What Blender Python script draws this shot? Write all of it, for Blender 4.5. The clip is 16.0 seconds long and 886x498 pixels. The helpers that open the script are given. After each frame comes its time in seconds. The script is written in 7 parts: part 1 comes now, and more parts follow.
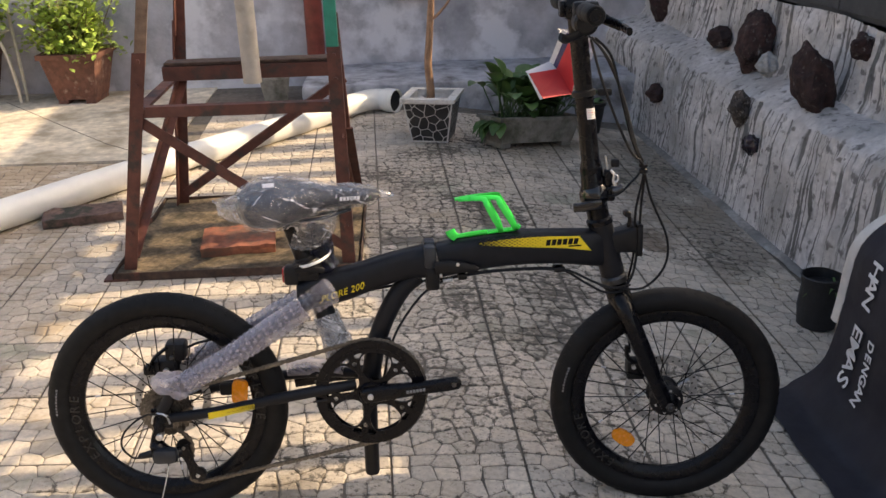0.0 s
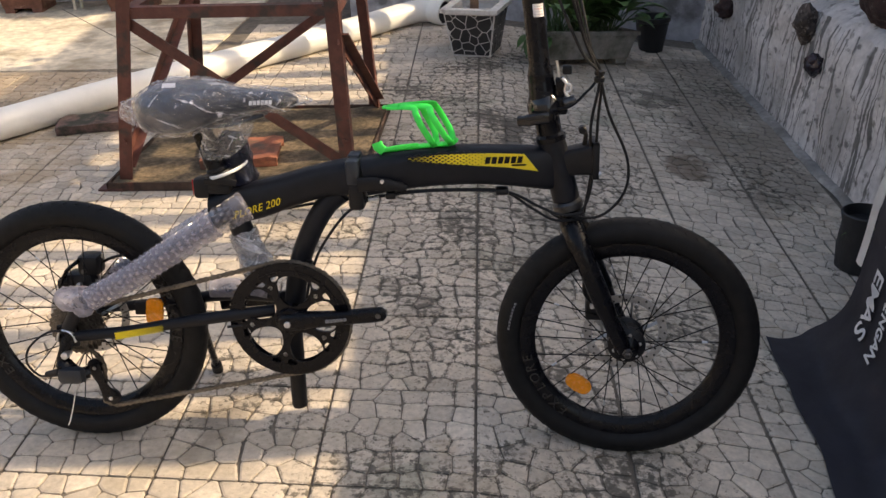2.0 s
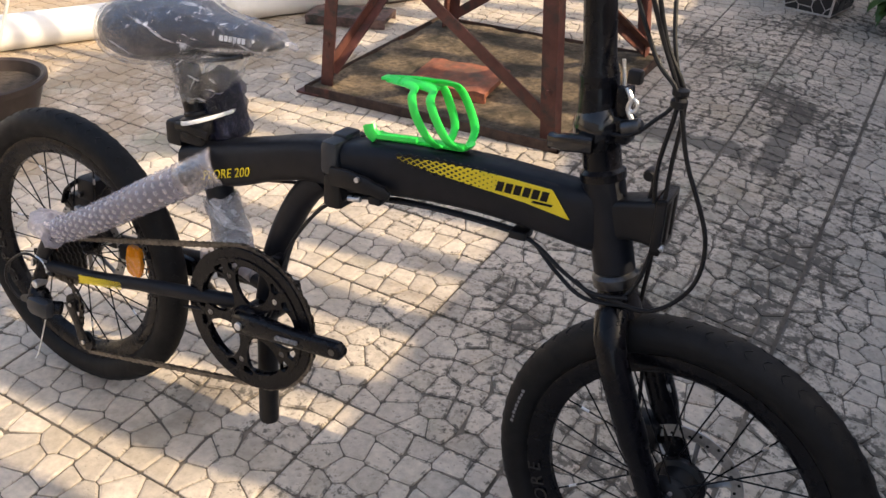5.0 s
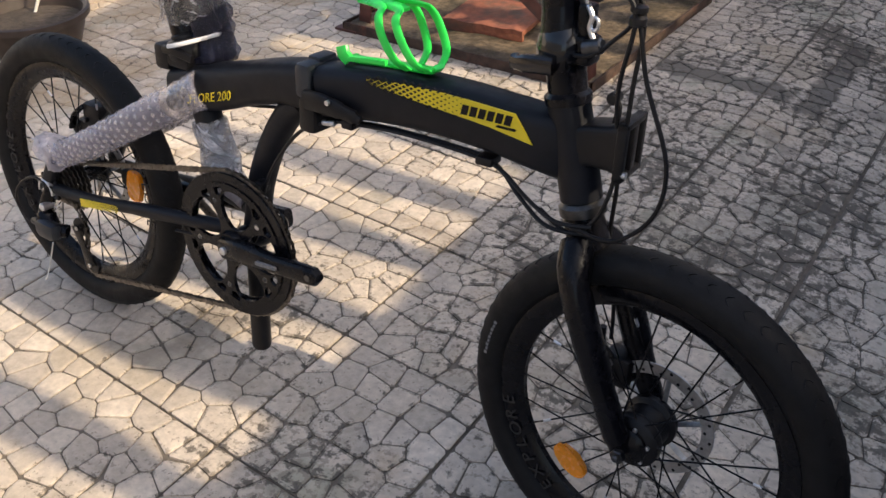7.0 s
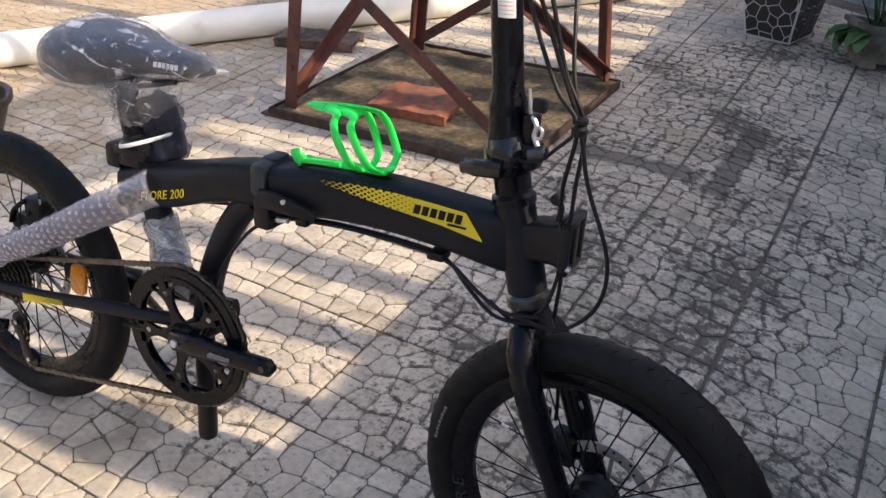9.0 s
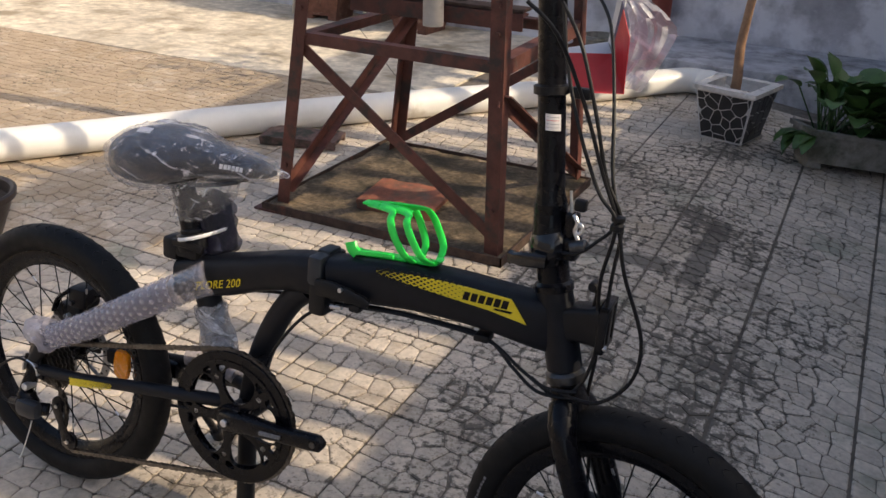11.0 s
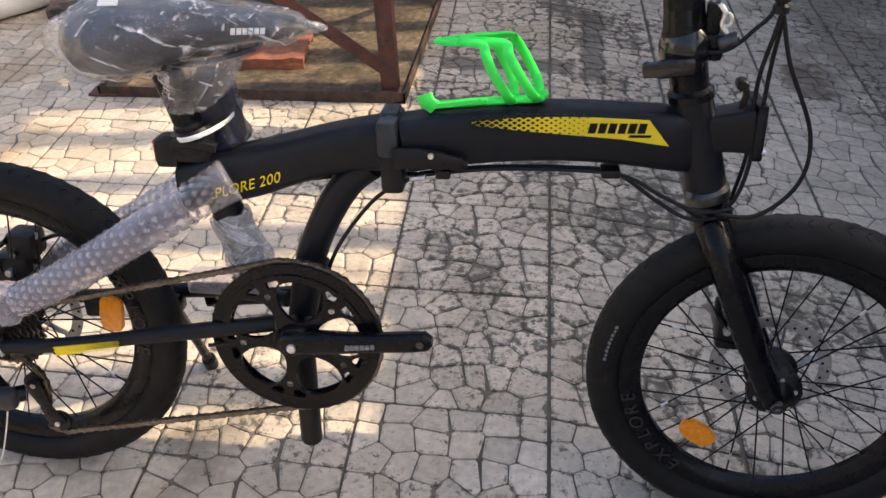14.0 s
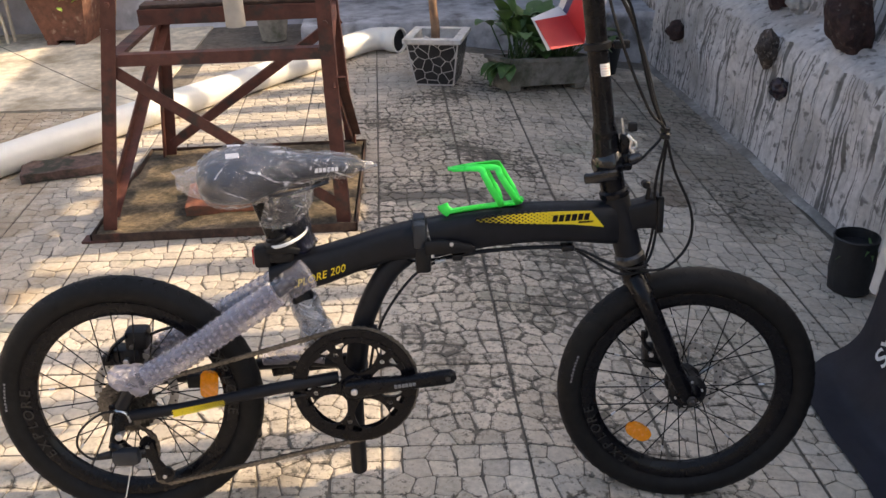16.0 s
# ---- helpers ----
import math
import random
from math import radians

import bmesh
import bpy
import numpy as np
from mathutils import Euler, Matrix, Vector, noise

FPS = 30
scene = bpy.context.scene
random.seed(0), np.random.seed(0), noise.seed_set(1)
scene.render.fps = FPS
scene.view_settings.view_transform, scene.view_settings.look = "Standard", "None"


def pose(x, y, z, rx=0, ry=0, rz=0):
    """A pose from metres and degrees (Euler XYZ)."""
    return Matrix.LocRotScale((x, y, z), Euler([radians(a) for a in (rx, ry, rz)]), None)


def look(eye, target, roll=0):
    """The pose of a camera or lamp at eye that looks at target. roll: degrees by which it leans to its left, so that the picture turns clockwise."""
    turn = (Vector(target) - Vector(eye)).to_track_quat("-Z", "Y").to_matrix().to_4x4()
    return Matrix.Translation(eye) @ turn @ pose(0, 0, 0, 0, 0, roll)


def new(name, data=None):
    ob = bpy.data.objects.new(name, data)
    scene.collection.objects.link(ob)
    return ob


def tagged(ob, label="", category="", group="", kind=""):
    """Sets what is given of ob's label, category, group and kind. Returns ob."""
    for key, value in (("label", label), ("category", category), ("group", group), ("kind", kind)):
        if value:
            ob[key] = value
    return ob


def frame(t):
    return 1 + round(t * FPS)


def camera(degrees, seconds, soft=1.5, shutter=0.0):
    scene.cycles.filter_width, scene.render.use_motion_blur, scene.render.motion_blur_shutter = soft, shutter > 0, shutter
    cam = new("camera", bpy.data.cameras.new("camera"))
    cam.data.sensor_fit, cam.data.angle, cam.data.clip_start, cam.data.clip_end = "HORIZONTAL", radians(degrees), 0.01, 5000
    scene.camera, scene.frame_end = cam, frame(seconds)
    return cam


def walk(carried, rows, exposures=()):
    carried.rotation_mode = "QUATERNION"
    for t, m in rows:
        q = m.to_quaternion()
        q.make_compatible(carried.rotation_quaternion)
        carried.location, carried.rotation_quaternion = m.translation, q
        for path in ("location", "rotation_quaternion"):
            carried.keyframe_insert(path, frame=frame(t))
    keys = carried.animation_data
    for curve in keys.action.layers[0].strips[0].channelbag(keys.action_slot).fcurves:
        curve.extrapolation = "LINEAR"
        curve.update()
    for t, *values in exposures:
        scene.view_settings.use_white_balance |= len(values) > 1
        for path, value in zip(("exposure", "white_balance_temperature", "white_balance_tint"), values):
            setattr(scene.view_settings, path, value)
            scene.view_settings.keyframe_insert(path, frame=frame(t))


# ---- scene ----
cam = camera(50.6, 16.0)
PATH = [
    (0, (-0.045, -1.676, 1.254), (0.028, 0.176, 0.504), -1.6),
    (0.5, (0.046, -1.641, 1.228), (0.05, 0.194, 0.434), -2.4),
    (1, (0.165, -1.614, 1.2), (0.089, 0.201, 0.363), -2.8),
    (1.5, (0.247, -1.587, 1.174), (0.127, 0.213, 0.31), -2.9),
    (2, (0.278, -1.482, 1.151), (0.127, 0.302, 0.261), -2.3),
    (2.5, (0.317, -1.322, 1.128), (0.094, 0.429, 0.187), -2.2),
    (3, (0.434, -1.197, 1.1), (0.017, 0.49, 0.11), -1.1),
    (3.5, (0.576, -1.104, 1.1), (0.004, 0.528, 0.095), 0.3),
    (4, (0.593, -0.961, 1.08), (0.025, 0.66, 0.055), 0.5),
    (4.5, (0.604, -0.872, 1.081), (-0.096, 0.691, 0.049), -0.0),
    (4.7, (0.63, -0.852, 1.075), (-0.165, 0.666, 0.045), 0.3),
    (6.8, (0.776, -0.747, 1.037), (-0.213, 0.595, -0.068), -1.6),
    (7, (0.784, -0.752, 1.028), (-0.199, 0.58, -0.095), -1.8),
    (7.5, (0.79, -0.77, 1.007), (-0.156, 0.542, -0.168), -1.8),
    (8, (0.8, -0.78, 1.006), (-0.118, 0.548, -0.175), -1.4),
    (8.5, (0.791, -0.787, 1.046), (-0.116, 0.616, -0.054), -0.7),
    (9, (0.761, -0.813, 1.087), (-0.1, 0.69, 0.087), 0.6),
    (9.5, (0.743, -0.849, 1.115), (-0.077, 0.725, 0.191), 2.1),
    (9.7, (0.735, -0.871, 1.132), (-0.084, 0.722, 0.242), 2.3),
    (11.8, (0.612, -1.018, 1.143), (-0.176, 0.628, 0.325), 2.1),
    (12, (0.573, -0.994, 1.134), (-0.212, 0.625, 0.261), 1.4),
    (12.5, (0.477, -0.92, 1.077), (-0.237, 0.674, 0.103), -0.3),
    (13, (0.39, -0.852, 1.046), (-0.224, 0.728, -0.016), -2.4),
    (13.5, (0.305, -0.864, 1.045), (-0.164, 0.726, -0.073), -3.4),
    (14, (0.199, -0.924, 1.056), (-0.043, 0.708, -0.074), -2.3),
    (14.5, (0.152, -1.015, 1.101), (0.03, 0.664, 0.022), -1.0),
    (15, (0.143, -1.197, 1.156), (-0.013, 0.507, 0.12), -1.3),
    (15.5, (0.113, -1.338, 1.195), (-0.002, 0.414, 0.238), -1.4),
    (16, (0.006, -1.436, 1.235), (0.042, 0.361, 0.358), -2.2),
]
EXPOSURES = [(t, stops, kelvin, 10) for t, stops, kelvin in ((0, 1.08, 7300), (2.5, 1.0, 7300), (3.5, 1.07, 7200), (4.5, 1.12, 6900), (7, 0.93, 6600), (8.5, 1.1, 6400), (9.0, 1.03, 6350), (9.7, 0.82, 6400), (11.8, 0.47, 6650), (12.5, 0.49, 6650), (13.0, 0.75, 6750), (13.5, 1.06, 6850), (14.5, 1.4, 6850), (15.5, 1.26, 6850), (16, 1.19, 7100))]
walk(cam, [(t, look(eye, target, roll)) for t, eye, target, roll in PATH], exposures=EXPOSURES)

# ---------------------------------------------------------------- light
world = bpy.data.worlds.new("sky")
scene.world = world
world.use_nodes = True
wn = world.node_tree
sky = wn.nodes.new("ShaderNodeTexSky")
sky.sky_type = "NISHITA"
sky.sun_disc = False
sky.dust_density, sky.ozone_density = 4.0, 0.5
SUN_EL, SUN_Y = radians(35.2), 0.08
sky.sun_elevation = SUN_EL
sky.sun_rotation = math.atan2(1.0, SUN_Y)
wn.links.new(sky.outputs[0], wn.nodes["Background"].inputs[0])
wn.nodes["Background"].inputs[1].default_value = 0.15
sun_data = bpy.data.lights.new("sun", "SUN")
sun_data.energy, sun_data.angle, sun_data.color = 2.75, radians(0.55), (1.0, 0.82, 0.58)
sun = new("sun", sun_data)
SUN_DIR = Vector((1.0, SUN_Y, math.tan(SUN_EL) * math.hypot(1, SUN_Y))).normalized()
sun.matrix_world = look(SUN_DIR * 30, (0, 0, 0))


# ---------------------------------------------------------------- materials
def material(name, color, rough=0.6, metal=0.0, spread=0.15, scale=40.0, bump=0.0, bump_scale=120.0, stain=None, stain_scale=4.0,
             stain_at=(0.5, 0.65), coat=0.0, island=0.0, spec=0.5, coords="position"):
    """A principled material with colour variation at two scales, an optional stain colour and fine relief."""
    m = bpy.data.materials.new(name)
    m.use_nodes = True
    nt = m.node_tree
    b = nt.nodes["Principled BSDF"]
    b.inputs["Roughness"].default_value, b.inputs["Metallic"].default_value = rough, metal
    b.inputs["Specular IOR Level"].default_value = spec
    b.inputs["Coat Weight"].default_value = coat
    if coords == "position":
        where = nt.nodes.new("ShaderNodeNewGeometry").outputs["Position"]
    else:
        where = nt.nodes.new("ShaderNodeTexCoord").outputs["Object"]

    def tex(sc, detail=5.0):
        n = nt.nodes.new("ShaderNodeTexNoise")
        n.inputs["Scale"].default_value, n.inputs["Detail"].default_value, n.inputs["Roughness"].default_value = sc, detail, 0.6
        nt.links.new(where, n.inputs["Vector"])
        return n.outputs["Fac"]

    def ramp(fac, lo, hi, a=0.3, c=0.7):
        r = nt.nodes.new("ShaderNodeMapRange")
        r.inputs[1].default_value, r.inputs[2].default_value, r.inputs[3].default_value, r.inputs[4].default_value = a, c, lo, hi
        nt.links.new(fac, r.inputs[0])
        return r.outputs[0]

    def times(x, y):
        n = nt.nodes.new("ShaderNodeMath")
        n.operation = "MULTIPLY"
        nt.links.new(x, n.inputs[0])
        nt.links.new(y, n.inputs[1])
        return n.outputs[0]

    value = times(ramp(tex(scale), 1 - spread, 1 + spread), ramp(tex(scale * 0.13, 3.0), 1 - spread * 0.7, 1 + spread * 0.7))
    if island:
        g = nt.nodes.new("ShaderNodeNewGeometry")
        value = times(value, ramp(g.outputs["Random Per Island"], 1 - island, 1 + island, 0, 1))
    hsv = nt.nodes.new("ShaderNodeHueSaturation")
    hsv.inputs["Color"].default_value = (*color, 1)
    nt.links.new(value, hsv.inputs["Value"])
    out = hsv.outputs[0]
    if stain:
        mix = nt.nodes.new("ShaderNodeMix")
        mix.data_type = "RGBA"
        nt.links.new(ramp(tex(stain_scale, 8.0), 0, 1, *stain_at), mix.inputs[0])
        nt.links.new(out, mix.inputs[6])
        mix.inputs[7].default_value = (*stain, 1)
        out = mix.outputs[2]
    nt.links.new(out, b.inputs["Base Color"])
    nt.links.new(ramp(tex(scale * 0.6), max(0.02, rough - 0.1), min(1, rough + 0.1)), b.inputs["Roughness"])
    if bump:
        bp = nt.nodes.new("ShaderNodeBump")
        bp.inputs["Strength"].default_value, bp.inputs["Distance"].default_value = 0.6, bump
        nt.links.new(tex(bump_scale, 8.0), bp.inputs["Height"])
        nt.links.new(bp.outputs[0], b.inputs["Normal"])
    return m


def clear_plastic(name, rough, veil, crease, color=(0.92, 0.9, 0.95), scale=9.0, bump=0.02, gloss=0.5, sharp=0.0):
    """Thin plastic film: clear, with a faint painted veil of sheen, whitish folds and glossy crinkles."""
    m = bpy.data.materials.new(name)
    m.use_nodes = True
    nt = m.node_tree
    nt.nodes.remove(nt.nodes["Principled BSDF"])
    out = nt.nodes["Material Output"]
    where = nt.nodes.new("ShaderNodeNewGeometry").outputs["Position"]

    def tex(sc, detail, twist, stretch=1.0):
        o = nt.nodes.new("ShaderNodeMapping")
        o.inputs["Scale"].default_value = (stretch, 1, 1.4)
        nt.links.new(where, o.inputs[0])
        n = nt.nodes.new("ShaderNodeTexNoise")
        n.inputs["Scale"].default_value, n.inputs["Detail"].default_value, n.inputs["Distortion"].default_value = sc, detail, twist
        nt.links.new(o.outputs[0], n.inputs["Vector"])
        return n.outputs["Fac"]

    def calc(op, x, y=0.0):
        n = nt.nodes.new("ShaderNodeMath")
        n.operation = op
        for k, v in enumerate((x, y)):
            if isinstance(v, (int, float)):
                n.inputs[k].default_value = v
            else:
                nt.links.new(v, n.inputs[k])
        return n.outputs[0]

    def span(fac, a, c, lo, hi):
        r = nt.nodes.new("ShaderNodeMapRange")
        for k, v in enumerate((a, c, lo, hi)):
            r.inputs[k + 1].default_value = v
        nt.links.new(fac, r.inputs[0])
        return r.outputs[0]

    folds = nt.nodes.new("ShaderNodeTexVoronoi")
    folds.feature = "DISTANCE_TO_EDGE"
    folds.inputs["Scale"].default_value = 1.0
    bent = nt.nodes.new("ShaderNodeMapping")
    bent.inputs["Scale"].default_value, bent.inputs["Rotation"].default_value = (scale * 0.8, scale * 2, scale * 2.4), (0.4, 0.35, 0.2)
    nt.links.new(where, bent.inputs[0])
    drift = nt.nodes.new("ShaderNodeTexNoise")
    drift.inputs["Scale"].default_value = scale
    nt.links.new(where, drift.inputs["Vector"])
    push = nt.nodes.new("ShaderNodeVectorMath")
    push.operation = "MULTIPLY_ADD"
    nt.links.new(drift.outputs["Color"], push.inputs[0])
    push.inputs[1].default_value = (1.2, 1.2, 1.2)
    nt.links.new(bent.outputs[0], push.inputs[2])
    nt.links.new(push.outputs[0], folds.inputs["Vector"])
    def wisps(turn, shift, lo, hi, much):
        o = nt.nodes.new("ShaderNodeMapping")
        o.vector_type = "TEXTURE"
        o.inputs["Rotation"].default_value, o.inputs["Location"].default_value = turn, (shift, shift, shift)
        o.inputs["Scale"].default_value = (6.5, 0.75, 0.5)
        nt.links.new(where, o.inputs[0])
        n = nt.nodes.new("ShaderNodeTexNoise")
        n.inputs["Scale"].default_value, n.inputs["Detail"].default_value, n.inputs["Distortion"].default_value = scale * 2.4, 5.0, 0.3
        nt.links.new(o.outputs[0], n.inputs["Vector"])
        return span(n.outputs["Fac"], lo, hi, 0.0, much), n.outputs["Fac"]

    # white streaks: cloudy folds, and highlights along the crinkles painted into the colour
    w1, h1 = wisps((0.3, 0.5, 0.2), 0.0, 0.56 + sharp, 0.70, crease)
    w2, h2 = wisps((0.2, -0.9, -0.3), 3.0, 0.60 + sharp * 0.6, 0.72, crease)
    patch = span(tex(scale * 0.8, 3.0, 0.4, 0.7), 0.54 + sharp, 0.74, 0.0, crease * 0.22)
    fac = calc("MINIMUM", calc("ADD", calc("ADD", calc("ADD", w1, w2), patch), veil), 0.9)
    height = calc("ADD", calc("ADD", calc("MULTIPLY", folds.outputs["Distance"], 0.25), h1), h2)
    bp = nt.nodes.new("ShaderNodeBump")
    bp.inputs["Strength"].default_value, bp.inputs["Distance"].default_value = 1.0, bump
    nt.links.new(height, bp.inputs["Height"])
    clear, white, shine = nt.nodes.new("ShaderNodeBsdfTransparent"), nt.nodes.new("ShaderNodeBsdfDiffuse"), nt.nodes.new("ShaderNodeBsdfGlossy")
    white.inputs[0].default_value = (*color, 1)
    shine.inputs[0].default_value, shine.inputs["Roughness"].default_value = (0.95, 0.95, 0.97, 1), rough
    nt.links.new(bp.outputs[0], shine.inputs["Normal"])
    nt.links.new(bp.outputs[0], white.inputs["Normal"])
    body, mix = nt.nodes.new("ShaderNodeMixShader"), nt.nodes.new("ShaderNodeMixShader")
    nt.links.new(fac, body.inputs[0])
    nt.links.new(clear.outputs[0], body.inputs[1])
    nt.links.new(white.outputs[0], body.inputs[2])
    edge = nt.nodes.new("ShaderNodeLayerWeight")
    edge.inputs[0].default_value = 0.35
    nt.links.new(bp.outputs[0], edge.inputs["Normal"])
    nt.links.new(calc("MULTIPLY", edge.outputs["Facing"], gloss), mix.inputs[0])
    nt.links.new(body.outputs[0], mix.inputs[1])
    nt.links.new(shine.outputs[0], mix.inputs[2])
    nt.links.new(mix.outputs[0], out.inputs[0])
    return m


def tile_material(name="pressed_cement_tile", extra=0.0):
    """Pressed cement: pale stones, gritty black dirt that gathers in patches, a film of green algae here and there."""
    m = material(name, (0.54, 0.468, 0.388), 0.72, spread=0.18, scale=70, bump=0.004, bump_scale=45, island=0.16)
    nt = m.node_tree
    b = nt.nodes["Principled BSDF"]
    base = b.inputs["Base Color"].links[0].from_socket
    where = nt.nodes.new("ShaderNodeNewGeometry").outputs["Position"]

    def tex(sc, detail, rough=0.6, shift=0.0):
        o = nt.nodes.new("ShaderNodeMapping")
        o.inputs["Location"].default_value = (shift, shift * 0.7, 0)
        nt.links.new(where, o.inputs[0])
        n = nt.nodes.new("ShaderNodeTexNoise")
        n.inputs["Scale"].default_value, n.inputs["Detail"].default_value, n.inputs["Roughness"].default_value = sc, detail, rough
        nt.links.new(o.outputs[0], n.inputs["Vector"])
        return n.outputs["Fac"]

    def calc(op, x, y=0.0):
        n = nt.nodes.new("ShaderNodeMath")
        n.operation = op
        for k, v in enumerate((x, y)):
            if isinstance(v, (int, float)):
                n.inputs[k].default_value = v
            else:
                nt.links.new(v, n.inputs[k])
        return n.outputs[0]

    def step(fac, a, c):
        r = nt.nodes.new("ShaderNodeMapRange")
        r.interpolation_type = "SMOOTHSTEP"
        r.inputs[1].default_value, r.inputs[2].default_value = a, c
        nt.links.new(fac, r.inputs[0])
        return r.outputs[0]

    def mix(fac, a, color):
        n = nt.nodes.new("ShaderNodeMix")
        n.data_type = "RGBA"
        nt.links.new(fac, n.inputs[0])
        nt.links.new(a, n.inputs[6])
        n.inputs[7].default_value = (*color, 1)
        return n.outputs[2]

    # the damp stretch by the rock wall carries most of the dirt
    part_of = nt.nodes.new("ShaderNodeSeparateXYZ")
    nt.links.new(where, part_of.inputs[0])
    px, py = part_of.outputs[0], part_of.outputs[1]

    def blot(x, y, rx, ry, low, high, much):
        """How far a place lies inside an oval, within limits."""
        dx, dy = calc("DIVIDE", calc("SUBTRACT", px, x), rx), calc("DIVIDE", calc("SUBTRACT", py, y), ry)
        inside = calc("SUBTRACT", 1.0, calc("SQRT", calc("ADD", calc("MULTIPLY", dx, dx), calc("MULTIPLY", dy, dy))))
        return calc("MULTIPLY", calc("MINIMUM", calc("MAXIMUM", inside, low), high), much)

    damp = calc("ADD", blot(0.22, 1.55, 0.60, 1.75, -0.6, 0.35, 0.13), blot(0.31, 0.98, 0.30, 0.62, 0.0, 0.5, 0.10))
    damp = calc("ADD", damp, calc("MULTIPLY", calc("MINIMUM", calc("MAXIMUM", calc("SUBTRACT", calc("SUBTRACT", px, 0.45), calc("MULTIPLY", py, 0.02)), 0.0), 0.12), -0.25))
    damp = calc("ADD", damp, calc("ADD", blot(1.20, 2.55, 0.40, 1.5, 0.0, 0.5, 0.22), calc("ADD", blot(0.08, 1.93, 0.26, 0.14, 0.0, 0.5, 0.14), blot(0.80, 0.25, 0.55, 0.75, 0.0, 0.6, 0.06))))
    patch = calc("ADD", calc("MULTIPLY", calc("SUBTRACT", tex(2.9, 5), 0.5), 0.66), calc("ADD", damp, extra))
    grit = calc("ADD", tex(38, 6, 0.7), patch)
    streak = calc("ADD", tex(90, 3, 0.6, 3.0), patch)
    out = mix(calc("MULTIPLY", step(tex(2.6, 4, 0.6, 7.0), 0.50, 0.68), 0.35), base, (0.36, 0.29, 0.19))
    far = calc("MULTIPLY", calc("MINIMUM", calc("MAXIMUM", calc("SUBTRACT", -0.9, part_of.outputs[0]), 0.0), 1.0), 0.26)
    out = mix(calc("MULTIPLY", step(calc("ADD", tex(4.5, 7, 0.65, 17.0), far), 0.56, 0.74), 0.62), out, (0.33, 0.235, 0.135))
    out = mix(calc("MULTIPLY", step(tex(3.1, 5, 0.6, 11.0), 0.58, 0.72), 0.45), out, (0.12, 0.16, 0.10))
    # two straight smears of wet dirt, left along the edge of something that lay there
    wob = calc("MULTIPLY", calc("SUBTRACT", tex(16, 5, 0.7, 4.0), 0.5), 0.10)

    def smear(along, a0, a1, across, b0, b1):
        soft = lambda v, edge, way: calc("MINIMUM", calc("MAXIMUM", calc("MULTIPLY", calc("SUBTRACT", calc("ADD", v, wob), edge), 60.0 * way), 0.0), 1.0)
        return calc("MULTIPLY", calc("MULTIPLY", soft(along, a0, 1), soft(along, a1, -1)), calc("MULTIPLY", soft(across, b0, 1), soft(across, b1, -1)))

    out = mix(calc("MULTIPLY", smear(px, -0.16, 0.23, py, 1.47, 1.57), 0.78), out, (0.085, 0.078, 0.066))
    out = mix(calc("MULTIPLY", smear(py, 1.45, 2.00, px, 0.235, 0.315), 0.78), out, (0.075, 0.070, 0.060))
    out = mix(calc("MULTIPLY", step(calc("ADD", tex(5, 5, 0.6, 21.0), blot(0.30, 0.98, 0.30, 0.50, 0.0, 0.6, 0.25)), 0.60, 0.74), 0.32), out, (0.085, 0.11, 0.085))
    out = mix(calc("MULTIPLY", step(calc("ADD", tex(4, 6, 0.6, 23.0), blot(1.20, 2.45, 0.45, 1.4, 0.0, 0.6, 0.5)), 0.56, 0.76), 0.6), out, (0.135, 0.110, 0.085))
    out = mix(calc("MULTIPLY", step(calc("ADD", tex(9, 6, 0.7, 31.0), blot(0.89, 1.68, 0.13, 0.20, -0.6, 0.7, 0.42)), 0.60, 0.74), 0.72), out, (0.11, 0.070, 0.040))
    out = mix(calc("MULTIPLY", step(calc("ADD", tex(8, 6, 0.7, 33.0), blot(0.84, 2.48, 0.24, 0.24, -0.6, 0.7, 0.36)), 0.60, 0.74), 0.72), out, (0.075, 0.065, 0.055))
    out = mix(calc("MULTIPLY", step(streak, 0.56, 0.64), 0.5), out, (0.16, 0.13, 0.10))
    out = mix(calc("MULTIPLY", step(grit, 0.57, 0.65), 0.82), out, (0.070, 0.060, 0.048))
    nt.links.new(out, b.inputs["Base Color"])
    return m


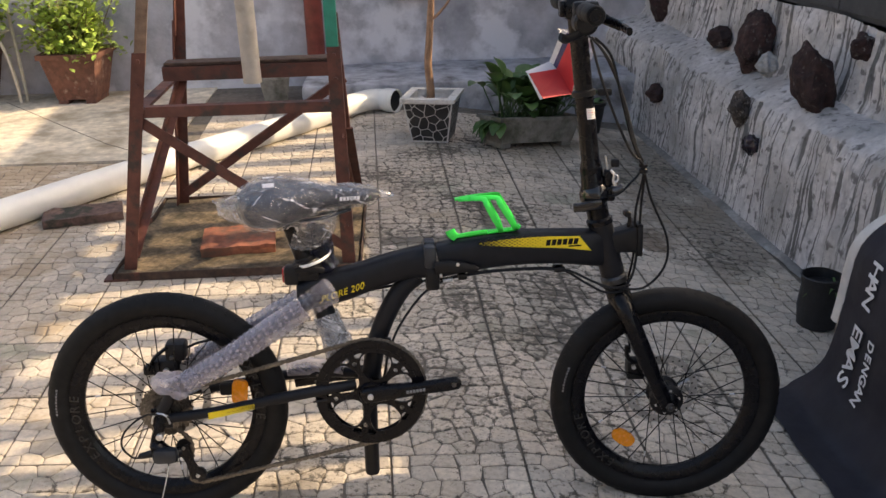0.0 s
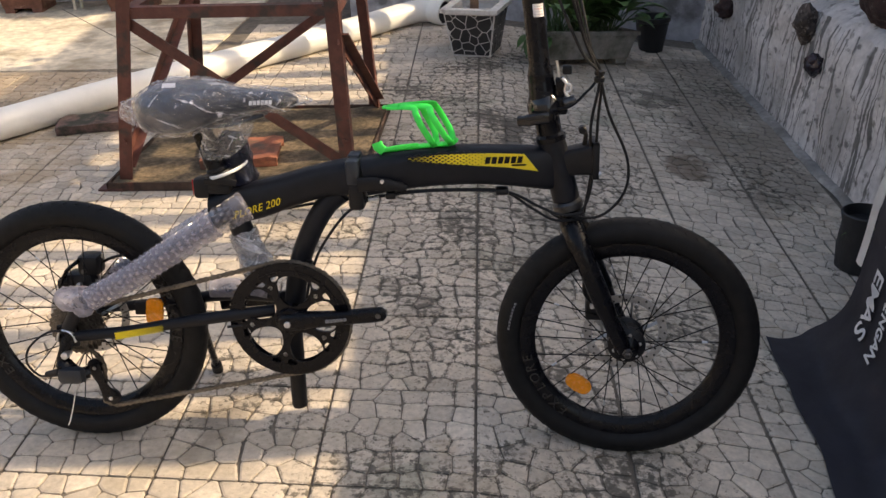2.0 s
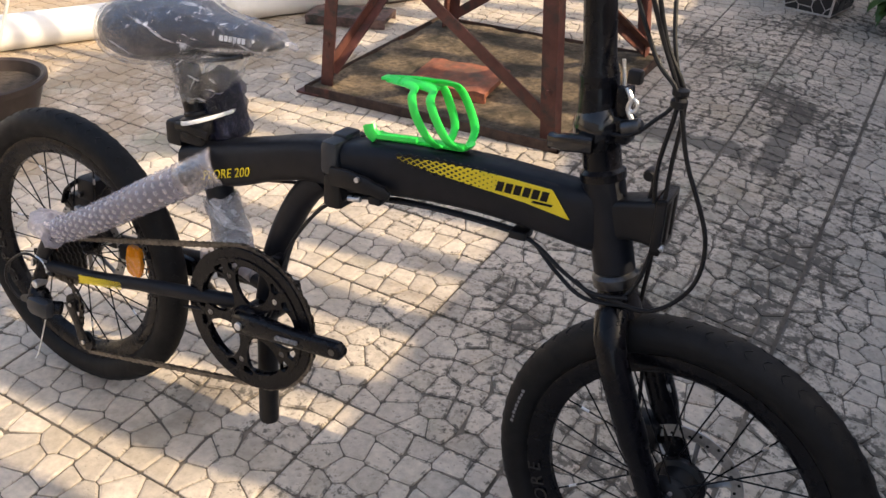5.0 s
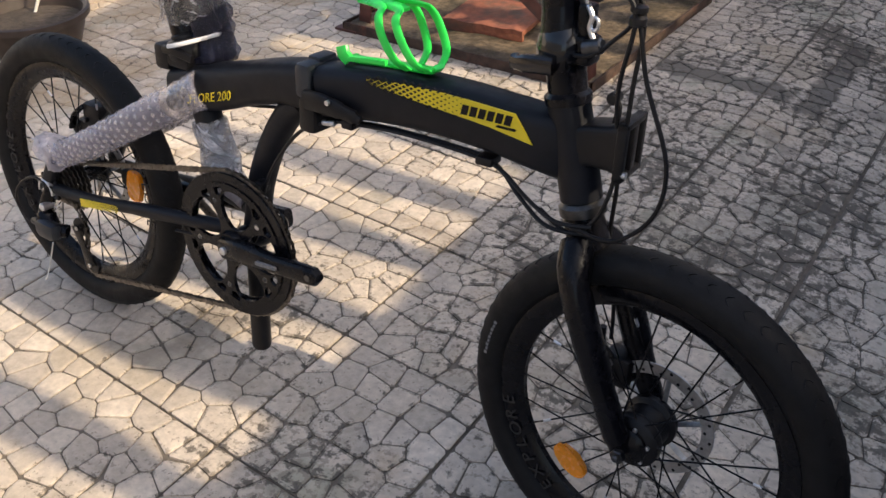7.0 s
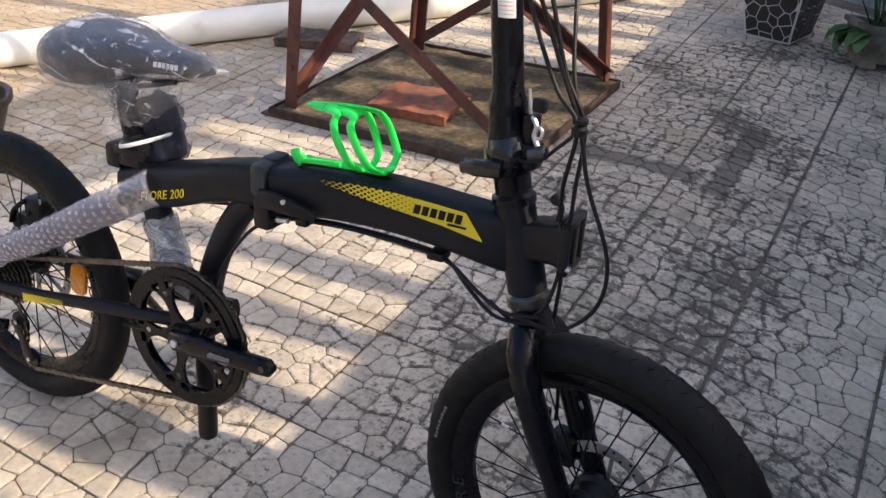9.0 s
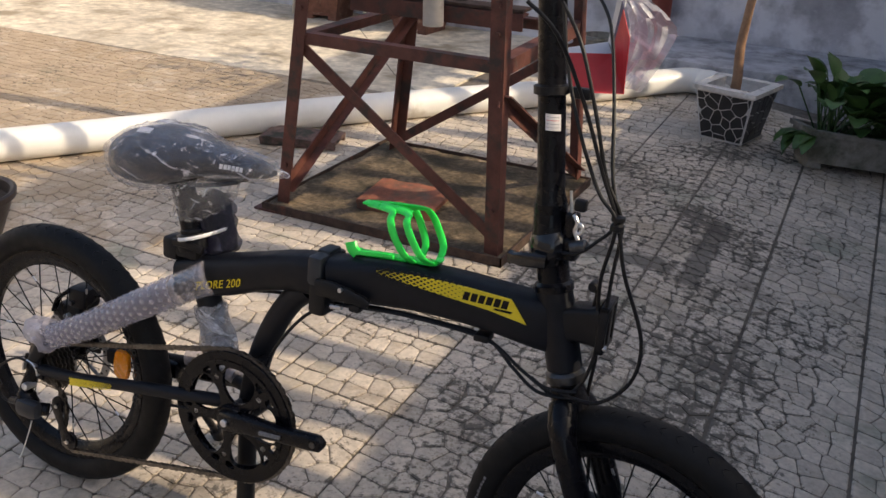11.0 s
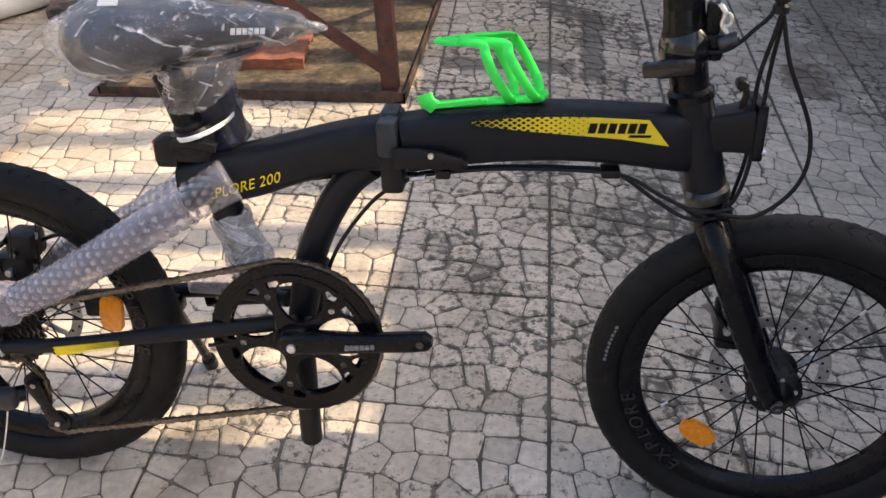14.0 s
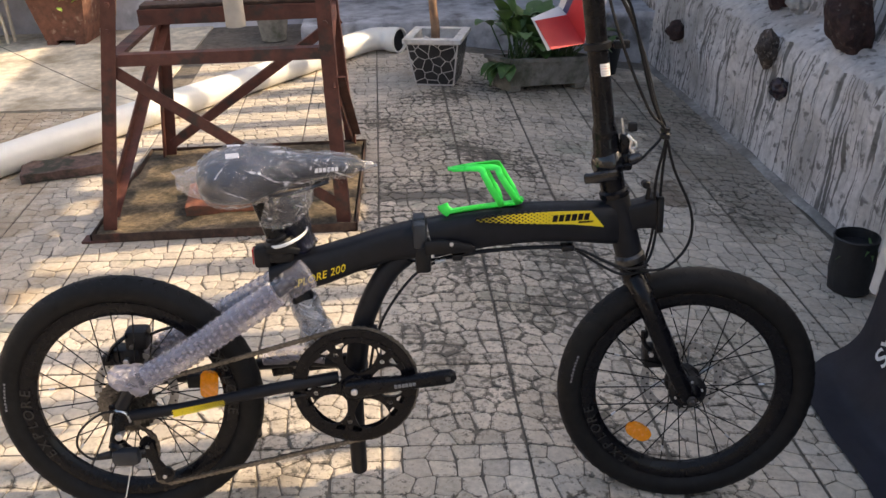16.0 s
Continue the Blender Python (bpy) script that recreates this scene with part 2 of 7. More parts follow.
def streaked_material():
    """Cement with dark run marks down it, lighter where it lies flat."""
    m = material("streaked_cement", (0.58, 0.55, 0.54), 0.85, spread=0.2, scale=35, bump=0.006, bump_scale=60)
    nt = m.node_tree
    b = nt.nodes["Principled BSDF"]
    base = b.inputs["Base Color"].links[0].from_socket
    where = nt.nodes.new("ShaderNodeNewGeometry").outputs["Position"]
    o = nt.nodes.new("ShaderNodeMapping")
    o.inputs["Scale"].default_value = (19, 19, 1.1)
    nt.links.new(where, o.inputs[0])
    n = nt.nodes.new("ShaderNodeTexNoise")
    n.inputs["Scale"].default_value, n.inputs["Detail"].default_value, n.inputs["Roughness"].default_value = 1.0, 5, 0.55
    n.inputs["Distortion"].default_value = 0.6
    nt.links.new(o.outputs[0], n.inputs["Vector"])
    spots = nt.nodes.new("ShaderNodeTexNoise")
    spots.inputs["Scale"].default_value, spots.inputs["Detail"].default_value = 26, 8
    nt.links.new(where, spots.inputs["Vector"])
    broad = nt.nodes.new("ShaderNodeTexNoise")
    broad.inputs["Scale"].default_value, broad.inputs["Detail"].default_value = 3.2, 6
    nt.links.new(where, broad.inputs["Vector"])
    runs = nt.nodes.new("ShaderNodeTexNoise")
    runs.inputs["Scale"].default_value, runs.inputs["Detail"].default_value, runs.inputs["Distortion"].default_value = 1.0, 2.0, 0.5
    thin = nt.nodes.new("ShaderNodeMapping")
    thin.inputs["Scale"].default_value = (1.0, 21, 0.75)
    nt.links.new(where, thin.inputs[0])
    nt.links.new(thin.outputs[0], runs.inputs["Vector"])

    def calc(op, x, y):
        k = nt.nodes.new("ShaderNodeMath")
        k.operation = op
        for q, v in enumerate((x, y)):
            if isinstance(v, (int, float)):
                k.inputs[q].default_value = v
            else:
                nt.links.new(v, k.inputs[q])
        return k.outputs[0]

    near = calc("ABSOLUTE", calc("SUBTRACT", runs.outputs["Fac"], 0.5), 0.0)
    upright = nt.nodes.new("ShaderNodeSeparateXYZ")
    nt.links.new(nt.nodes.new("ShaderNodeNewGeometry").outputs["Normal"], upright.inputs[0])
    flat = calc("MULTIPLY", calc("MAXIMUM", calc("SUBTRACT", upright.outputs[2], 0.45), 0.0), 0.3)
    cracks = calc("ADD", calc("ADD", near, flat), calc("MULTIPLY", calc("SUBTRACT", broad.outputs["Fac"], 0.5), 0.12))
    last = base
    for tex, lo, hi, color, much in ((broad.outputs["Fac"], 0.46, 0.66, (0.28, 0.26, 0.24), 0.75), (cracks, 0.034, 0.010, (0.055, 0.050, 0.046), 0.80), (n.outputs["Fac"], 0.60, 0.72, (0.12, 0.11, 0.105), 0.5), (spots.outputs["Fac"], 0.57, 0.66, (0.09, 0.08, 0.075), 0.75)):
        r = nt.nodes.new("ShaderNodeMapRange")
        r.inputs[1].default_value, r.inputs[2].default_value, r.inputs[4].default_value = lo, hi, much
        nt.links.new(tex, r.inputs[0])
        x = nt.nodes.new("ShaderNodeMix")
        x.data_type = "RGBA"
        nt.links.new(r.outputs[0], x.inputs[0])
        nt.links.new(last, x.inputs[6])
        x.inputs[7].default_value = (*color, 1)
        last = x.outputs[2]
    nt.links.new(last, b.inputs["Base Color"])
    return m


M = {
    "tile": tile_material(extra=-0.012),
    "tile_edge": tile_material("dirty_tile_edge", 0.04),
    "grout": material("dark_joint", (0.150, 0.127, 0.104), 0.9, spread=0.35, scale=30, bump=0.002, bump_scale=200),
    "concrete": material("cement_screed", (0.64, 0.57, 0.46), 0.85, spread=0.32, scale=16, bump=0.005, bump_scale=50, stain=(0.33, 0.27, 0.19),
                         stain_scale=3.4, stain_at=(0.50, 0.66)),
    "kerbstone": material("washed_grey_cement", (0.42, 0.42, 0.45), 0.85, spread=0.28, scale=14, bump=0.005, bump_scale=40, stain=(0.15, 0.145, 0.15),
                         stain_scale=5, stain_at=(0.5, 0.66)),
    "screedstrip": material("rough_cement_strip", (0.34, 0.32, 0.30), 0.9, spread=0.3, scale=40, bump=0.004, bump_scale=80, stain=(0.11, 0.10, 0.09),
                            stain_scale=4, stain_at=(0.36, 0.70)),
    "plaster": material("stained_plaster", (0.45, 0.44, 0.475), 0.85, spread=0.28, scale=7, bump=0.004, bump_scale=30, stain=(0.72, 0.71, 0.75),
                        stain_scale=2.6, stain_at=(0.48, 0.58)),
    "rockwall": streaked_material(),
    "rock": material("lava_rock", (0.036, 0.016, 0.014), 0.85, spread=0.6, scale=45, bump=0.016, bump_scale=70, stain=(0.20, 0.18, 0.17),
                     stain_scale=38, stain_at=(0.60, 0.72)),
    "speckled": material("speckled_lava", (0.060, 0.045, 0.038), 0.85, spread=0.6, scale=60, bump=0.012, bump_scale=80, stain=(0.24, 0.21, 0.19),
                         stain_scale=55, stain_at=(0.55, 0.66)),
    "glossrock": material("glazed_dark_stone", (0.022, 0.012, 0.018), 0.22, spread=0.5, scale=30, bump=0.006, bump_scale=40),
    "pebble": material("grey_stone", (0.35, 0.34, 0.33), 0.8, spread=0.3, scale=40, bump=0.004, bump_scale=90),
    "darktile": material("dark_wall_tile", (0.05, 0.052, 0.056), 0.5, spread=0.2, scale=20),
    "black": material("satin_black_paint", (0.004, 0.004, 0.006), 0.26, spec=0.22, spread=0.25, scale=80),
    "gloss": material("polished_black_collar", (0.006, 0.006, 0.008), 0.14, spec=0.6, spread=0.2, scale=80),
    "matte": material("matt_black_paint", (0.005, 0.006, 0.010), 0.5, spread=0.2, scale=60, spec=0.3),
    "plastic": material("black_plastic", (0.006, 0.006, 0.008), 0.42, spread=0.2, scale=90, spec=0.3, bump=0.0005, bump_scale=500),
    "rubber": material("tyre_rubber", (0.006, 0.006, 0.007), 0.62, spec=0.25, spread=0.25, scale=70, bump=0.0006, bump_scale=300),
    "steel": material("bare_steel", (0.66, 0.66, 0.68), 0.34, 0.9, spread=0.15, scale=100),
    "darksteel": material("dark_steel", (0.10, 0.10, 0.105), 0.38, 1.0, spread=0.3, scale=90),
    "discsteel": material("brushed_disc_steel", (0.46, 0.46, 0.47), 0.42, 0.9, spread=0.2, scale=120),
    "chain": material("chain_steel", (0.16, 0.145, 0.13), 0.36, 0.95, spread=0.4, scale=200),
    "yellow": material("yellow_decal", (0.78, 0.60, 0.02), 0.45, spread=0.06, scale=60),
    "white": material("white_decal", (0.75, 0.75, 0.77), 0.5, spread=0.06, scale=60),
    "grey": material("grey_decal", (0.20, 0.20, 0.21), 0.5, spread=0.1, scale=60),
    "darkgrey": material("dark_grey_decal", (0.019, 0.018, 0.018), 0.5, spread=0.1, scale=60),
    "orange": material("amber_reflector", (0.85, 0.28, 0.01), 0.25, spread=0.12, scale=200, bump=0.001, bump_scale=350, coat=0.6),
    "red": material("red_reflector", (0.45, 0.012, 0.02), 0.25, spread=0.1, scale=200, coat=0.6),
    "green": material("fluorescent_green_plastic", (0.03, 0.83, 0.10), 0.35, spread=0.05, scale=50),
    "saddle": material("black_synthetic_leather", (0.011, 0.012, 0.021), 0.4, spread=0.2, scale=100, bump=0.0006, bump_scale=400),
    "rust": material("rust_red_painted_steel", (0.108, 0.037, 0.027), 0.65, spread=0.3, scale=25, bump=0.0015, bump_scale=90,
                     stain=(0.045, 0.030, 0.026), stain_scale=14, stain_at=(0.53, 0.64)),
    "mint": material("green_paint", (0.02, 0.23, 0.16), 0.5, spread=0.2, scale=30),
    "bark": material("bark", (0.27, 0.16, 0.10), 0.85, spread=0.35, scale=25, bump=0.006, bump_scale=60),
    "timber": material("weathered_wood", (0.20, 0.13, 0.09), 0.8, spread=0.35, scale=30, bump=0.003, bump_scale=80),
    "pvc": material("white_pvc", (0.78, 0.77, 0.74), 0.4, spread=0.07, scale=8, stain=(0.50, 0.46, 0.38), stain_scale=6, stain_at=(0.6, 0.8)),
    "oldpvc": material("dirty_cream_pvc", (0.44, 0.40, 0.35), 0.55, spread=0.2, scale=12, stain=(0.25, 0.21, 0.17), stain_scale=10,
                       stain_at=(0.55, 0.75)),
    "redpipe": material("red_painted_pipe", (0.22, 0.045, 0.03), 0.6, spread=0.25, scale=20),
    "terracotta": material("terracotta", (0.150, 0.066, 0.045), 0.85, spread=0.35, scale=25, bump=0.003, bump_scale=60, stain=(0.34, 0.23, 0.17),
                           stain_scale=16, stain_at=(0.58, 0.68)),
    "rooftile": material("clay_roof_tile", (0.27, 0.095, 0.055), 0.8, spread=0.3, scale=40, bump=0.003, bump_scale=90, stain=(0.11, 0.075, 0.055),
                         stain_scale=11, stain_at=(0.47, 0.64)),
    "darkrooftile": material("mossy_clay_tile", (0.135, 0.083, 0.069), 0.9, spread=0.4, scale=40, bump=0.004, bump_scale=70,
                             stain=(0.04, 0.04, 0.03), stain_scale=12, stain_at=(0.5, 0.6)),
    "mosaic": material("dark_mosaic_shard", (0.030, 0.028, 0.030), 0.35, spread=0.3, scale=20, island=0.4),
    "whitegrout": material("white_cement", (0.62, 0.60, 0.58), 0.85, spread=0.15, scale=40, bump=0.002, bump_scale=120, stain=(0.35, 0.32, 0.30),
                           stain_scale=15, stain_at=(0.55, 0.7)),
    "trough": material("weathered_cement", (0.27, 0.25, 0.22), 0.85, spread=0.25, scale=30, bump=0.003, bump_scale=80, stain=(0.10, 0.10, 0.07),
                       stain_scale=8, stain_at=(0.5, 0.65)),
    "soil": material("dark_soil", (0.06, 0.045, 0.032), 0.95, spread=0.5, scale=60, bump=0.01, bump_scale=70),
    "moss": material("mossy_dirt", (0.165, 0.120, 0.075), 0.95, spread=0.6, scale=60, bump=0.014, bump_scale=55, stain=(0.045, 0.036, 0.022),
                     stain_scale=9, stain_at=(0.40, 0.64)),
    "rotten": material("dirty_old_iron", (0.060, 0.036, 0.027), 0.85, spread=0.5, scale=35, bump=0.003, bump_scale=70, stain=(0.13, 0.045, 0.03),
                       stain_scale=13, stain_at=(0.58, 0.68)),
    "leaf": material("green_leaf", (0.055, 0.115, 0.030), 0.45, spread=0.25, scale=20, island=0.35),
    "lightleaf": material("yellow_green_leaf", (0.36, 0.47, 0.09), 0.5, spread=0.2, scale=20, island=0.45),
    "twig": material("dry_twig", (0.20, 0.13, 0.07), 0.85, spread=0.3, scale=60),
    "polybag": material("black_polybag", (0.012, 0.012, 0.014), 0.5, spread=0.3, scale=30, bump=0.004, bump_scale=40),
    "cloth": material("navy_printed_cloth", (0.014, 0.013, 0.021), 0.75, spread=0.25, scale=14, bump=0.002, bump_scale=30),
    "whitecloth": material("white_cloth_lining", (0.60, 0.58, 0.56), 0.8, spread=0.12, scale=20, bump=0.002, bump_scale=50),
    "pale_metal": material("cream_painted_iron", (0.62, 0.56, 0.45), 0.5, spread=0.15, scale=30),
    "bronze": material("bronze_plastic", (0.042, 0.030, 0.025), 0.5, spread=0.25, scale=25, bump=0.001, bump_scale=80),
    "cord": material("white_cord", (0.72, 0.69, 0.63), 0.7, spread=0.1, scale=200),
    "paper_red": material("red_print", (0.55, 0.035, 0.045), 0.5, spread=0.1, scale=30),
    "paper": material("white_paper", (0.68, 0.66, 0.68), 0.7, spread=0.08, scale=40),
    "paper_blue": material("dark_blue_print", (0.03, 0.03, 0.10), 0.5, spread=0.1, scale=40),
    "print": material("grey_print", (0.30, 0.30, 0.36), 0.6, spread=0.1, scale=60),
    "film": clear_plastic("clear_film", 0.12, 0.055, 0.55, scale=21, bump=0.008, gloss=0.36, sharp=0.0),
    "skirtfilm": clear_plastic("gathered_film", 0.14, 0.14, 0.50, color=(0.80, 0.79, 0.82), scale=20, bump=0.010, gloss=0.34, sharp=0.03),
    "darkfilm": clear_plastic("crinkled_dark_film", 0.2, 0.62, 0.08, color=(0.020, 0.022, 0.050), scale=26, bump=0.014, gloss=0.34),
    "slate": material("slate_grey_plastic", (0.014, 0.018, 0.026), 0.42, spread=0.2, scale=80),
    "wrapfilm": clear_plastic("crumpled_wrap", 0.16, 0.30, 0.5, color=(0.78, 0.80, 0.88), scale=26, bump=0.012, gloss=0.6),
    "thinbag": clear_plastic("thin_white_bag", 0.3, 0.45, 0.3, color=(0.75, 0.74, 0.80), scale=14, bump=0.006, gloss=0.3),
    "bubble": clear_plastic("bubble_wrap", 0.16, 0.42, 0.10, color=(0.44, 0.41, 0.48), scale=30, bump=0.0, gloss=0.6),
    "bubble_base": clear_plastic("wrap_backing", 0.35, 0.33, 0.14, color=(0.60, 0.56, 0.65), scale=20, bump=0.002, gloss=0.3),
    "clearwrap": clear_plastic("clear_wrap", 0.16, 0.10, 0.06, color=(0.62, 0.58, 0.66), scale=30, bump=0.0, gloss=0.5),
    "distant": material("pale_wall", (0.50, 0.48, 0.45), 0.9, spread=0.15, scale=4),
}


# ---------------------------------------------------------------- mesh helpers
def part(name, bm, mat, parent=None, label="", m=None, smooth=True):
    """One bmesh as one mesh object, under a thing or a part."""
    bmesh.ops.remove_doubles(bm, verts=bm.verts, dist=1e-6)
    bmesh.ops.recalc_face_normals(bm, faces=bm.faces)
    if m is not None:
        bm.transform(m)
    me = bpy.data.meshes.new(name)
    bm.to_mesh(me)
    bm.free()
    me.materials.append(M[mat] if isinstance(mat, str) else mat)
    if smooth:
        me.set_sharp_from_angle(angle=radians(38))
        for p in me.polygons:
            p.use_smooth = True
    ob = new(name, me)
    if parent is not None:
        ob.parent = parent
    if label:
        tagged(ob, label)
    return ob


def thing(name, label, category, group="", kind="", m=None):
    ob = tagged(new(name), label, category, group, kind)
    ob.empty_display_size = 0.05
    if m is not None:
        ob.matrix_world = m
    return ob


def box(bm, lo, hi, m=None, bevel=0.0):
    made = bmesh.ops.create_cube(bm, size=1)["verts"]
    mid, size = (Vector(lo) + Vector(hi)) / 2, Vector(hi) - Vector(lo)
    bmesh.ops.transform(bm, matrix=Matrix.LocRotScale(mid, None, size), verts=made)
    if bevel:
        edges = {e for v in made for e in v.link_edges}
        out = bmesh.ops.bevel(bm, geom=list(edges), offset=bevel, segments=2, affect="EDGES", profile=0.5)
        made = list({v for f in out["faces"] for v in f.verts} | {v for v in made if v.is_valid})
    if m is not None:
        bmesh.ops.transform(bm, matrix=m, verts=made)
    return bm


def newbox(lo, hi, bevel=0.0, m=None):
    return box(bmesh.new(), lo, hi, m, bevel)


def sweep(path, radius, n=12, bm=None, closed=False, flat=1.0, power=2.0, up=None, caps=True):
    """A tube along a path. radius: a number, or one (or a pair: across, along up) for each point. power over 2 squares the section."""
    bm = bm or bmesh.new()
    pts = [Vector(p) for p in path]
    k = len(pts)
    if not isinstance(radius, (list, tuple)):
        radius = [radius] * k
    rings, side = [], None
    for i, p in enumerate(pts):
        if closed:
            d = (pts[(i + 1) % k] - pts[i - 1]).normalized()
        else:
            d = (pts[min(i + 1, k - 1)] - pts[max(i - 1, 0)]).normalized()
        if up is not None:
            side = Vector(up).cross(d).normalized()
        elif side is None:
            side = d.orthogonal().normalized()
        else:
            side = (side - d * side.dot(d)).normalized()
        high = d.cross(side)
        r = radius[i]
        ra, rb = r if isinstance(r, (list, tuple)) else (r, r * flat)
        ring = []
        for j in range(n):
            a = 2 * math.pi * j / n
            c, s = math.cos(a), math.sin(a)
            c, s = math.copysign(abs(c) ** (2 / power), c), math.copysign(abs(s) ** (2 / power), s)
            ring.append(bm.verts.new(p + side * c * ra + high * s * rb))
        rings.append(ring)
    for i in range(k if closed else k - 1):
        a, b = rings[i], rings[(i + 1) % k]
        for j in range(n):
            bm.faces.new((a[j], a[(j + 1) % n], b[(j + 1) % n], b[j]))
    if caps and not closed:
        bm.faces.new(rings[0])
        bm.faces.new(rings[-1])
    return bm


def curve(points, steps=6, closed=False):
    """A smooth line (Catmull-Rom) through points."""
    p = [Vector(q) for q in points]
    out, k = [], len(p)
    for i in range(k if closed else k - 1):
        a, b, c, d = (p[(i + j) % k] if closed else p[min(max(i + j, 0), k - 1)] for j in (-1, 0, 1, 2))
        for s in range(steps):
            t = s / steps
            out.append(0.5 * (2 * b + (c - a) * t + (2 * a - 5 * b + 4 * c - d) * t * t + (3 * b - a - 3 * c + d) * t ** 3))
    if not closed:
        out.append(p[-1])
    return out


def lathe(profile, n=24, bm=None, m=None, closed=False, wobble=0.0):
    """A turned form: rows of radius and height round z; closed joins the last row to the first."""
    bm = bm or bmesh.new()
    rings, made = [], []
    for r, h in profile:
        ring = []
        for j in range(n):
            a = 2 * math.pi * j / n
            w = 1 + wobble * noise.noise(Vector((math.cos(a) * 2, math.sin(a) * 2, h * 20)))
            ring.append(bm.verts.new((r * w * math.cos(a), r * w * math.sin(a), h)))
        rings.append(ring)
        made += ring
    k = len(rings)
    for i in range(k if closed else k - 1):
        a, b = rings[i], rings[(i + 1) % k]
        for j in range(n):
            bm.faces.new((a[j], a[(j + 1) % n], b[(j + 1) % n], b[j]))
    if not closed:
        for ring, (r, h) in ((rings[0], profile[0]), (rings[-1], profile[-1])):
            if r > 1e-5:
                bm.faces.new(ring)
    if m is not None:
        bmesh.ops.transform(bm, matrix=m, verts=made)
    return bm


def to_line(a, b):
    """The pose that lays z from a towards b."""
    a, b = Vector(a), Vector(b)
    return Matrix.Translation(a) @ (b - a).to_track_quat("Z", "Y").to_matrix().to_4x4()


def rod(a, b, r, n=12, bm=None, bevel=0.0, r2=None):
    h = (Vector(b) - Vector(a)).length
    r2 = r if r2 is None else r2
    e = bevel
    prof = [(r, 0), (r2, h)] if not e else [(r - e, 0), (r, e), (r2, h - e), (r2 - e, h)]
    return lathe(prof, n, bm, to_line(a, b))


def plate(outline, depth, bm=None, m=None, holes=()):
    """A flat outline (x, y) given thickness along z. holes: outlines with as many points as the outline."""
    bm = bm or bmesh.new()
    made = []
    if holes:
        rings = []
        for z in (0, depth):
            for loop in (outline, holes[0]):
                ring = [bm.verts.new((x, y, z)) for x, y in loop]
                rings.append(ring)
                made += ring
        o0, i0, o1, i1 = rings
        k = len(o0)
        for j in range(k):
            q = (j + 1) % k
            bm.faces.new((o0[j], o0[q], i0[q], i0[j]))
            bm.faces.new((o1[j], o1[q], i1[q], i1[j]))
            bm.faces.new((o0[j], o0[q], o1[q], o1[j]))
            bm.faces.new((i0[j], i0[q], i1[q], i1[j]))
    else:
        a = [bm.verts.new((x, y, 0)) for x, y in outline]
        b = [bm.verts.new((x, y, depth)) for x, y in outline]
        made = a + b
        bm.faces.new(a)
        bm.faces.new(b)
        for j in range(len(a)):
            q = (j + 1) % len(a)
            bm.faces.new((a[j], a[q], b[q], b[j]))
    if m is not None:
        bmesh.ops.transform(bm, matrix=m, verts=made)
    return bm


def lettering(name, text, size, mat, m, parent=None, label="", shear=0.0, spacing=1.0, bold=0.0):
    """Flat letters of the built-in font as a thin mesh; m lays x along the line and y up the letters."""
    c = bpy.data.curves.new(name, "FONT")
    c.body, c.size, c.extrude, c.shear, c.space_character, c.offset = text, size, 0.0004, shear, spacing, bold
    c.align_x, c.align_y = "CENTER", "CENTER"
    tmp = bpy.data.objects.new(name, c)
    scene.collection.objects.link(tmp)
    me = bpy.data.meshes.new_from_object(tmp.evaluated_get(bpy.context.evaluated_depsgraph_get()))
    bpy.data.objects.remove(tmp)
    me.transform(m)
    me.materials.clear()
    me.materials.append(M[mat])
    ob = new(name, me)
    ob.parent = parent
    if label:
        tagged(ob, label)
    return ob


def frame_of(origin, x, y):
    """A pose from an origin and the directions of its x and (roughly) y axis."""
    x = Vector(x).normalized()
    z = x.cross(Vector(y)).normalized()
    y = z.cross(x)
    return Matrix.Translation(origin) @ Matrix((x, y, z)).transposed().to_4x4()


# ---------------------------------------------------------------- ground
CREASE, FALL = 0.2015, 0.14
TX, TY = 0.3035, 0.309
SKEW_X, SKEW_Y = -0.042, -0.030


def floor_at(i, j):
    """A place on the tile lattice, counted in tiles; the rows and columns are laid slightly askew."""
    return 0.197 + (i - 12) * TX + (j - 3) * TY * SKEW_Y, 0.149 + (j - 3) * TY + (i - 12) * TX * SKEW_X


def ground_z(x, y=0.5):
    """The terrace is level up to a joint and falls from there towards the rock wall."""
    return -FALL * max(0.0, x - SKEW_Y * y - CREASE)


def ground():
    bm = bmesh.new()
    rows, low = [], []
    for y, k in ((-60, -6), (-6, -6), (6, 6), (60, 6)):
        end = ground_z(1.9, k)
        line = [(-60, 0), (-3, 0), (CREASE + SKEW_Y * k, 0), (1.9, end), (60, end)]
        rows.append([bm.verts.new((x, y, z - 0.006)) for x, z in line])
        low.append([bm.verts.new((x, y, -0.6)) for x, z in line])
    for grid in (rows, low):
        for a, b in zip(grid, grid[1:]):
            for i in range(4):
                bm.faces.new((a[i], a[i + 1], b[i + 1], b[i]))
    ob = part("floor", bm, "grout", smooth=False)
    return tagged(ob, "terrace floor of cement tiles pressed like crazy paving", "floor", kind="structure")


# ---------------------------------------------------------------- walls
FACE_SKEW, WALL_SKEW = -0.06, -0.09
ALONG = Matrix(((1, WALL_SKEW, 0, -2.3 * WALL_SKEW), (0, 1, 0, 0), (0, 0, 1, 0), (0, 0, 0, 1)))


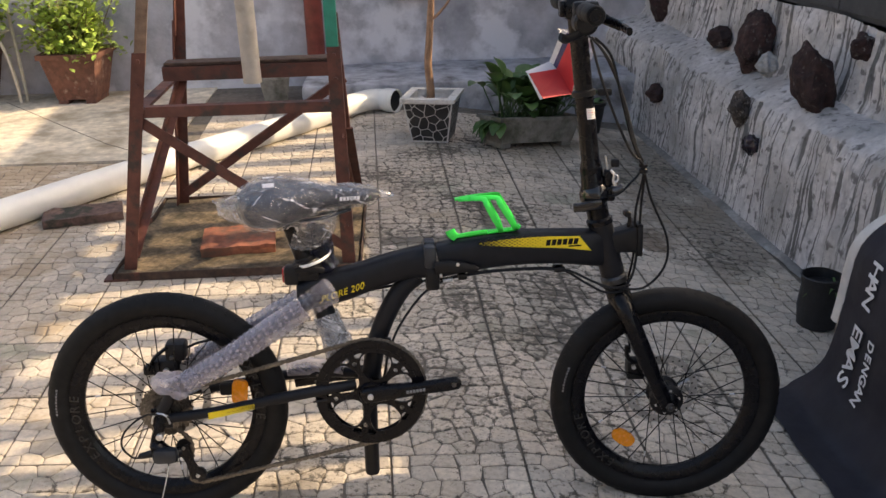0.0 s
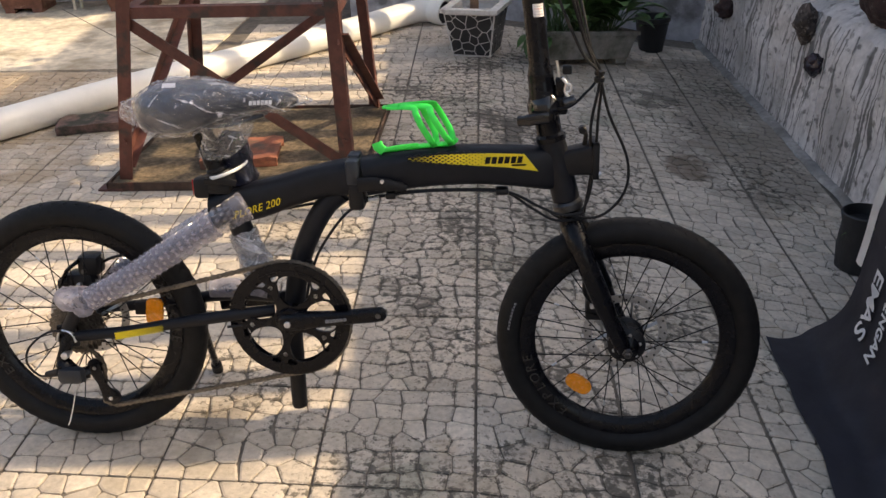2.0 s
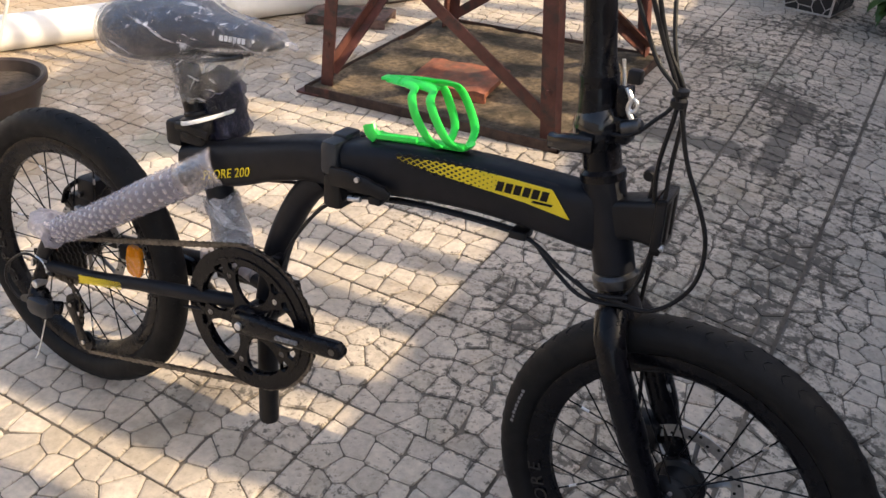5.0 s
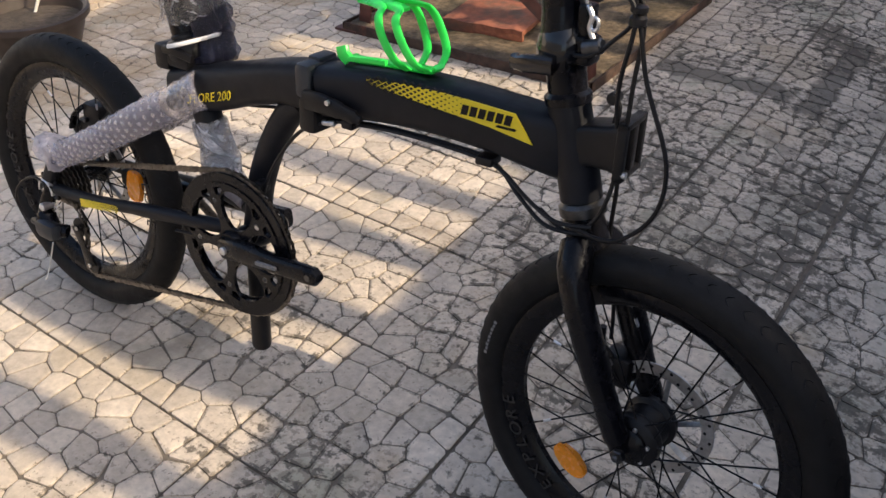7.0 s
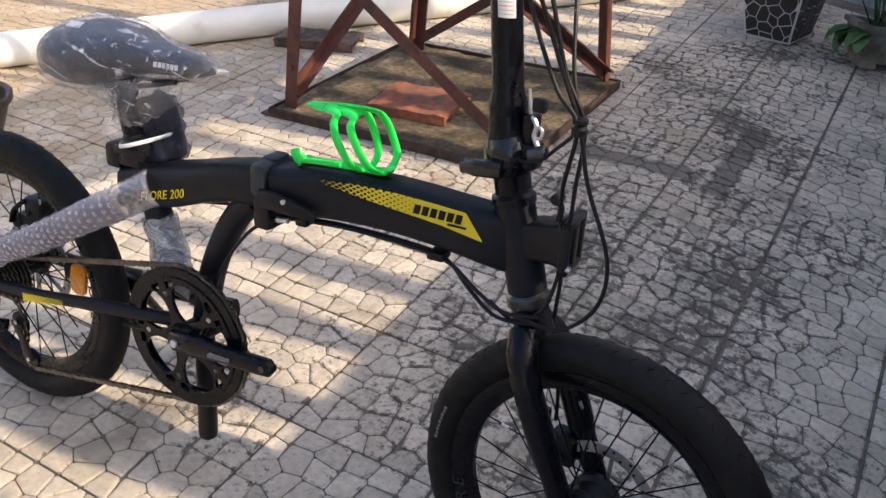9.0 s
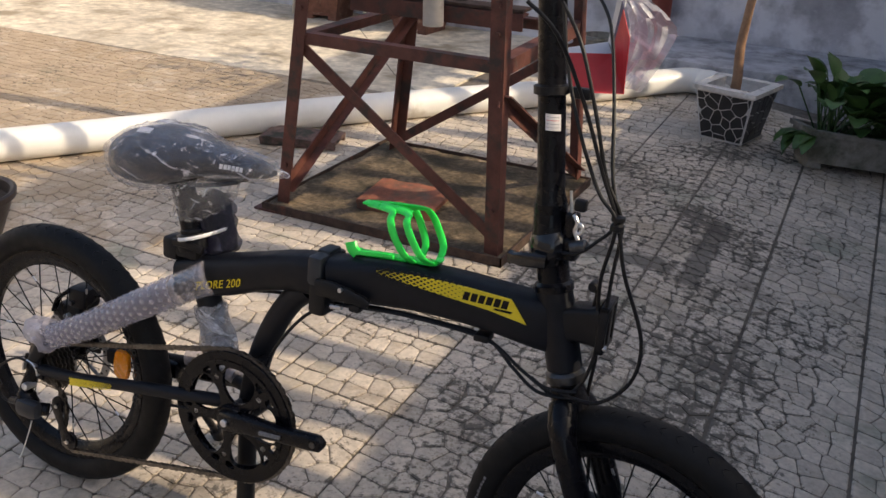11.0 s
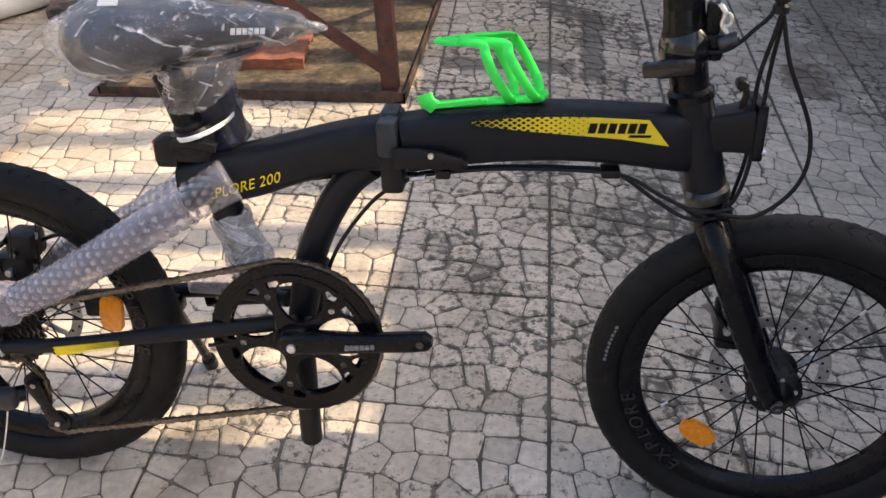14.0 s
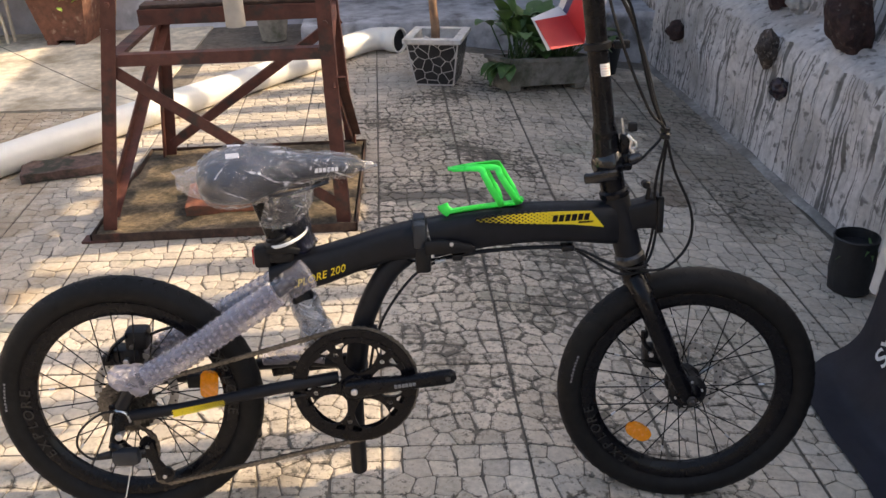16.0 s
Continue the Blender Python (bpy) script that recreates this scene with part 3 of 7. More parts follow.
def streaked_wall(profile, y0, y1, step, amp, seed):
    """A modelled cement face: a profile (x, z) drawn along y and roughened with upright grooves."""
    prof = []
    for (xa, za), (xb, zb) in zip(profile, profile[1:]):
        k = max(1, int(math.hypot(xb - xa, zb - za) / step))
        prof += [(xa + (xb - xa) * i / k, za + (zb - za) * i / k) for i in range(k)]
    prof.append(profile[-1])
    n = int((y1 - y0) / step)
    bm = bmesh.new()
    rows = []
    for i in range(n + 1):
        y = y0 + (y1 - y0) * i / n
        row = []
        for x, z in prof:
            g = noise.noise(Vector((y * 26 + 1.5 * noise.noise(Vector((y * 3, z * 3, seed))), z * 2.2, seed)))
            h = noise.noise(Vector((y * 5, z * 6, seed + 4)))
            f = noise.noise(Vector((y * 60, z * 60, x * 60)))
            fade = min(1.0, max(0.2, (z + 0.16) / 0.22))
            g, h = g * fade, h * fade
            groove = 0.55 - 1.5 * min(1.0, abs(g) * 1.5)
            row.append(bm.verts.new((x + FACE_SKEW * (y - 2.3) + amp * groove - h * amp * 1.3 + f * 0.004, y, z + h * amp * 0.8 + noise.noise(Vector((y * 2.2, x * 3, seed + 9))) * 0.03 * (z > 0.1) + 0.006 * noise.noise(Vector((y * 24, x * 24, seed))) * (0.3 < z < 0.42))))
        rows.append(row)
    for a, b in zip(rows, rows[1:]):
        for j in range(len(prof) - 1):
            bm.faces.new((a[j], a[j + 1], b[j + 1], b[j]))
    return bm


FACETS = [Vector((math.cos(k * 2.4) * math.sqrt(1 - (k / 6.5 - 1) ** 2), math.sin(k * 2.4) * math.sqrt(1 - (k / 6.5 - 1) ** 2), k / 6.5 - 1)) for k in range(1, 13)]


def rock(name, at, size, seed, mat="rock", label="dark brown lava rock set in the cement wall"):
    bm = bmesh.new()
    bmesh.ops.create_icosphere(bm, subdivisions=4, radius=1.0)
    o = Vector((seed * 3.1, seed * 1.7, 0))
    for v in bm.verts:
        n = v.co.normalized()
        facet = max(abs(n.dot(f)) for f in FACETS)
        r = (0.90 / facet) * (1 + 0.30 * noise.noise(n * 1.4 + o) + 0.10 * noise.noise(n * 4 + o) + 0.06 * noise.noise(n * 12 + o) + 0.03 * noise.noise(n * 25 + o))
        v.co = n * r
    bm.transform(pose(*at, 12 * math.sin(seed), 14 * math.cos(seed * 2), 15 * math.sin(seed * 5)) @ Matrix.Diagonal((*size, 1)))
    ob = part(name, bm, mat)
    return tagged(ob, label, "rock", "rocks in the wall")


def walls():
    # rock wall beside the terrace: lower face, ledge, upper face
    prof = [(1.356, -0.27), (1.364, -0.150), (1.376, -0.05), (1.395, 0.12), (1.412, 0.26), (1.432, 0.318), (1.47, 0.345), (1.54, 0.372), (1.60, 0.39), (1.618, 0.43), (1.63, 0.56), (1.650, 0.685)]
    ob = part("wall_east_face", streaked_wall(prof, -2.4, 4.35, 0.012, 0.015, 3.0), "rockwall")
    tagged(ob, "grey cement wall modelled like a streaked rock cascade with a ledge", "wall", kind="structure")
    fillet = bmesh.new()
    sweep([(1.362 + FACE_SKEW * (y - 2.3) + 0.012 * noise.noise(Vector((y * 3, 0, 5))), y, ground_z(1.36 + FACE_SKEW * (y - 2.3), y) + 0.003) for y in np.arange(-2.3, 4.3, 0.05)],
          [(0.032, 0.011)] * len(np.arange(-2.3, 4.3, 0.05)), 8, fillet, up=(0, 0, 1))
    for v in fillet.verts:
        v.co += Vector((noise.noise(v.co * 12), 0, noise.noise(v.co * 9) * 0.4)) * 0.010
    tagged(part("trim", fillet, "screedstrip"), "rough stained cement strip where the wall meets the floor", "trim", kind="structure")
    core = part("wall_east", box(newbox((1.66, -2.6, 0.68), (1.92, 4.6, 1.36), 0.006), (1.76, -2.6, -0.3), (1.92, 4.6, 0.68)), "darktile", smooth=False, m=ALONG)
    tagged(core, "upper garden wall clad in dark grey tiles", "wall", kind="structure")
    for i in range(22):
        for j in range(2):
            y = -2.55 + i * 0.325
            part("wall_tile", newbox((1.648, y, 0.706 + j * 0.325), (1.662, y + 0.318, 0.706 + j * 0.325 + 0.318), 0.002), "darktile", core, smooth=False, m=ALONG)
    # balustrade along the top of that wall, whose shade falls in stripes
    bal = thing("balustrade", "concrete balustrade on the garden wall", "balustrade", kind="structure")
    for i in range(34):
        y = -2.5 + i * BAL_PITCH
        prof2 = [(0.050, 0), (0.050, 0.05), (0.035, 0.08), (0.048, 0.16), (0.054, 0.24), (0.045, 0.36), (0.036, 0.48), (0.048, 0.56), (0.05, 0.64)]
        part("baluster", lathe([(r * BAL_W, h * BAL_H / 0.64) for r, h in prof2], 14, m=Matrix.Translation((1.79 + WALL_SKEW * (y - 2.3), y, 1.36))), "distant", bal)
    # unseen solid block, added to keep the sun off the kerb
    part("shade_block", newbox((1.68, 3.72, 1.36), (1.90, 4.6, 1.36 + BAL_H), 0.01), "distant", bal, m=ALONG)
    part("top_rail", newbox((1.69, -2.6, 1.36 + BAL_H), (1.89, 4.6, 1.36 + BAL_H + RAIL_H), 0.01), "distant", bal, m=ALONG)
    # back wall with a low kerb
    w = part("wall_north", newbox((-9.0, 4.32, -0.3), (2.0, 4.55, 2.6)), "plaster", smooth=False)
    tagged(w, "stained grey-lilac plaster wall", "wall", kind="structure")
    k = newbox((-0.62, 3.69, -0.25), (1.50, 4.325, 0.122), 0.015)
    bmesh.ops.subdivide_edges(k, edges=[e for e in k.edges if e.calc_length() > 0.3], cuts=20)
    for v in k.verts:
        v.co += Vector((0, 0.012 * noise.noise(v.co * 7), 0.010 * noise.noise(v.co * 5)))
    tagged(part("wall_kerb", k, "kerbstone"), "low rough cement kerb along the wall", "kerb", kind="structure")
    # house walls that close the terrace out of view
    far = part("wall_west", newbox((-9.2, -6.0, -0.3), (-9.0, 4.55, 2.6)), "distant", smooth=False)
    tagged(far, "pale terrace wall", "wall", kind="structure")
    house = part("wall_south", newbox((-9.2, -6.2, -0.3), (2.0, -6.0, 3.0)), "distant", smooth=False)
    tagged(house, "pale house wall", "wall", kind="structure")
    c = newbox((-8.99, 2.72, -0.02), (-1.22, 4.318, 0.004))
    tagged(part("screed", c, "concrete", smooth=False), "bare cement screed with stains", "floor", kind="structure")
    seam = bmesh.new()
    sweep([(-2.46, 4.1, 0.004), (-2.0, 3.55, 0.004), (-1.55, 3.02, 0.004), (-1.24, 2.74, 0.004)], [(0.003, 0.0015)] * 4, 6, seam, up=(0, 0, 1))
    tagged(part("screed_crack", seam, "grout"), "dark crack in the screed", "crack", kind="structure")


# ---------------------------------------------------------------- steel stand
def angle_iron(a, b, w, th, d1, d2, bm=None):
    """An L-section bar from a to b with its two flanges along d1 and d2."""
    bm = bm or bmesh.new()
    a, b, d1, d2 = Vector(a), Vector(b), Vector(d1).normalized(), Vector(d2).normalized()
    sec = [(0, 0), (w, 0), (w, th), (th, th), (th, w), (0, w)]
    ra = [bm.verts.new(a + d1 * p + d2 * q) for p, q in sec]
    rb = [bm.verts.new(b + d1 * p + d2 * q) for p, q in sec]
    for j in range(6):
        k = (j + 1) % 6
        bm.faces.new((ra[j], ra[k], rb[k], rb[j]))
    bm.faces.new(ra)
    bm.faces.new(rb)
    return bm


def tower():
    st = thing("water_tank_stand", "rust-red painted angle-iron stand on a low mossy pad", "metal stand")
    X, Y = Vector((1, 0, 0)), Vector((0, 1, 0))
    feet = {"fl": (-1.015, 1.295), "fr": (-0.229, 1.275), "bl": (-0.975, 1.99), "br": (-0.245, 2.05)}
    tops = {"fl": (-0.830, 1.220), "fr": (-0.229, 1.215), "bl": (-0.872, 1.96), "br": (-0.285, 1.99)}
    H = 0.92

    def at(k, z):
        f, t = feet[k], tops[k]
        return Vector((f[0] + (t[0] - f[0]) * z / H, f[1] + (t[1] - f[1]) * z / H, z))

    for k in feet:
        sx, sy = (1 if k[1] == "l" else -1), (1 if k[0] == "f" else -1)
        leg = part("leg", angle_iron(at(k, 0.0), at(k, 0.76), 0.042, 0.005, X * sx, Y * sy), "rust", st, smooth=False)
        part("leg_extension", angle_iron(at(k, 0.70) + Vector((sx * 0.006, sy * 0.006, 0)), at(k, 1.9) + Vector((sx * 0.006, sy * 0.006, 0)), 0.036, 0.005, X * sx, Y * sy),
             "mint" if k == "fr" else "timber" if k == "fl" else "rust", st, "green painted bar" if k == "fr" else "", smooth=False)
        for z in (0.16, 0.66, 0.735):
            p = at(k, z)
            part("bolt", rod(p + Vector((sx * 0.02, -sy * 0.008, 0)), p + Vector((sx * 0.02, sy * 0.004, 0)), 0.008, 6), "rust", leg)
    part("crossbar", angle_iron(at("fl", 0.588) + Vector((0.01, 0.006, 0)), at("fr", 0.588) + Vector((-0.01, 0.006, 0)), 0.034, 0.005, (0, 0, -1), Y), "rust", st, smooth=False)
    part("crossbar", angle_iron(at("bl", 0.57) + Vector((0.01, -0.006, 0)), at("br", 0.57) + Vector((-0.01, -0.006, 0)), 0.042, 0.005, (0, 0, -1), -Y), "rust", st, smooth=False)
    part("crossbar", angle_iron(at("fl", 0.585) + Vector((0.006, 0, 0)), at("bl", 0.575) + Vector((0.006, 0, 0)), 0.042, 0.005, (0, 0, -1), X), "rust", st, smooth=False)
    part("crossbar", angle_iron(at("fr", 0.585) + Vector((-0.006, 0, 0)), at("br", 0.575) + Vector((-0.006, 0, 0)), 0.042, 0.005, (0, 0, -1), -X), "rust", st, smooth=False)
    part("shelf_beam", angle_iron((-0.835, 1.46, 0.672), (-0.275, 1.46, 0.672), 0.046, 0.006, (0, 0, -1), Y), "rust", st, smooth=False)
    part("shelf_board", newbox((-0.83, 1.47, 0.674), (-0.28, 1.54, 0.684), 0.002), "rotten", st)
    def strip(a, b):
        d = (Vector(b) - Vector(a)).normalized()
        n = d.cross(Y) if abs(d.y) < 0.5 else d.cross(X)
        part("brace", angle_iron(a, b, 0.034, 0.005, n, Y if abs(d.y) < 0.5 else X), "rust", st, smooth=False)
    strip(at("fl", 0.535) + Vector((0.01, 0.012, 0)), at("fr", 0.05) + Vector((-0.02, 0.012, 0)))
    strip(at("br", 0.52) + Vector((-0.01, -0.012, 0)), at("bl", 0.08) + Vector((0.02, -0.012, 0)))
    strip(at("bl", 0.52) + Vector((0.012, -0.01, 0)), at("fl", 0.06) + Vector((0.012, 0.02, 0)))
    strip(at("fr", 0.50) + Vector((-0.012, 0.01, 0)), at("br", 0.06) + Vector((-0.012, -0.02, 0)))
    # base frame and mossy pad
    x0, x1, y0, y1 = -1.040, -0.207, 1.252, 2.045
    pad = newbox((x0 + 0.012, y0 + 0.012, 0.0), (x1 - 0.012, y1 - 0.012, 0.022))
    bmesh.ops.subdivide_edges(pad, edges=[e for e in pad.edges if e.calc_length() > 0.2], cuts=40, use_grid_fill=True)
    for v in pad.verts:
        if v.co.z > 0.01:
            v.co.z += 0.008 * noise.noise(v.co * 9) + 0.004 * noise.noise(v.co * 40)
    part("mossy_pad", pad, "moss", st, "mossy cement pad with dirt")
    for a, b, d1, d2 in (((x0, y0, 0), (x1, y0, 0), (0, 0, 1), Y), ((x0, y1, 0), (x1, y1, 0), (0, 0, 1), -Y), ((x0, y0, 0), (x0, y1, 0), (0, 0, 1), X), ((x1, y0, 0), (x1, y1, 0), (0, 0, 1), -X)):
        part("base_bar", angle_iron(a, b, 0.029, 0.005, d1, d2), "rotten", st, smooth=False)
    part("foot_plate", newbox((x0 - 0.03, y0 - 0.004, 0.001), (x0 + 0.05, y0 + 0.05, 0.008), 0.001), "rust", st)
    # short drain pipe hanging in the stand
    dp = rod((-0.535, 1.425, 0.620), (-0.545, 1.425, 1.75), 0.030, 24)
    ob = part("drain_pipe", dp, "oldpvc")
    # black disc that paints in the shaded hollow of the drain pipe
    bmesh_cap = rod((-0.535, 1.425, 0.6195), (-0.535, 1.425, 0.63), 0.0255, 24)
    part("dark_bore_disc", bmesh_cap, "plastic", ob)
    tagged(ob, "dirty cream plastic drain pipe hanging in the steel stand", "pipe")
    return st


def big_pipe():
    line = curve([(-3.2, -0.40, 0.059), (-2.6, 0.43, 0.059), (-2.02, 1.25, 0.059), (-1.6, 1.84, 0.059), (-1.24, 2.31, 0.059), (-0.7, 2.96, 0.059), (-0.45, 3.28, 0.060), (-0.36, 3.40, 0.062), (-0.29, 3.485, 0.064), (-0.225, 3.535, 0.066), (-0.165, 3.54, 0.066), (-0.115, 3.51, 0.066)], 8)
    p = part("white_pipe", sweep(line, 0.059, 36), "pvc")
    tagged(p, "long white plastic drain pipe lying on the terrace", "pipe")
    a, b = line[-2], line[-1]
    d = (b - a).normalized()
    L = 0.085
    part("socket", lathe([(0.059, 0), (0.064, 0.012), (0.066, 0.03), (0.066, L), (0.059, L), (0.058, 0.012), (0.02, 0.012)], 40, m=to_line(b - d * 0.04, b + d)), "pvc", p, "widened pipe socket")
    # solid black plug in the socket, coloured as the shade inside it
    part("dark_bore_plug", rod(b - d * 0.02, b + d * 0.030, 0.0575, 32), "plastic", p)
    return p


def roof_tile(name, at, turn, size, mat, label, tilt=0.0, thick=1.0):
    bm = bmesh.new()
    L, W, n = size[0], size[1], 36
    rows = []
    for s in (0, 1):
        for i in range(n + 1):
            t = i / n
            wave = 0.0045 * math.exp(-((t - 0.12) / 0.07) ** 2) + 0.0045 * math.exp(-((t - 0.88) / 0.07) ** 2) + 0.003 * math.exp(-((t - 0.5) / 0.10) ** 2)
            for z in (0.020 + wave, 0.006 + wave):
                rows.append(bm.verts.new((t * W - W / 2, (s - 0.5) * L, z + 0.012)))
    get = lambda s, i, k: rows[(s * (n + 1) + i) * 2 + k]
    for i in range(n):
        bm.faces.new((get(0, i, 0), get(0, i + 1, 0), get(1, i + 1, 0), get(1, i, 0)))
        bm.faces.new((get(0, i, 1), get(0, i + 1, 1), get(1, i + 1, 1), get(1, i, 1)))
        for s in (0, 1):
            bm.faces.new((get(s, i, 0), get(s, i + 1, 0), get(s, i + 1, 1), get(s, i, 1)))
    for i in (0, n):
        bm.faces.new((get(0, i, 0), get(1, i, 0), get(1, i, 1), get(0, i, 1)))
    m = pose(*at, tilt, 0, turn) @ Matrix.Diagonal((1, 1, thick, 1))
    ob = part(name, bm, mat, m=m)
    part("head_rib", newbox((-W / 2, -L / 2 + 0.002, 0.0), (W / 2, -L / 2 + 0.014, 0.024), 0.002), mat, ob, m=m)
    part("tail_rib", newbox((-W / 2, L / 2 - 0.014, 0.0), (W / 2, L / 2 - 0.002, 0.022), 0.002), mat, ob, m=m)
    return tagged(ob, label, "roof tile")


# ---------------------------------------------------------------- pots and plants
def leaf(bm, at, way, size, width, droop, n=5):
    """One curved, creased leaf blade."""
    way = Vector(way).normalized()
    side = way.cross(Vector((0, 0, 1)))
    side = side.normalized() if side.length > 0.05 else Vector((1, 0, 0))
    p, rows = Vector(at), []
    d = way.copy()
    for i in range(n + 1):
        t = i / n
        w = width * math.sin(math.pi * min(0.98, 0.08 + 0.92 * t)) ** 0.8
        up = side.cross(d).normalized()
        rows.append((bm.verts.new(p - side * w + up * w * 0.25), bm.verts.new(p), bm.verts.new(p + side * w + up * w * 0.25)))
        p = p + d * size / n
        d = (d + Vector((0, 0, -droop / n))).normalized()
    for a, b in zip(rows, rows[1:]):
        bm.faces.new((a[0], a[1], b[1], b[0]))
        bm.faces.new((a[1], a[2], b[2], b[1]))


def square_pot(bm, w0, d0, w1, d1, h, wall, foot=0.0):
    """A tapered rectangular pot, open above: foot size, rim size, height."""
    rings = [(w0, d0, 0), (w1, d1, h), (w1 - wall, d1 - wall, h), (w1 - wall * 1.3, d1 - wall * 1.3, h * 0.82)]
    vs = [[bm.verts.new((sx * w / 2, sy * d / 2, z + foot)) for sx, sy in ((-1, -1), (1, -1), (1, 1), (-1, 1))] for w, d, z in rings]
    for a, b in zip(vs, vs[1:]):
        for j in range(4):
            bm.faces.new((a[j], a[(j + 1) % 4], b[(j + 1) % 4], b[j]))
    bm.faces.new(vs[0])
    bm.faces.new(vs[-1])
    return bm


def clip_cell(poly, p, q):
    """The side of a polygon that lies nearer p than q."""
    mid, n = ((p[0] + q[0]) / 2, (p[1] + q[1]) / 2), (q[0] - p[0], q[1] - p[1])
    inside = lambda v: (v[0] - mid[0]) * n[0] + (v[1] - mid[1]) * n[1]
    out = []
    for i, v in enumerate(poly):
        w = poly[(i + 1) % len(poly)]
        a, b = inside(v), inside(w)
        if a <= 0:
            out.append(v)
        if (a < 0 < b) or (b < 0 < a):
            t = a / (a - b)
            out.append((v[0] + (w[0] - v[0]) * t, v[1] + (w[1] - v[1]) * t))
    return out


def cells(seeds, outline):
    for i, p in enumerate(seeds):
        poly = list(outline)
        for j, q in enumerate(seeds):
            if i != j and poly and math.hypot(p[0] - q[0], p[1] - q[1]) < 0.2:
                poly = clip_cell(poly, p, q)
        if len(poly) >= 3:
            yield poly


def shrink(poly, by):
    """A polygon moved in from each edge by a set distance (for convex cells)."""
    cx, cy = sum(p[0] for p in poly) / len(poly), sum(p[1] for p in poly) / len(poly)
    out = []
    n = len(poly)
    for i in range(n):
        a, b, c = poly[i - 1], poly[i], poly[(i + 1) % n]
        def line(p, q):
            dx, dy = q[0] - p[0], q[1] - p[1]
            l = math.hypot(dx, dy) or 1e-9
            nx, ny = -dy / l, dx / l
            if (cx - p[0]) * nx + (cy - p[1]) * ny < 0:
                nx, ny = -nx, -ny
            return (p[0] + nx * by, p[1] + ny * by), (dx, dy)
        (p1, d1), (p2, d2) = line(a, b), line(b, c)
        det = d1[0] * d2[1] - d1[1] * d2[0]
        if abs(det) < 1e-9:
            out.append(p2)
            continue
        t = ((p2[0] - p1[0]) * d2[1] - (p2[1] - p1[1]) * d2[0]) / det
        out.append((p1[0] + d1[0] * t, p1[1] + d1[1] * t))
    return out


def mosaic_pot():
    at = Vector((0.105, 2.93, 0.0))
    pot = thing("mosaic_planter", "tapered planter clad in broken black tiles with white joints", "planter", m=pose(*at, 0, 0, -14))
    W0, W1, H = 0.182, 0.248, 0.212
    part("body", square_pot(bmesh.new(), W0, W0, W1, W1, H, 0.05), "whitegrout", pot, smooth=False)
    rim = bmesh.new()
    o, i = [(sx * (W1 / 2 + 0.012), sy * (W1 / 2 + 0.012)) for sx, sy in ((-1, -1), (1, -1), (1, 1), (-1, 1))], [(sx * (W1 / 2 - 0.028), sy * (W1 / 2 - 0.028)) for sx, sy in ((-1, -1), (1, -1), (1, 1), (-1, 1))]
    plate(o, 0.018, rim, Matrix.Translation((0, 0, H - 0.006)), holes=(i,))
    part("rim", rim, "whitegrout", pot, "white cement rim", smooth=False)
    rnd = random.Random(5)
    for side in range(4):
        seeds = [(-0.15 + 0.30 * (x + rnd.uniform(0.0, 1.0)) / 6, 0.212 * (y + rnd.uniform(0.0, 1.0)) / 5) for x in range(6) for y in range(5)]
        outline = [(-W0 / 2 + 0.004, 0.006), (W0 / 2 - 0.004, 0.006), (W1 / 2 - 0.006, H - 0.012), (-W1 / 2 + 0.006, H - 0.012)]
        for poly in cells(seeds, outline):
            poly = shrink(poly, 0.0022)
            area = abs(sum(poly[k - 1][0] * poly[k][1] - poly[k][0] * poly[k - 1][1] for k in range(len(poly)))) / 2
            if area < 0.8e-4:
                continue
            bm = bmesh.new()
            tilt = (W1 - W0) / 2 / H
            f = lambda x, y, l: Vector((x, -(W0 / 2 + tilt * y) - l, y))
            a, b = [bm.verts.new(f(x, y, 0.002)) for x, y in poly], [bm.verts.new(f(x, y, -0.003)) for x, y in poly]
            bm.faces.new(a)
            for k in range(len(a)):
                q = (k + 1) % len(a)
                bm.faces.new((a[k], a[q], b[q], b[k]))
            part("shard", bm, "mosaic", pot, m=Matrix.Rotation(side * math.pi / 2, 4, "Z"), smooth=False)
    soil = newbox((-0.092, -0.092, 0.14), (0.092, 0.092, 0.175))
    bmesh.ops.subdivide_edges(soil, edges=soil.edges, cuts=8, use_grid_fill=True)
    for v in soil.verts:
        v.co.z += 0.012 * noise.noise(v.co * 30)
    part("soil", soil, "soil", pot)
    for k, (x, y) in enumerate(((0.06, -0.065), (-0.065, 0.04), (-0.05, -0.07))):
        st = bmesh.new()
        bmesh.ops.create_icosphere(st, subdivisions=2, radius=0.016, matrix=Matrix.Translation((x, y, 0.185)))
        for v in st.verts:
            v.co += v.normal * 0.004 * noise.noise(v.co * 90)
        part("stone", st, "whitegrout", pot)
    tree = thing("young_tree", "slim young tree trunk with pale brown bark in a planter", "tree", m=pose(at.x - 0.012, at.y, 0.17))
    part("trunk", sweep(curve([(0, 0, -0.02), (0.004, 0, 0.08), (-0.004, 0.005, 0.2), (0.006, 0, 0.34), (0.02, 0.004, 0.52), (0.016, 0, 0.75), (0.03, 0, 1.1), (0.02, 0, 1.6)], 5),
         list(np.linspace(0.022, 0.011, 36)), 14), "bark", tree)
    part("limb", sweep(curve([(0.012, 0, 0.41), (0.06, -0.01, 0.45), (0.12, -0.01, 0.53), (0.17, 0.0, 0.68), (0.2, 0, 0.9)], 4), list(np.linspace(0.008, 0.003, 17)), 8), "bark", tree)
    crown = bmesh.new()
    rnd = random.Random(8)
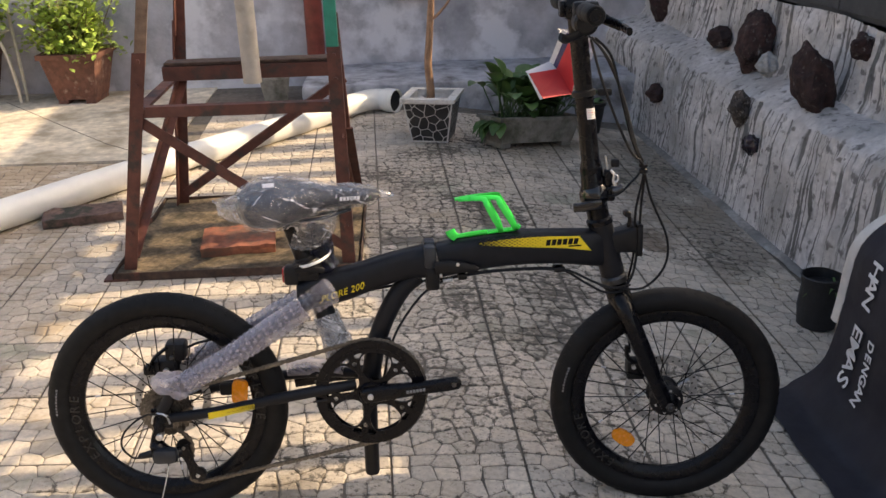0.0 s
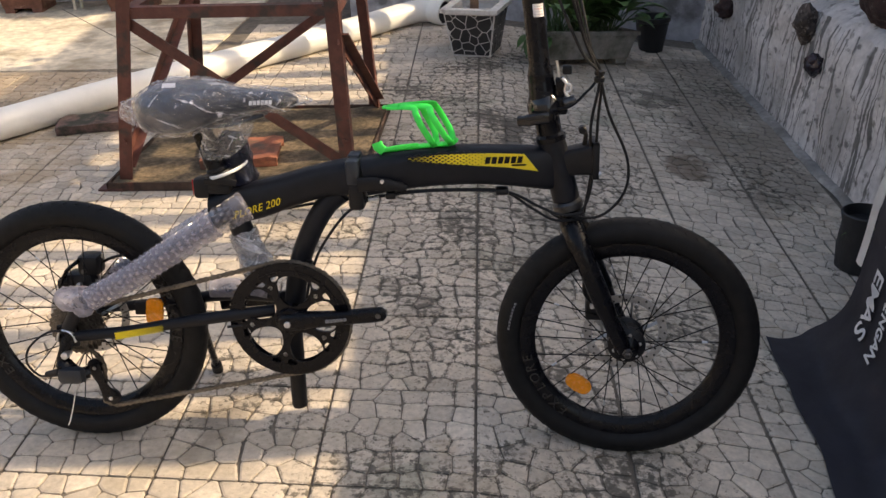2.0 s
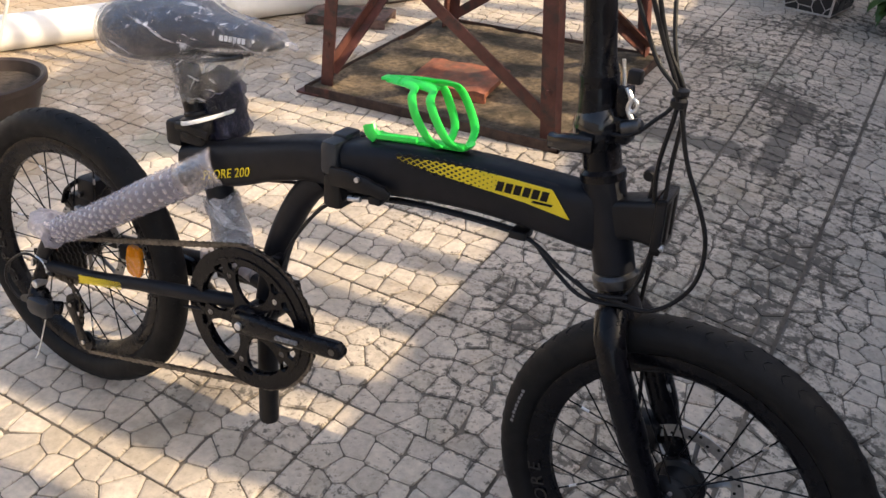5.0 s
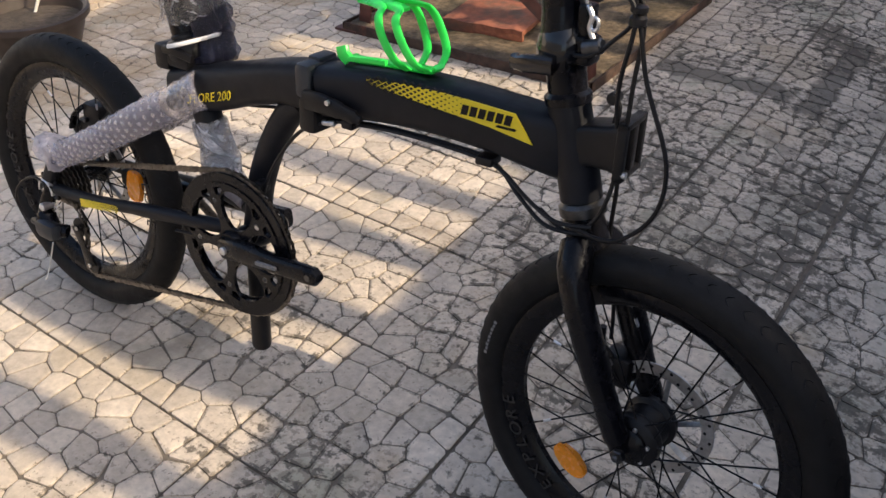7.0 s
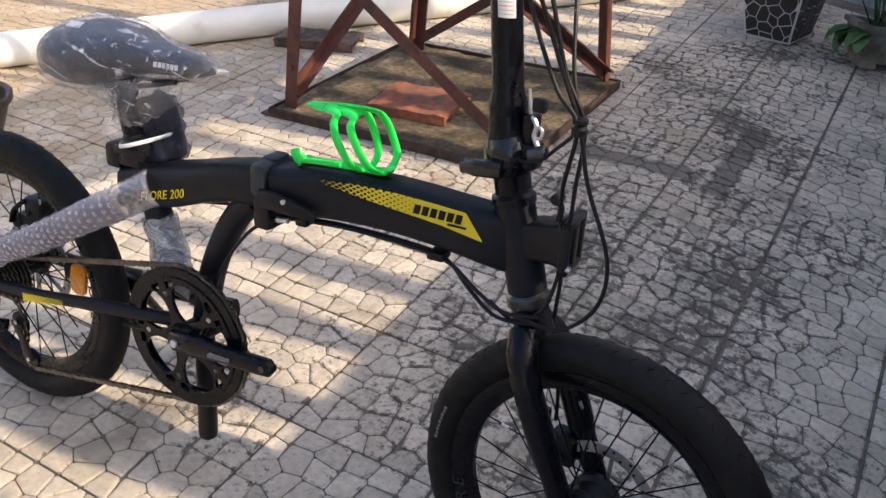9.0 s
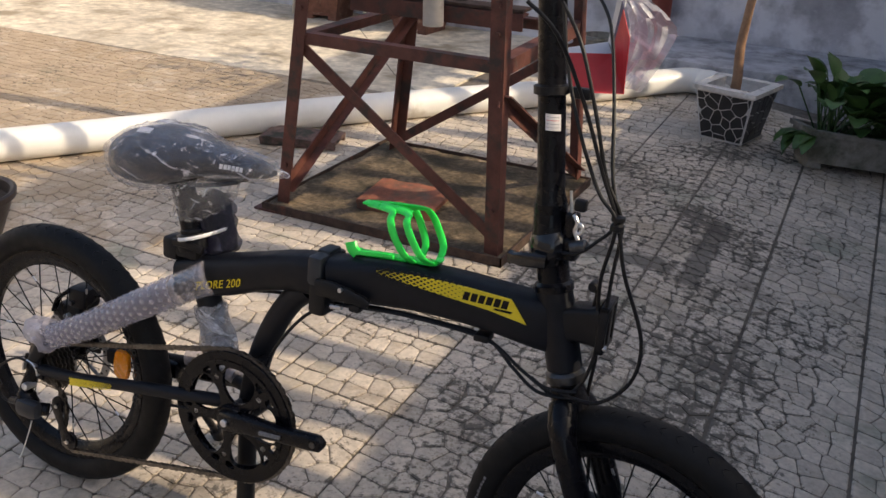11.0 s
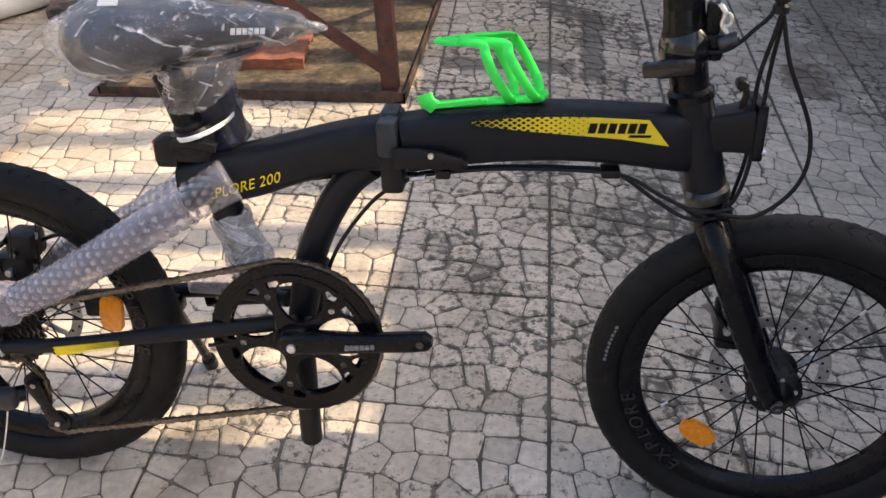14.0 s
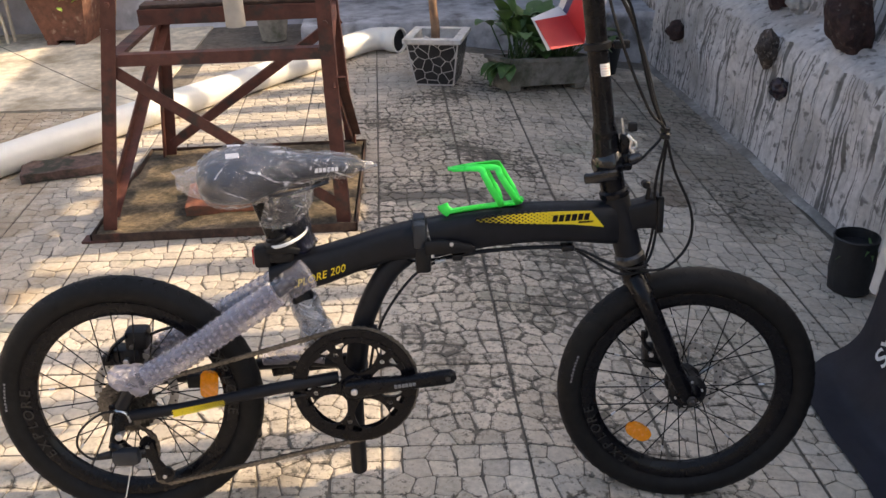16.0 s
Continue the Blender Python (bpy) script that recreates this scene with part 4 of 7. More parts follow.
    for i in range(260):
        p = Vector((rnd.gauss(0.05, 0.22), rnd.gauss(0, 0.2), 1.5 + rnd.gauss(0, 0.2)))
        leaf(crown, p, (rnd.uniform(-1, 1), rnd.uniform(-1, 1), rnd.uniform(-0.3, 0.5)), rnd.uniform(0.05, 0.09), 0.016, 0.7, 3)
    tagged(part("crown", crown, "leaf", tree), kind="stuff")


def trough_planter():
    at = pose(0.592, 2.965, ground_z(0.592, 2.965) - 0.002, -4, 7, 28)
    pot = thing("trough_planter", "weathered cement trough planter with stub feet on the tiles", "planter", m=at @ Matrix.Diagonal((1, 1, 0.84, 1)))
    bm = square_pot(bmesh.new(), 0.44, 0.15, 0.50, 0.20, 0.15, 0.035, 0.03)
    part("body", bm, "trough", pot, smooth=False)
    rim = plate([(-0.258, -0.108), (0.258, -0.108), (0.258, 0.108), (-0.258, 0.108)], 0.022, None, Matrix.Translation((0, 0, 0.164)), holes=([(-0.228, -0.078), (0.228, -0.078), (0.228, 0.078), (-0.228, 0.078)],))
    part("rim", rim, "trough", pot, smooth=False)
    for s in (-1, 1):
        part("foot", newbox((s * 0.19 - 0.03, -0.07, 0), (s * 0.19 + 0.03, 0.07, 0.032), 0.004), "trough", pot)
    part("soil", newbox((-0.225, -0.075, 0.12), (0.225, 0.075, 0.155)), "soil", pot)
    plant = thing("broadleaf_plant", "low plant with broad glossy dark green leaves in a trough", "plant", m=at @ Matrix.Translation((0, 0, 0.126)))
    rnd = random.Random(12)
    for i in range(112):
        u, v = rnd.uniform(-0.19, 0.17), rnd.uniform(-0.06, 0.06)
        a = rnd.uniform(0, 2 * math.pi)
        lift = rnd.uniform(0.7, 2.6)
        way = Vector((0.75 * math.cos(a), 0.8 * math.sin(a) - 0.35, lift)).normalized()
        h = rnd.uniform(0.07, 0.20) + 0.05 * (u < -0.06)
        bm = bmesh.new()
        start = Vector((u, v, 0))
        tip = start + way * h
        leaf(bm, tip, way + Vector((0, 0, -0.35)), rnd.uniform(0.095, 0.15), rnd.uniform(0.034, 0.050), rnd.uniform(0.7, 1.5), 6)
        sweep([start, tip], 0.003, 5, bm)
        part("leaf", bm, "leaf", plant)
    old = bmesh.new()
    for i in range(14):
        leaf(old, (-0.24 + rnd.uniform(-0.03, 0.02), -0.06 + rnd.uniform(-0.03, 0.06), 0.0), (rnd.uniform(-1, -0.2), rnd.uniform(-0.6, 0.3), rnd.uniform(-0.3, 0.2)), 0.12, 0.03, 1.8, 4)
    tagged(part("drooping_foliage", old, "leaf", plant), kind="stuff")
    # dim pot and stone at the end of the trough, by the wall
    b = thing("dark_pot", "dark plant pot in the shade by the rock wall", "pot", m=pose(0.985, 3.37, ground_z(0.985, 3.37)))
    part("body", lathe([(0.06, 0), (0.085, 0.15), (0.092, 0.155), (0.092, 0.175), (0.078, 0.175), (0.075, 0.14)], 20), "polybag", b)
    pb = bmesh.new()
    for i in range(26):
        a = rnd.uniform(0, 6.28)
        leaf(pb, (0.03 * math.cos(a), 0.03 * math.sin(a), 0.14), (math.cos(a), math.sin(a), rnd.uniform(0.4, 2)), rnd.uniform(0.05, 0.09), 0.018, 1.1, 5)
    part("foliage", pb, "leaf", b)


def terracotta_planter(at, turn, size, group, seed, label):
    pot = thing("terracotta_planter", label, "planter", group, m=pose(*at, 0, 0, turn))
    w0, w1, h = size
    part("body", square_pot(bmesh.new(), w0, w0, w1, w1, h, 0.05, 0.03), "terracotta", pot, smooth=False)
    o, i = [(sx * (w1 / 2 + 0.012), sy * (w1 / 2 + 0.012)) for sx, sy in ((-1, -1), (1, -1), (1, 1), (-1, 1))], [(sx * (w1 / 2 - 0.025), sy * (w1 / 2 - 0.025)) for sx, sy in ((-1, -1), (1, -1), (1, 1), (-1, 1))]
    part("rim", plate(o, 0.03, None, Matrix.Translation((0, 0, h + 0.012)), holes=(i,)), "terracotta", pot, smooth=False)
    for sx in (-1, 1):
        part("foot", newbox((sx * w0 * 0.36 - 0.03, -w0 / 2, 0), (sx * w0 * 0.36 + 0.03, w0 / 2, 0.034), 0.003), "terracotta", pot)
    part("soil", newbox((-w1 / 2 + 0.04, -w1 / 2 + 0.04, h * 0.7), (w1 / 2 - 0.04, w1 / 2 - 0.04, h * 0.92)), "soil", pot)
    bush = thing("bushy_plant", "bushy yellow-green plant with fine leaves and dry twigs", "plant", group + " plants", m=pose(at[0], at[1], h, 0, 0, turn))
    rnd = random.Random(seed)
    tw, lf = bmesh.new(), bmesh.new()
    for i in range(64):
        a = rnd.uniform(0, 6.28)
        s = Vector((rnd.uniform(-0.1, 0.1), rnd.uniform(-0.1, 0.1), -0.05))
        e = s + Vector((math.cos(a) * rnd.uniform(0.05, 0.27), math.sin(a) * rnd.uniform(0.05, 0.16), rnd.uniform(0.06, 0.46)))
        mid = (s + e) / 2 + Vector((0, 0, 0.05))
        pts = curve([s, mid, e], 4)
        sweep(pts, list(np.linspace(0.004, 0.0015, len(pts))), 5, tw)
        for j in range(40):
            p = pts[rnd.randrange(2, len(pts))] + Vector((rnd.gauss(0, 0.03), rnd.gauss(0, 0.03), rnd.gauss(0, 0.03)))
            leaf(lf, p, (rnd.uniform(-1, 1), rnd.uniform(-1, 1), rnd.uniform(-0.2, 1)), rnd.uniform(0.034, 0.058), rnd.uniform(0.011, 0.017), 0.8, 3)
    part("branching", tw, "twig", bush)
    tagged(part("foliage", lf, "lightleaf", bush), kind="stuff")


def plant_stand():
    st = thing("plant_stand", "cream painted iron plant stand with bent legs", "plant stand")
    for pts in ([(-2.62, 4.12, 0.42), (-2.46, 4.10, 0.40), (-2.40, 4.08, 0.30), (-2.365, 4.07, 0.12), (-2.36, 4.07, 0.0)], [(-2.62, 4.24, 0.60), (-2.42, 4.22, 0.62), (-2.385, 4.2, 0.40), (-2.345, 4.13, 0.1), (-2.34, 4.12, 0.0)]):
        part("leg", sweep(curve(pts, 5), 0.011, 10), "pale_metal", st)
    part("leg", sweep(curve([(-2.62, 4.12, 0.42), (-2.80, 4.10, 0.40), (-2.86, 4.08, 0.30), (-2.90, 4.07, 0.0)], 5), 0.011, 10), "pale_metal", st)
    part("shelf", newbox((-2.86, 4.06, 0.408), (-2.42, 4.28, 0.420), 0.003), "pale_metal", st)


def black_polybag():
    pot = thing("nursery_bag", "black plastic nursery bag with a small grassy plant by the wall", "plant pot", m=pose(1.268, 1.00, ground_z(1.268, 1.0)) @ Matrix.Diagonal((0.87, 0.87, 0.87, 1)))
    part("bag", lathe([(0.060, 0), (0.070, 0.01), (0.074, 0.08), (0.071, 0.17), (0.076, 0.205), (0.070, 0.208), (0.066, 0.17)], 28, wobble=0.06), "polybag", pot)
    part("soil", lathe([(0.0, 0.15), (0.068, 0.15), (0.068, 0.13), (0.0, 0.13)], 20), "soil", pot)
    rnd = random.Random(4)
    for i in range(14):
        bm = bmesh.new()
        a = rnd.uniform(0, 6.28)
        leaf(bm, (0.045 + 0.01 * math.cos(a), -0.03 + 0.01 * math.sin(a), 0.14), (math.cos(a), math.sin(a) - 0.2, rnd.uniform(0.5, 2)), rnd.uniform(0.07, 0.13), 0.005, 1.5, 6)
        part("blade", bm, "leaf", pot)


def bronze_bowl():
    pot = thing("bronze_bowl", "wide brown plastic flower pot with soil on the tiles", "plant pot", m=pose(-1.65, 0.635, 0) @ Matrix.Diagonal((0.93, 0.93, 0.64, 1)))
    part("body", lathe([(0.10, 0), (0.115, 0.01), (0.150, 0.14), (0.158, 0.185), (0.172, 0.188), (0.174, 0.215), (0.166, 0.220), (0.155, 0.212), (0.145, 0.15), (0.0, 0.15)], 40), "bronze", pot)
    s = lathe([(0.0, 0.172), (0.07, 0.176), (0.148, 0.165)], 30, wobble=0.02)
    part("soil", s, "soil", pot)
    c = part("rope", sweep(curve([(-1.70, 0.68, 0.11), (-1.65, 0.74, 0.28), (-1.60, 0.80, 0.50), (-1.585, 0.83, 0.75), (-1.60, 0.84, 1.1), (-1.62, 0.85, 1.7), (-1.62, 0.85, 2.6)], 8), 0.0045, 8), "cord")
    tagged(c, "thin white rope hanging down to the flower pot", "rope")


def draped_cloth():
    """A dark printed banner draped over something low by the wall, its hem spread on the tiles."""
    th = thing("draped_banner", "dark navy printed banner cloth draped in a heap by the wall", "cloth")
    prof = [(0.893, 0.0), (0.940, 0.004), (0.985, 0.014), (1.022, 0.05), (1.058, 0.12), (1.074, 0.21), (1.083, 0.30), (1.090, 0.39), (1.106, 0.46), (1.145, 0.515), (1.21, 0.55), (1.29, 0.56), (1.36, 0.53)]
    ys = np.linspace(-0.62, 0.50, 44)
    pts = curve([(x, 0, z) for x, z in prof], 5)
    bm = bmesh.new()
    grid = []
    for j, y in enumerate(ys):
        row = []
        edge = (j / (len(ys) - 1))
        for i, p in enumerate(pts):
            t = i / (len(pts) - 1)
            x = p.x + 0.012 * math.sin(y * 9 + t * 5) * (0.3 + t) + 0.01 * noise.noise(Vector((y * 7, t * 7, 0))) - 0.03 * (1 - t) * (edge < 0.5) * (0.5 - edge)
            z = max(p.z, 0.0) + 0.006 * noise.noise(Vector((y * 11, t * 9, 3))) * (t > 0.08)
            yy = y + 0.03 * max(0.0, 1 - t * 6) * edge + 0.04 * math.exp(-((t - 0.2) / 0.08) ** 2) * edge
            row.append(Vector((x, yy, z + ground_z(x, yy) + 0.006)))
        grid.append(row)
    front = [[bm.verts.new(v) for v in row] for row in grid]
    back = [[bm.verts.new(v + Vector((0.004, 0, -0.003))) for v in row] for row in grid]
    for a, b in ((front, 0), (back, 0)):
        for r0, r1 in zip(a, a[1:]):
            for i in range(len(pts) - 1):
                bm.faces.new((r0[i], r0[i + 1], r1[i + 1], r1[i]))
    part("cloth", bm, "cloth", th)
    hem = bmesh.new()
    last = grid[-1]
    for i in range(26, len(last) - 1):
        if i == 26:
            prev = None
        w = 0.003 + 0.013 * (i - 26) / (len(last) - 27)
        cur = (hem.verts.new(last[i] + Vector((-0.002, 0.001, 0))), hem.verts.new(last[i] + Vector((-w, 0.02, -0.004))), hem.verts.new(last[i] + Vector((-w * 0.4, 0.04, -0.004))))
        if prev:
            hem.faces.new((prev[0], prev[1], cur[1], cur[0]))
            hem.faces.new((prev[1], prev[2], cur[2], cur[1]))
        prev = cur
    part("lining", hem, "whitecloth", th, "white underside of the cloth turned out")
    # lettering that climbs the flank
    def flank(i, j):
        return grid[j][i]
    for text, j, i0, i1, size in (("HAN EMAS", 38, 19.5, 39.5, 0.072), ("DENGAN", 35, 19, 29, 0.040)):
        n = len(text)
        for k, ch in enumerate(text):
            s = i1 + (i0 - i1) * (k + 0.5) / n
            a, b = int(s), min(int(s) + 1, len(pts) - 1)
            p = flank(a, j).lerp(flank(b, j), s - a)
            down = (flank(max(a - 2, 0), j) - flank(min(a + 2, len(pts) - 1), j)).normalized()
            across = (flank(a, j + 3) - flank(a, j - 3)).normalized()
            nrm = down.cross(across).normalized()
            if nrm.x > 0:
                nrm = -nrm
            if ch != " ":
                lettering("banner_letter", ch, size, "white", frame_of(p + nrm * 0.006, down, nrm.cross(down)), th, "white printed letter", bold=0.0010)


def booklet():
    """A red printed card folder that hangs from the handlebar."""
    b = thing("hanging_booklet", "red printed folder with white pages and thin bag under the handlebar", "booklet")
    def leafs(name, pts, mat, label=""):
        bm = bmesh.new()
        pts = [Vector(p) for p in pts]
        a = [bm.verts.new(p) for p in pts]
        nrm = (pts[1] - pts[0]).cross(pts[2] - pts[0]).normalized() * 0.0012
        c = [bm.verts.new(p + nrm) for p in pts]
        bm.faces.new(a)
        bm.faces.new(c)
        for k in range(len(a)):
            q = (k + 1) % len(a)
            bm.faces.new((a[k], a[q], c[q], c[k]))
        part(name, bm, mat, b, label, smooth=False)
    tip, fold, peak = (0.232, 0.345, 0.838), (0.300, 0.385, 0.838), (0.322, 0.345, 0.912)
    side, foot, heel = (0.340, 0.330, 0.876), (0.331, 0.365, 0.785), (0.262, 0.335, 0.784)
    leafs("cover", [peak, fold, foot, side], "paper_red", "red cover")
    leafs("cover", [fold, tip, heel, foot], "paper_red", "red cover")
    leafs("page", [peak, fold, (0.294, 0.397, 0.845), (0.315, 0.355, 0.922)], "paper_blue", "dark blue page edge")
    leafs("page", [(0.315, 0.355, 0.922), (0.294, 0.397, 0.845), (0.286, 0.405, 0.851), (0.306, 0.362, 0.928)], "paper", "white pages")
    leafs("page", [fold, tip, (0.226, 0.352, 0.842), (0.286, 0.405, 0.851)], "paper", "white pages")
    leafs("page", [tip, (0.226, 0.347, 0.842), (0.256, 0.335, 0.782), heel], "paper", "white pages")
    # thin pale bag behind the folder
    bag = bmesh.new()
    near = curve([(0.300, 0.400, 0.925), (0.318, 0.400, 0.880), (0.315, 0.400, 0.830), (0.290, 0.395, 0.790)], 4)
    away = curve([(0.342, 0.410, 0.917), (0.386, 0.410, 0.884), (0.373, 0.410, 0.833), (0.345, 0.405, 0.782)], 4)
    rows = []
    for i, (q, w) in enumerate(zip(near, away)):
        rows.append([bag.verts.new(q.lerp(w, j / 10) + Vector((0, 0.012 * noise.noise(Vector((i * 0.5, j * 0.7, 2))), 0))) for j in range(11)])
    for r0, r1 in zip(rows, rows[1:]):
        for j in range(10):
            bag.faces.new((r0[j], r0[j + 1], r1[j + 1], r1[j]))
    part("sleeve", bag, "thinbag", b, "thin translucent white plastic bag")
    part("string", sweep(curve([(0.318, 0.372, 0.985), (0.320, 0.366, 0.955), (0.322, 0.347, 0.915)], 4), 0.001, 5), "cord", b)


# ---------------------------------------------------------------- the bicycle
LEAN_A, SWING, STEER = 0.108, 0.060, -0.12
R_WHEEL = 0.244


def bicycle():
    bike = thing("folding_bicycle", "matt black folding bicycle with yellow decals, partly wrapped, on its kickstand", "bicycle",
                 m=Matrix.Rotation(-LEAN_A, 4, "X"))
    hinge = Vector((-0.01, 0, 0))
    F = Matrix.Translation(hinge) @ Matrix.Rotation(SWING, 4, "Z") @ Matrix.Translation(-hinge)
    head = Vector((0.372, 0, 0.47))
    S = F @ Matrix.Translation(head) @ Matrix.Rotation(STEER, 4, Vector((-0.2, 0, 1)).normalized()) @ Matrix.Translation(-head)

    # main tube, front half: a deep, slightly bowed box section
    front = [(0.014, 0.566, 0.498), (0.06, 0.573, 0.506), (0.125, 0.581, 0.513), (0.2, 0.583, 0.515), (0.27, 0.580, 0.511), (0.352, 0.576, 0.499)]
    ft = part("main_tube_front", sweep(curve([(u, 0, (a + b) / 2) for u, a, b in front], 4),
              [(w, h) for w, h in zip([*np.linspace(0.0295, 0.0290, 18), 0.0285, 0.0265, 0.020], np.interp(np.linspace(0, 5, 21), range(6), [(a - b) / 2 for _, a, b in front]))],
              20, up=(0, 0, 1), power=3.6), "matte", bike, m=F)
    back = [(-0.27, 0.502, 0.452), (-0.235, 0.512, 0.446), (-0.18, 0.524, 0.458), (-0.12, 0.539, 0.480), (-0.06, 0.555, 0.497), (-0.012, 0.565, 0.499)]
    bt = part("main_tube_rear", sweep(curve([(u, 0, (a + b) / 2) for u, a, b in back], 4),
              [(w, h) for w, h in zip(np.linspace(0.029, 0.030, 21), np.interp(np.linspace(0, 5, 21), range(6), [(a - b) / 2 for _, a, b in back]))],
              20, up=(0, 0, 1), power=3.2), "matte", bike)
    # folding joint
    hj = part("frame_hinge", newbox((-0.017, -0.0335, 0.522), (0.009, 0.029, 0.569), 0.008), "slate", bike, "rounded slate-grey hinge block")
    part("hinge_cap", newbox((-0.015, -0.008, 0.564), (0.007, 0.026, 0.573), 0.004), "slate", hj)
    part("hinge_base", newbox((-0.014, -0.031, 0.476), (0.014, 0.030, 0.526), 0.007), "plastic", hj)
    part("hinge_pin", rod((0.000, 0.034, 0.480), (0.000, 0.034, 0.563), 0.008, 10, bevel=0.002), "plastic", hj)
    part("latch_lever", sweep(curve([(0.006, -0.036, 0.526), (0.03, -0.038, 0.528), (0.055, -0.037, 0.526), (0.078, -0.033, 0.521), (0.090, -0.030, 0.517)], 4),
         [(0.006, 0.013)] * 6 + [(0.006, 0.0115)] * 4 + [(0.005, 0.009)] * 4 + [(0.004, 0.006)] * 3, 12, up=(0, 0, 1), power=3), "plastic", hj)
    part("latch_rivet", rod((0.050, -0.042, 0.534), (0.050, -0.046, 0.534), 0.0035, 10), "steel", hj)
    part("latch_bolt", rod((0.020, -0.020, 0.494), (0.040, -0.020, 0.497), 0.004, 10, bevel=0.001), "steel", hj)

    # yellow decal: solid part, lattice part, dark bars in place of the maker's mark
    def on_tube(u, w, lift=0.0012):
        half = np.interp(u, [0.014, 0.352], [0.0295, 0.029])
        return Vector((u, -half - lift, w))

    def decal(name, quads, mat, parent, label="", lift=0.0012, m=F):
        bm = bmesh.new()
        for q in quads:
            a = [bm.verts.new(on_tube(u, w, lift)) for u, w in q]
            b = [bm.verts.new(on_tube(u, w, -0.001)) for u, w in q]
            bm.faces.new(a)
            for j in range(len(a)):
                k = (j + 1) % len(a)
                bm.faces.new((a[j], a[k], b[k], b[j]))
        return part(name, bm, mat, parent, label, m, smooth=False)

    top = lambda u: np.interp(u, [0.10, 0.15, 0.22, 0.295], [0.570, 0.5745, 0.5755, 0.572])
    low = lambda u: np.interp(u, [0.10, 0.15, 0.22, 0.26, 0.319], [0.565, 0.559, 0.553, 0.550, 0.541])
    quads = [[(u, top(u)), (u, low(u)), (v, low(v)), (v, top(v))] for u, v in ((0.094, 0.121), (0.121, 0.145), (0.145, 0.175), (0.175, 0.205), (0.205, 0.235), (0.235, 0.265), (0.265, 0.295))]
    quads.append([(0.295, top(0.295)), (0.295, low(0.295)), (0.319, low(0.319))])
    decal("decal_band", quads, "yellow", ft, "solid yellow decal")
    dots = []
    step = 0.0052
    for i in range(26):
        u = 0.096 + i * step
        size = 0.90 - 0.74 * i / 26
        su, sw = 0.0052 * size, 0.0031 * size
        for j in range(8):
            w = 0.547 + (j + 0.5 * (i % 2)) * 0.0062
            if low(u) - 0.004 < w < top(u) + 0.004:
                dots.append([(u - su, w), (u, w - sw), (u + su, w), (u, w + sw)])
    decal("decal_lattice", dots, "matte", ft, "black diamonds that break the yellow band into a lattice", 0.0016)
    marks = []
    for i in range(6):
        u = 0.226 + i * 0.0112
        marks.append([(u, 0.5565), (u + 0.0086, 0.5565), (u + 0.0112, 0.5685), (u + 0.0026, 0.5685)])
    for q in marks:
        decal("decal_mark", [q], "black", ft, "black slanted bar", 0.0018)
    decal("decal_small_mark", [[(0.272, 0.5515), (0.297, 0.5515), (0.299, 0.5545), (0.274, 0.5545)]], "black", ft, "thin black bar", 0.0018)
    # lettering on the rear half
    lettering("model_lettering", "EXPLORE 200", 0.0182, "yellow",
              frame_of((-0.192, -0.0312, 0.4780), (0.118, -0.0005, 0.036), (-0.3, 0, 1)), bt, "yellow lettering reading EXPLORE 200", 0.45, 1.06)

    # head tube, headset, steering post
    def axis(w):
        return Vector((np.interp(w, [0.19, 0.44, 0.59, 0.655, 0.955, 1.0], [0.489, 0.383, 0.344, 0.330, 0.297, 0.292]), 0, w))

    ht = part("head_tube", rod(axis(0.478), axis(0.592), 0.0245, 24, bevel=0.003), "matte", bike, m=F)
    part("headset_cup", lathe([(0.02, 0), (0.0275, 0.002), (0.0275, 0.013), (0.022, 0.018)], 24, m=to_line(axis(0.462), axis(0.5))), "darksteel", ht, m=F)
    part("headset_ring", lathe([(0.02, 0), (0.0265, 0.001), (0.0265, 0.010), (0.022, 0.014)], 24, m=to_line(axis(0.588), axis(0.64))), "black", ht, m=F)
    post = part("steering_post", sweep([axis(0.6), axis(0.632), axis(0.64), axis(0.66), axis(0.672), axis(0.71), axis(0.72), axis(0.8), axis(1.0)],
                [0.022, 0.0225, 0.0265, 0.0265, 0.0235, 0.0215, 0.0185, 0.0180, 0.0180], 24), "black", bike, m=S)
    part("post_collar", lathe([(0.0182, 0), (0.0225, 0.002), (0.0225, 0.014), (0.0182, 0.016)], 24, m=to_line(axis(0.692), axis(0.8))), "black", post, m=S)
    part("post_ring", lathe([(0.0182, 0), (0.0235, 0.002), (0.0235, 0.012), (0.0182, 0.014)], 24, m=to_line(axis(0.845), axis(0.95))), "plastic", post, m=S)
    part("ring_lever", newbox((0.335, -0.008, 0.846), (0.362, 0.006, 0.860), 0.003), "plastic", post, m=S)
    lab = bmesh.new()
    for i in range(4):
        a0, a1 = radians(-92 + 16 * i), radians(-76 + 16 * i)
        c0, c1 = axis(0.803), axis(0.824)
        q = [c + Vector((math.cos(a), math.sin(a), 0)) * 0.0186 for c, a in ((c0, a0), (c0, a1), (c1, a1), (c1, a0))]
        lab.faces.new([lab.verts.new(v) for v in q])
    part("post_sticker", lab, "paper", post, "small white paper sticker", S)
    for i, (w, mat) in enumerate(((0.8065, "print"), (0.8110, "print"), (0.8155, "paper_red"), (0.8195, "print"))):
        ink = bmesh.new()
        q = [axis(h) + Vector((math.cos(a), math.sin(a), 0)) * 0.0189 for h in (w, w + 0.0008) for a in (radians(-86), radians(-62), radians(-38))]
        v = [ink.verts.new(p) for p in q]
        ink.faces.new((v[0], v[1], v[4], v[3]))
        ink.faces.new((v[1], v[2], v[5], v[4]))
